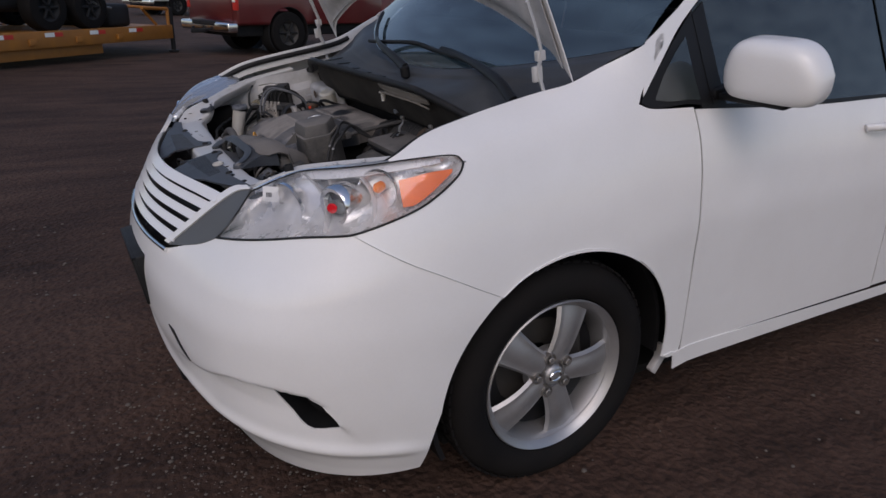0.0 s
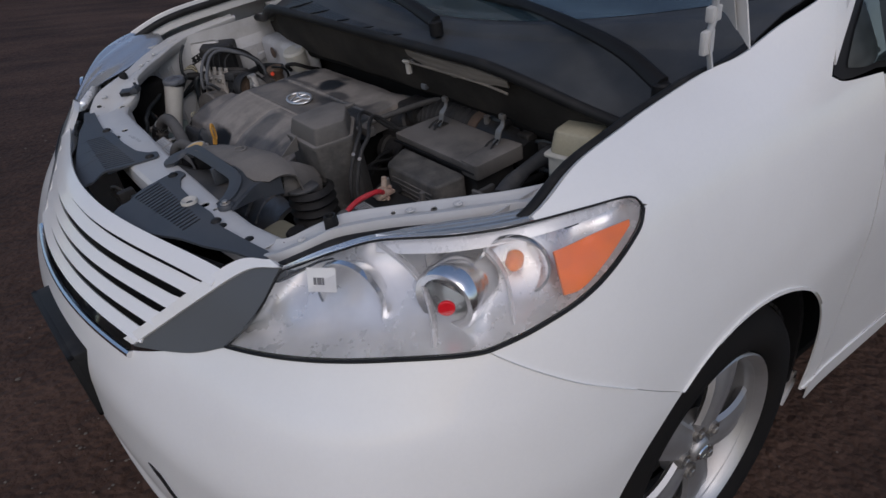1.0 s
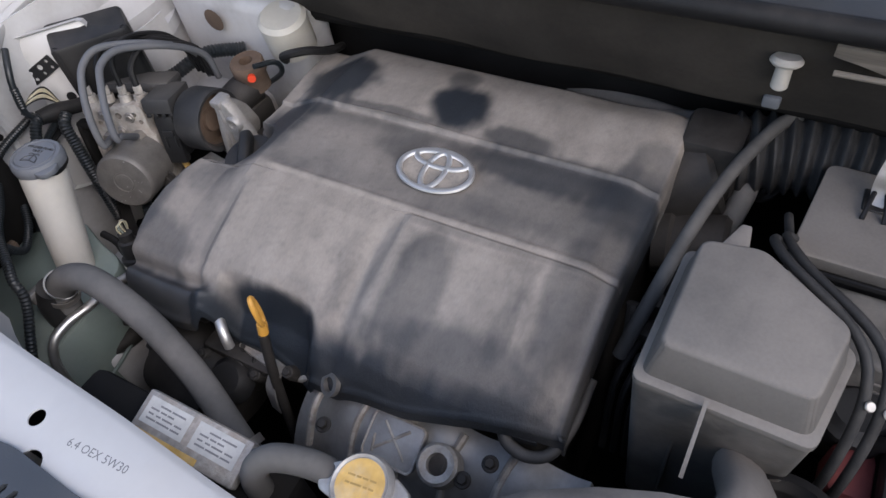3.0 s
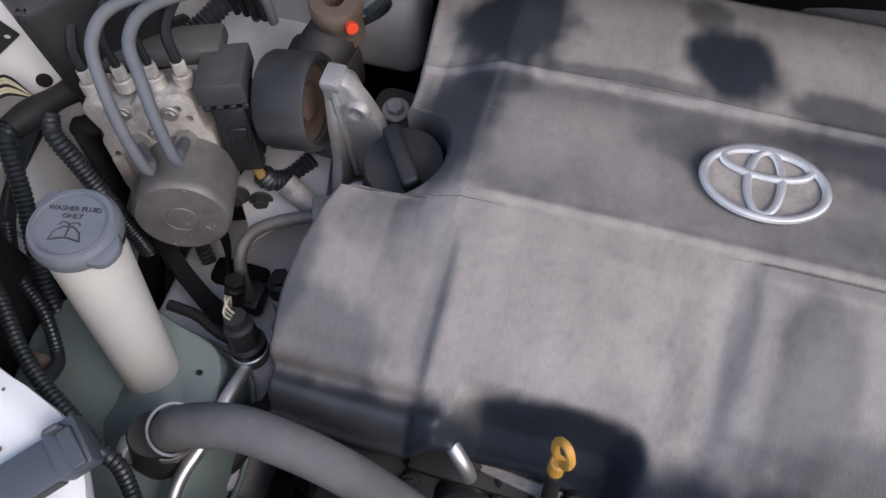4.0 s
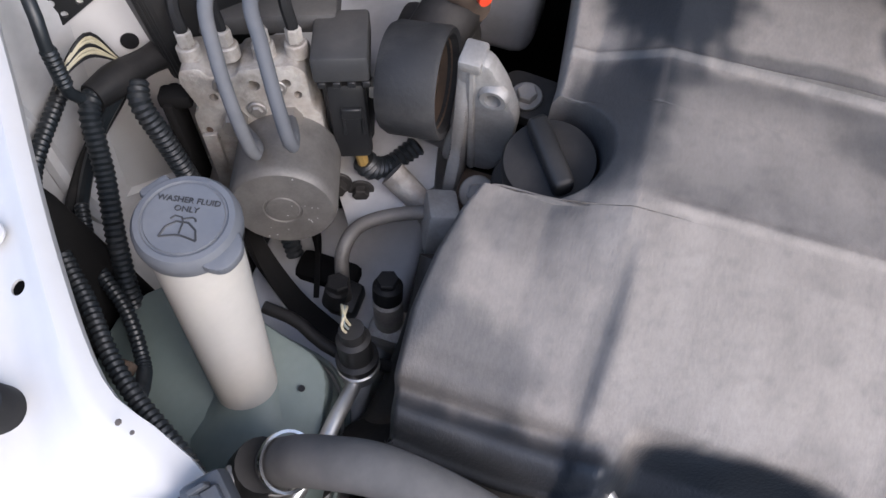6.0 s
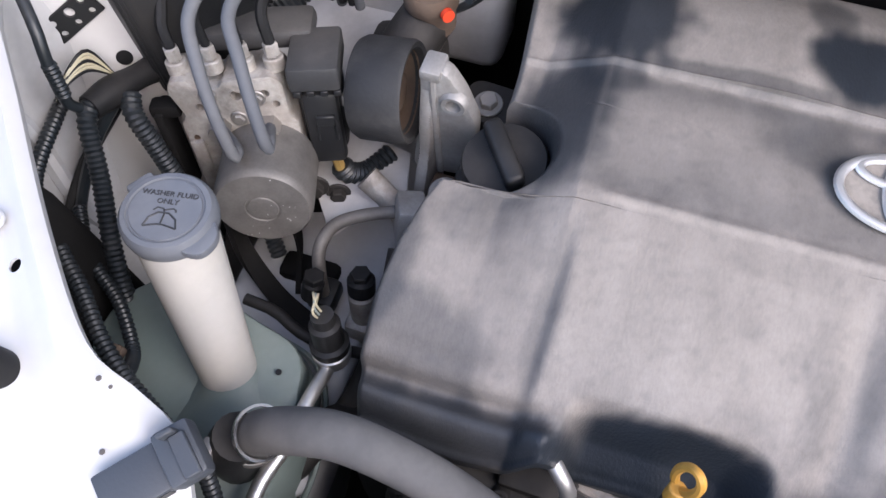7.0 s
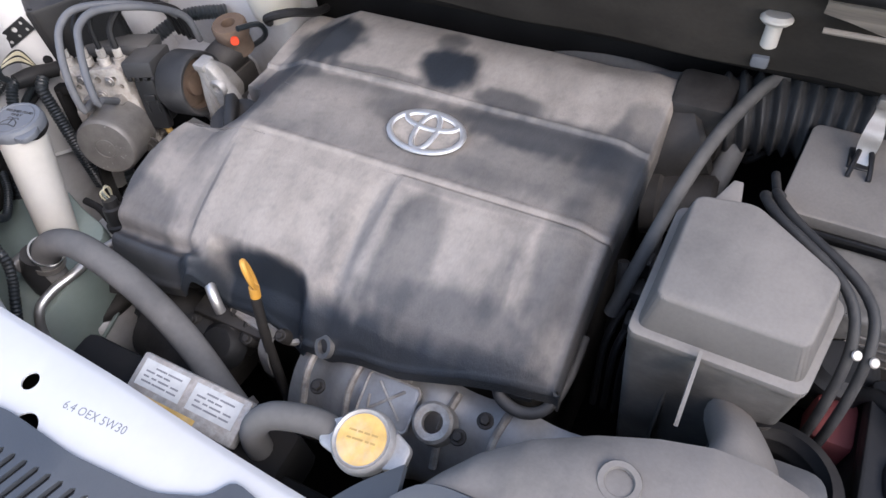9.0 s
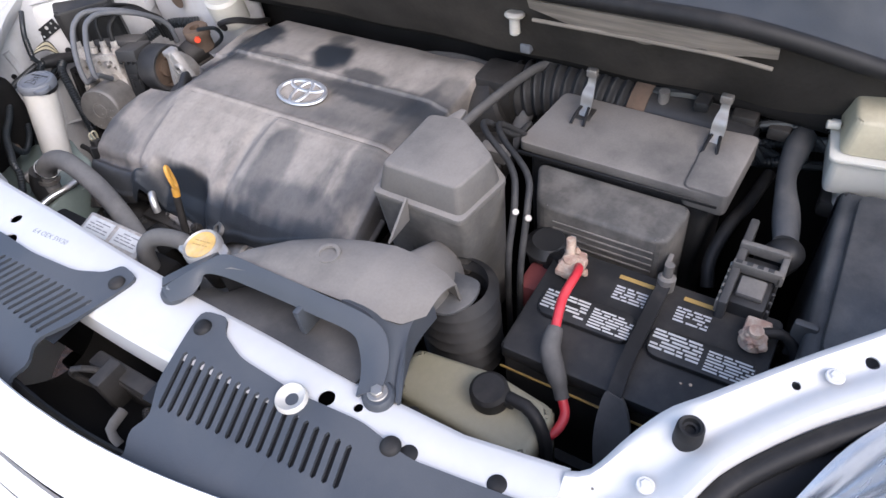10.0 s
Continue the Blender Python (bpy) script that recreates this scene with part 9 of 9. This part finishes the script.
    part("lead", tube([(-0.31, -0.318, z + 0.008), (-0.285, -0.285, z - 0.01), (-0.30, -0.27, z - 0.07), (-0.33, -0.27, z - 0.18)], 0.0075, n=10), rubber_black, ng)
    part("red_cover", box((-0.335, -0.290, 0.845), (-0.285, -0.252, 0.895), 0.008), red_faded, ng, "faded red terminal cover")
    part("battery_tray", box((-0.46, -0.575, 0.70), (-0.27, -0.28, 0.722), 0.006), plastic_black, bt, "black tray")


battery()


# ---- coolant bottle, fuse box, brake fluid ----
def driver_side():
    cl = thing("coolant_bottle", "aged tan coolant overflow bottle with a black cap", "coolant bottle", (-0.51, -0.28, 0.70))
    part("bottle", prism(rounded([(-0.555, -0.205), (-0.49, -0.195), (-0.478, -0.30), (-0.49, -0.385), (-0.565, -0.38)], 0.018)[::-1], 0.70, 0.920, 0.010, seg=3), tank_tan, cl, "aged tan bottle")
    cap = part("cap", join(lathe([(0, 0.020), (0.018, 0.020), (0.022, 0.016), (0.023, 0.0), (0.021, -0.008)], (-0.512, -0.312, 0.925), (-0.1, 0, 1), 28), box((-0.52, -0.345, 0.926), (-0.502, -0.30, 0.940), 0.005)), rubber_black, cl, "black cap")
    part("cap_hose", tube([(-0.511, -0.335, 0.936), (-0.515, -0.362, 0.940), (-0.528, -0.385, 0.92), (-0.54, -0.395, 0.86)], 0.0075, n=12), rubber_black, cl, "black overflow hose")
    part("low_hose", tube([(-0.60, -0.27, 0.985), (-0.625, -0.315, 1.0), (-0.628, -0.335, 0.985), (-0.62, -0.34, 0.95)], 0.013, n=12), rubber_black, cl, "black hose under the panel")
    fb = thing("fuse_box", "large black fuse box beside the wing", "fuse box", (-0.18, -0.64, 0.70))
    body = prism(rounded([(-0.345, -0.590), (-0.345, -0.745), (-0.06, -0.745), (-0.055, -0.580)], 0.014)[::-1], 0.70, 0.955, 0.010, seg=3)
    part("box", body, plastic_fuse, fb, "black plastic box")
    part("lid", prism(rounded([(-0.335, -0.605), (-0.335, -0.735), (-0.075, -0.735), (-0.07, -0.60)], 0.02)[::-1], 0.954, 0.968, 0.005), plastic_fuse, fb, "grey-black lid")
    part("lid_rib", box((-0.30, -0.60, 0.90), (-0.29, -0.575, 0.96), 0.003), plastic_fuse, fb)
    wc = thing("wiring_connector", "dusty black multi-plug connector with a grey lever", "connector", (-0.15, -0.51, 0.85))
    part("loom_end", tube([(-0.17, -0.540, 0.945), (-0.12, -0.528, 0.952), (-0.06, -0.514, 0.955), (0.0, -0.514, 0.958), (0.03, -0.518, 0.955)], lambda f: 0.0165 + 0.0025 * math.sin(f * 9), n=14, flat=0.8), plastic_fuse, wc, "black loom cover")
    part("plug_body", box((-0.285, -0.545, 0.86), (-0.205, -0.500, 0.942), 0.006), plastic_black, wc, "black plug body")
    part("rail", box((-0.298, -0.505, 0.87), (-0.15, -0.494, 0.952), 0.003), plastic_half, wc, "dusty rail of the plug")
    lever = part("lever", join(box((-0.240, -0.550, 0.944), (-0.232, -0.494, 0.960), 0.002), box((-0.206, -0.550, 0.944), (-0.198, -0.494, 0.960), 0.002), box((-0.24, -0.552, 0.940), (-0.198, -0.544, 0.956), 0.002)), motor_grey, wc, "grey locking lever")
    for k in range(4):
        part("lever_slot", box((-0.2385, -0.540 + 0.012 * k, 0.9595), (-0.2335, -0.533 + 0.012 * k, 0.9605), 0), ink, lever)
    for k in range(6):
        part("plug_rib", box((-0.292 + 0.014 * k, -0.549, 0.87), (-0.288 + 0.014 * k, -0.544, 0.936), 0.001, 1), plastic_half, wc)
        part("plug_pin", box((-0.296 + 0.012 * k, -0.4945, 0.930), (-0.290 + 0.012 * k, -0.4915, 0.950), 0.0008, 1), motor_grey, wc)
    part("side_hose", tube([(-0.205, -0.470, 0.86), (-0.18, -0.462, 0.885), (-0.13, -0.468, 0.905), (-0.07, -0.480, 0.90), (0.0, -0.490, 0.90)], 0.009, n=10, steps=30), rubber_black, wc, "black hose beside the plug")
    part("plug_step", box((-0.275, -0.538, 0.941), (-0.245, -0.508, 0.950), 0.003), plastic_dusty, wc)
    part("plug_knob", lathe([(0, 0.016), (0.014, 0.013), (0.021, 0.005), (0.023, -0.01), (0.023, -0.04)], (-0.180, -0.545, 0.938), (-0.2, -0.3, 0.9), 28), plastic_black, wc, "rounded plug cover")
    part("plug_base", box((-0.30, -0.552, 0.80), (-0.20, -0.49, 0.862), 0.008), plastic_black, wc)
    bf = thing("brake_fluid_reservoir", "milky brake fluid reservoir with a yellowed cap", "brake reservoir", (-0.05, -0.61, 0.95))
    M = pose(0.008, -0.600, 0.972, 0, 0, 8)
    part("reservoir", prism(rounded([(-0.055, -0.055), (0.055, -0.055), (0.055, 0.050), (-0.055, 0.050)], 0.012), -0.035, 0.022, 0.004, m=M), brake_white, bf, "milky white body")
    part("flange", prism(rounded([(-0.062, -0.06), (0.062, -0.06), (0.062, 0.056), (-0.062, 0.056)], 0.012), 0.020, 0.026, 0.002, m=M), brake_white, bf, "moulded flange")
    part("cap", prism(rounded([(-0.052, -0.052), (0.052, -0.052), (0.052, 0.047), (-0.052, 0.047)], 0.014), 0.026, 0.074, 0.005, m=M, top=rounded([(-0.044, -0.045), (0.044, -0.045), (0.044, 0.040), (-0.044, 0.040)], 0.014)), brake_yellow, bf, "yellowed upper half")
    part("side_spigot", cyl(M @ Vector((-0.005, 0.048, 0.036)), M @ Vector((-0.005, 0.064, 0.036)), 0.006, n=12, bev=0.001), brake_white, bf)
    part("stand", box((-0.04, -0.65, 0.88), (0.06, -0.56, 0.91), 0.008), dark_metal, bf)
    part("lower_body", prism(rounded([(-0.045, -0.05), (0.05, -0.05), (0.05, 0.03), (-0.045, 0.03)], 0.01), -0.07, -0.033, 0.004, m=M), brake_white, bf)
    ww = thing("bulkhead_wiring", "tangle of black wiring along the bulkhead", "wiring", (0.0, -0.4, 0.9))
    rnd = random.Random(17)
    for k in range(9):
        y = -0.20 - 0.05 * k
        pts = [(0.035, y + 0.10, 0.93 + rnd.uniform(-0.04, 0.05)), (0.02 + rnd.uniform(-0.02, 0.02), y, 0.95 + rnd.uniform(-0.05, 0.05)), (0.03, y - 0.10, 0.93 + rnd.uniform(-0.05, 0.05)), (0.03, y - 0.18, 0.90 + rnd.uniform(-0.05, 0.05))]
        part("wire", loom(pts, rnd.uniform(0.006, 0.011)) if k % 2 else tube(pts, rnd.uniform(0.004, 0.008), n=8), loom_black, ww)
    part("bracket", join(box((0.0, -0.455, 0.96), (0.03, -0.42, 0.985), 0.004), box((0.01, -0.50, 0.95), (0.04, -0.47, 0.97), 0.004)), dark_metal, ww)


driver_side()


# ---- the yard beyond ----
def far_wheel(c, r, w, axis, parent, hubmat=alloy):
    out = Vector(axis)
    t = part("wheel", lathe([(r * 0.55, -w / 2), (r * 0.8, -w / 2), (r * 0.95, -w * 0.46), (r, -w * 0.36), (r, w * 0.36), (r * 0.95, w * 0.46), (r * 0.8, w / 2), (r * 0.58, w / 2)], c, out, 40, closed=True), tyre_rubber, parent, "dark off-road tyre")
    part("rim", lathe([(0, w * 0.30), (r * 0.16, w * 0.34), (r * 0.2, w * 0.2), (r * 0.45, w * 0.22), (r * 0.56, w * 0.42), (r * 0.6, w * 0.44), (r * 0.58, -w * 0.4)], c, out, 32), far_dark if hubmat is None else hubmat, t, "wheel rim")
    for k in range(6):
        a = math.pi * k / 3
        d = frame_of(out).to_3x3() @ Vector((math.cos(a), math.sin(a), 0))
        part("spoke", tube([Vector(c) + d * r * 0.12 + out * w * 0.36, Vector(c) + d * r * 0.52 + out * w * 0.36], r * 0.06, n=6, steps=3), far_dark, t)


def trailer():
    axes = Matrix.Translation((1.42, 14.05, -0.12)) @ pose(0, 0, 0, 0, 0, 42) @ Matrix.Translation((-0.85, -12.95, 0))
    tr = thing("flatbed_trailer", "orange-yellow flatbed equipment trailer loaded with dark machinery", "trailer", (-3.5, 13.4, 0), axes=axes)
    y0, y1 = 12.9, 15.1
    dk = part("deck", box((-8.0, y0, 0.60), (0.75, y1, 0.68), 0.01), trailer_paint, tr, "deck")
    part("side_rail", box((-8.0, y0 - 0.06, 0.42), (0.75, y0, 0.70), 0.012), trailer_paint, tr, "orange side rail")
    part("side_rail", box((-8.0, y1, 0.42), (0.75, y1 + 0.06, 0.70), 0.012), trailer_paint, tr)
    part("lower_beam", box((-8.0, y0 + 0.02, 0.24), (-1.2, y0 + 0.12, 0.44), 0.012), trailer_paint, tr, "lower frame beam")
    part("tongue", tube([(0.7, 13.2, 0.52), (1.6, 14.0, 0.50)], 0.07, n=8, steps=4), trailer_paint, tr, "drawbar")
    part("tongue", tube([(0.7, 14.8, 0.52), (1.6, 14.0, 0.50)], 0.07, n=8, steps=4), trailer_paint, tr, "drawbar")
    part("coupler", box((1.45, 13.9, 0.42), (1.75, 14.1, 0.62), 0.03), trailer_paint, tr, "hitch coupler")
    part("jack", join(cyl((0.85, 12.95, 0.14), (0.85, 12.95, 1.05), 0.05, n=14, bev=0.01), cyl((0.85, 12.95, 0.122), (0.85, 12.95, 0.17), 0.11, n=14, bev=0.01)), far_dark, tr, "dark trailer jack")
    part("headboard", join(tube([(0.70, y0, 0.70), (0.70, y0, 1.02)], 0.035, n=8, steps=3), tube([(0.70, y0, 1.02), (-0.05, y0, 1.05)], 0.035, n=8, steps=3), tube([(0.70, y0 + 1.6, 0.70), (0.70, y0 + 1.6, 1.02), (0.70, y0, 1.02)], 0.03, n=8, steps=6)), trailer_paint, tr, "headboard frame")
    part("ramp_brace", tube([(0.05, y0 + 0.1, 1.04), (0.45, y0 + 0.1, 0.70)], 0.03, n=8, steps=3), trailer_paint, tr)
    for k in range(5):
        x = -0.55 - 1.0 * k
        part("tape_white", box((x, y0 - 0.066, 0.60), (x + 0.20, y0 - 0.061, 0.67), 0), tape_white, tr, "white reflective tape")
        part("tape_red", box((x + 0.20, y0 - 0.066, 0.60), (x + 0.38, y0 - 0.061, 0.67), 0), tape_red, tr, "red reflective tape")
        part("stake_pocket", box((x - 0.35, y0 - 0.10, 0.48), (x - 0.20, y0 - 0.06, 0.58), 0.006), trailer_paint, tr)
    for x in (-5.2, -6.2):
        far_wheel((x, y0 + 0.25, 0.48), 0.36, 0.22, (0, -1, 0), tr, None)
    ld = thing("machinery", "dark machinery and tyres loaded on the trailer", "machine", (-3.5, 13.9, 0.68), axes=axes)
    part("body", join(box((-4.6, 13.2, 1.0), (-1.6, 14.8, 2.1), 0.15, 3), box((-3.2, 13.3, 2.0), (-1.9, 14.7, 3.0), 0.12, 3)), far_dark, ld, "dark machine body")
    part("arm", tube([(-1.9, 13.6, 1.6), (-1.0, 13.6, 1.5), (-0.45, 13.6, 0.9)], 0.12, n=10), far_dark, ld, "lift arm")
    part("bucket", box((-0.75, 13.1, 0.69), (-0.15, 14.8, 1.12), 0.08, 3), far_dark, ld, "dark bucket")
    for x in (-4.0, -2.3, -1.35):
        for y in (13.05, 14.85):
            far_wheel((x, y, 1.08), 0.40, 0.3, (0, -1 if y < 14 else 1, 0), ld, None)
    part("stay", tube([(-1.7, 13.0, 1.5), (-1.2, 12.98, 1.15), (-0.8, 12.97, 1.05)], 0.02, n=6), zinc, ld)


trailer()


def pickup(base, yaw, paint, name, label):
    """A pickup truck; x runs from the tailgate forwards."""
    tk = thing(name, label, "truck", (0, 0, 0), axes=Matrix.Translation(base) @ pose(0, 0, 0, 0, 0, yaw))
    m = Matrix()

    def put_(nm, bm, mat_, parent=tk, lab=""):
        bm.transform(m)
        return part(nm, bm, mat_, parent, lab)
    bed = put_("bed", box((0.0, -1.0, 0.62), (2.0, 1.0, 1.38), 0.07, 3), paint, tk, "painted bed sides")
    cutter = box((0.10, -0.86, 0.9), (1.92, 0.86, 1.6), 0.02)
    cutter.transform(m)
    cut(bed, cutter)
    put_("cab", prism([(1.98, 0.62), (4.1, 0.62), (4.1, 1.30), (3.75, 1.38), (3.15, 1.95), (2.2, 1.95), (1.98, 1.40)], -0.98, 0.98, 0.05, m=pose(0, 0, 0, 90, 0, 0)), paint, tk, "painted cab")
    nose = put_("nose", box((4.05, -0.98, 0.62), (5.6, 0.98, 1.28), 0.10, 3), paint, tk, "painted nose")
    for s in (-1, 1):
        put_("cab_window", prism([(2.25, 1.40), (3.65, 1.40), (3.12, 1.86), (2.30, 1.86)], -0.004, 0.004, 0, m=Matrix.Translation((0, s * 0.985, 0)) @ pose(0, 0, 0, 90, 0, 0)), glass_dark, tk, "dark cab window")
        put_("tail_light", box((-0.02, s * 0.93 - 0.07, 0.92), (0.06, s * 0.93 + 0.075, 1.32), 0.02), tape_red, tk, "red tail light")
        put_("light_lens", box((-0.026, s * 0.93 - 0.05, 1.08), (-0.018, s * 0.93 + 0.055, 1.18), 0.002), tape_white, tk, "white reversing lens")
        for x, body_ in ((1.28, bed), (4.65, nose)):
            cut(body_, cyl((x, s * 0.58, 0.47), (x, s * 1.1, 0.47), 0.53, n=40))
            put_("arch", lathe([(0.515, -0.36), (0.528, -0.36), (0.528, 0.0), (0.515, 0.0)], (x, s * 0.985, 0.47), (0, s, 0), 40, closed=True), far_dark, tk, "dark wheel arch liner")
            c = m @ Vector((x, s * 0.85, 0.45))
            far_wheel(c, 0.45, 0.28, m.to_3x3() @ Vector((0, s, 0)), tk, brake_metal)
    put_("tailgate", box((-0.03, -0.84, 0.70), (0.02, 0.84, 1.36), 0.02), paint, tk, "painted tailgate")
    bp = put_("rear_bumper", box((-0.22, -0.98, 0.48), (0.02, 0.98, 0.68), 0.04, 3), chrome, tk, "chrome rear bumper")
    put_("bumper_step", box((-0.235, -0.45, 0.60), (-0.05, 0.45, 0.69), 0.01), far_dark, bp, "black step pad")
    put_("hitch", join(box((-0.50, -0.05, 0.44), (-0.1, 0.05, 0.52), 0.01), cyl((-0.46, 0, 0.52), (-0.46, 0, 0.58), 0.03, n=12)), far_dark, tk, "tow hitch")
    put_("underbody", box((0.1, -0.75, 0.38), (5.4, 0.75, 0.66), 0.04), far_dark, tk, "dark chassis")
    return tk


pickup((2.2, 13.6, 0), 18, red_paint, "red_pickup", "dark red pickup truck with a chrome bumper hitched to the trailer")
pickup((3.2, 33.0, 0), 30, tape_white, "far_truck", "pale truck parked far across the dirt yard")
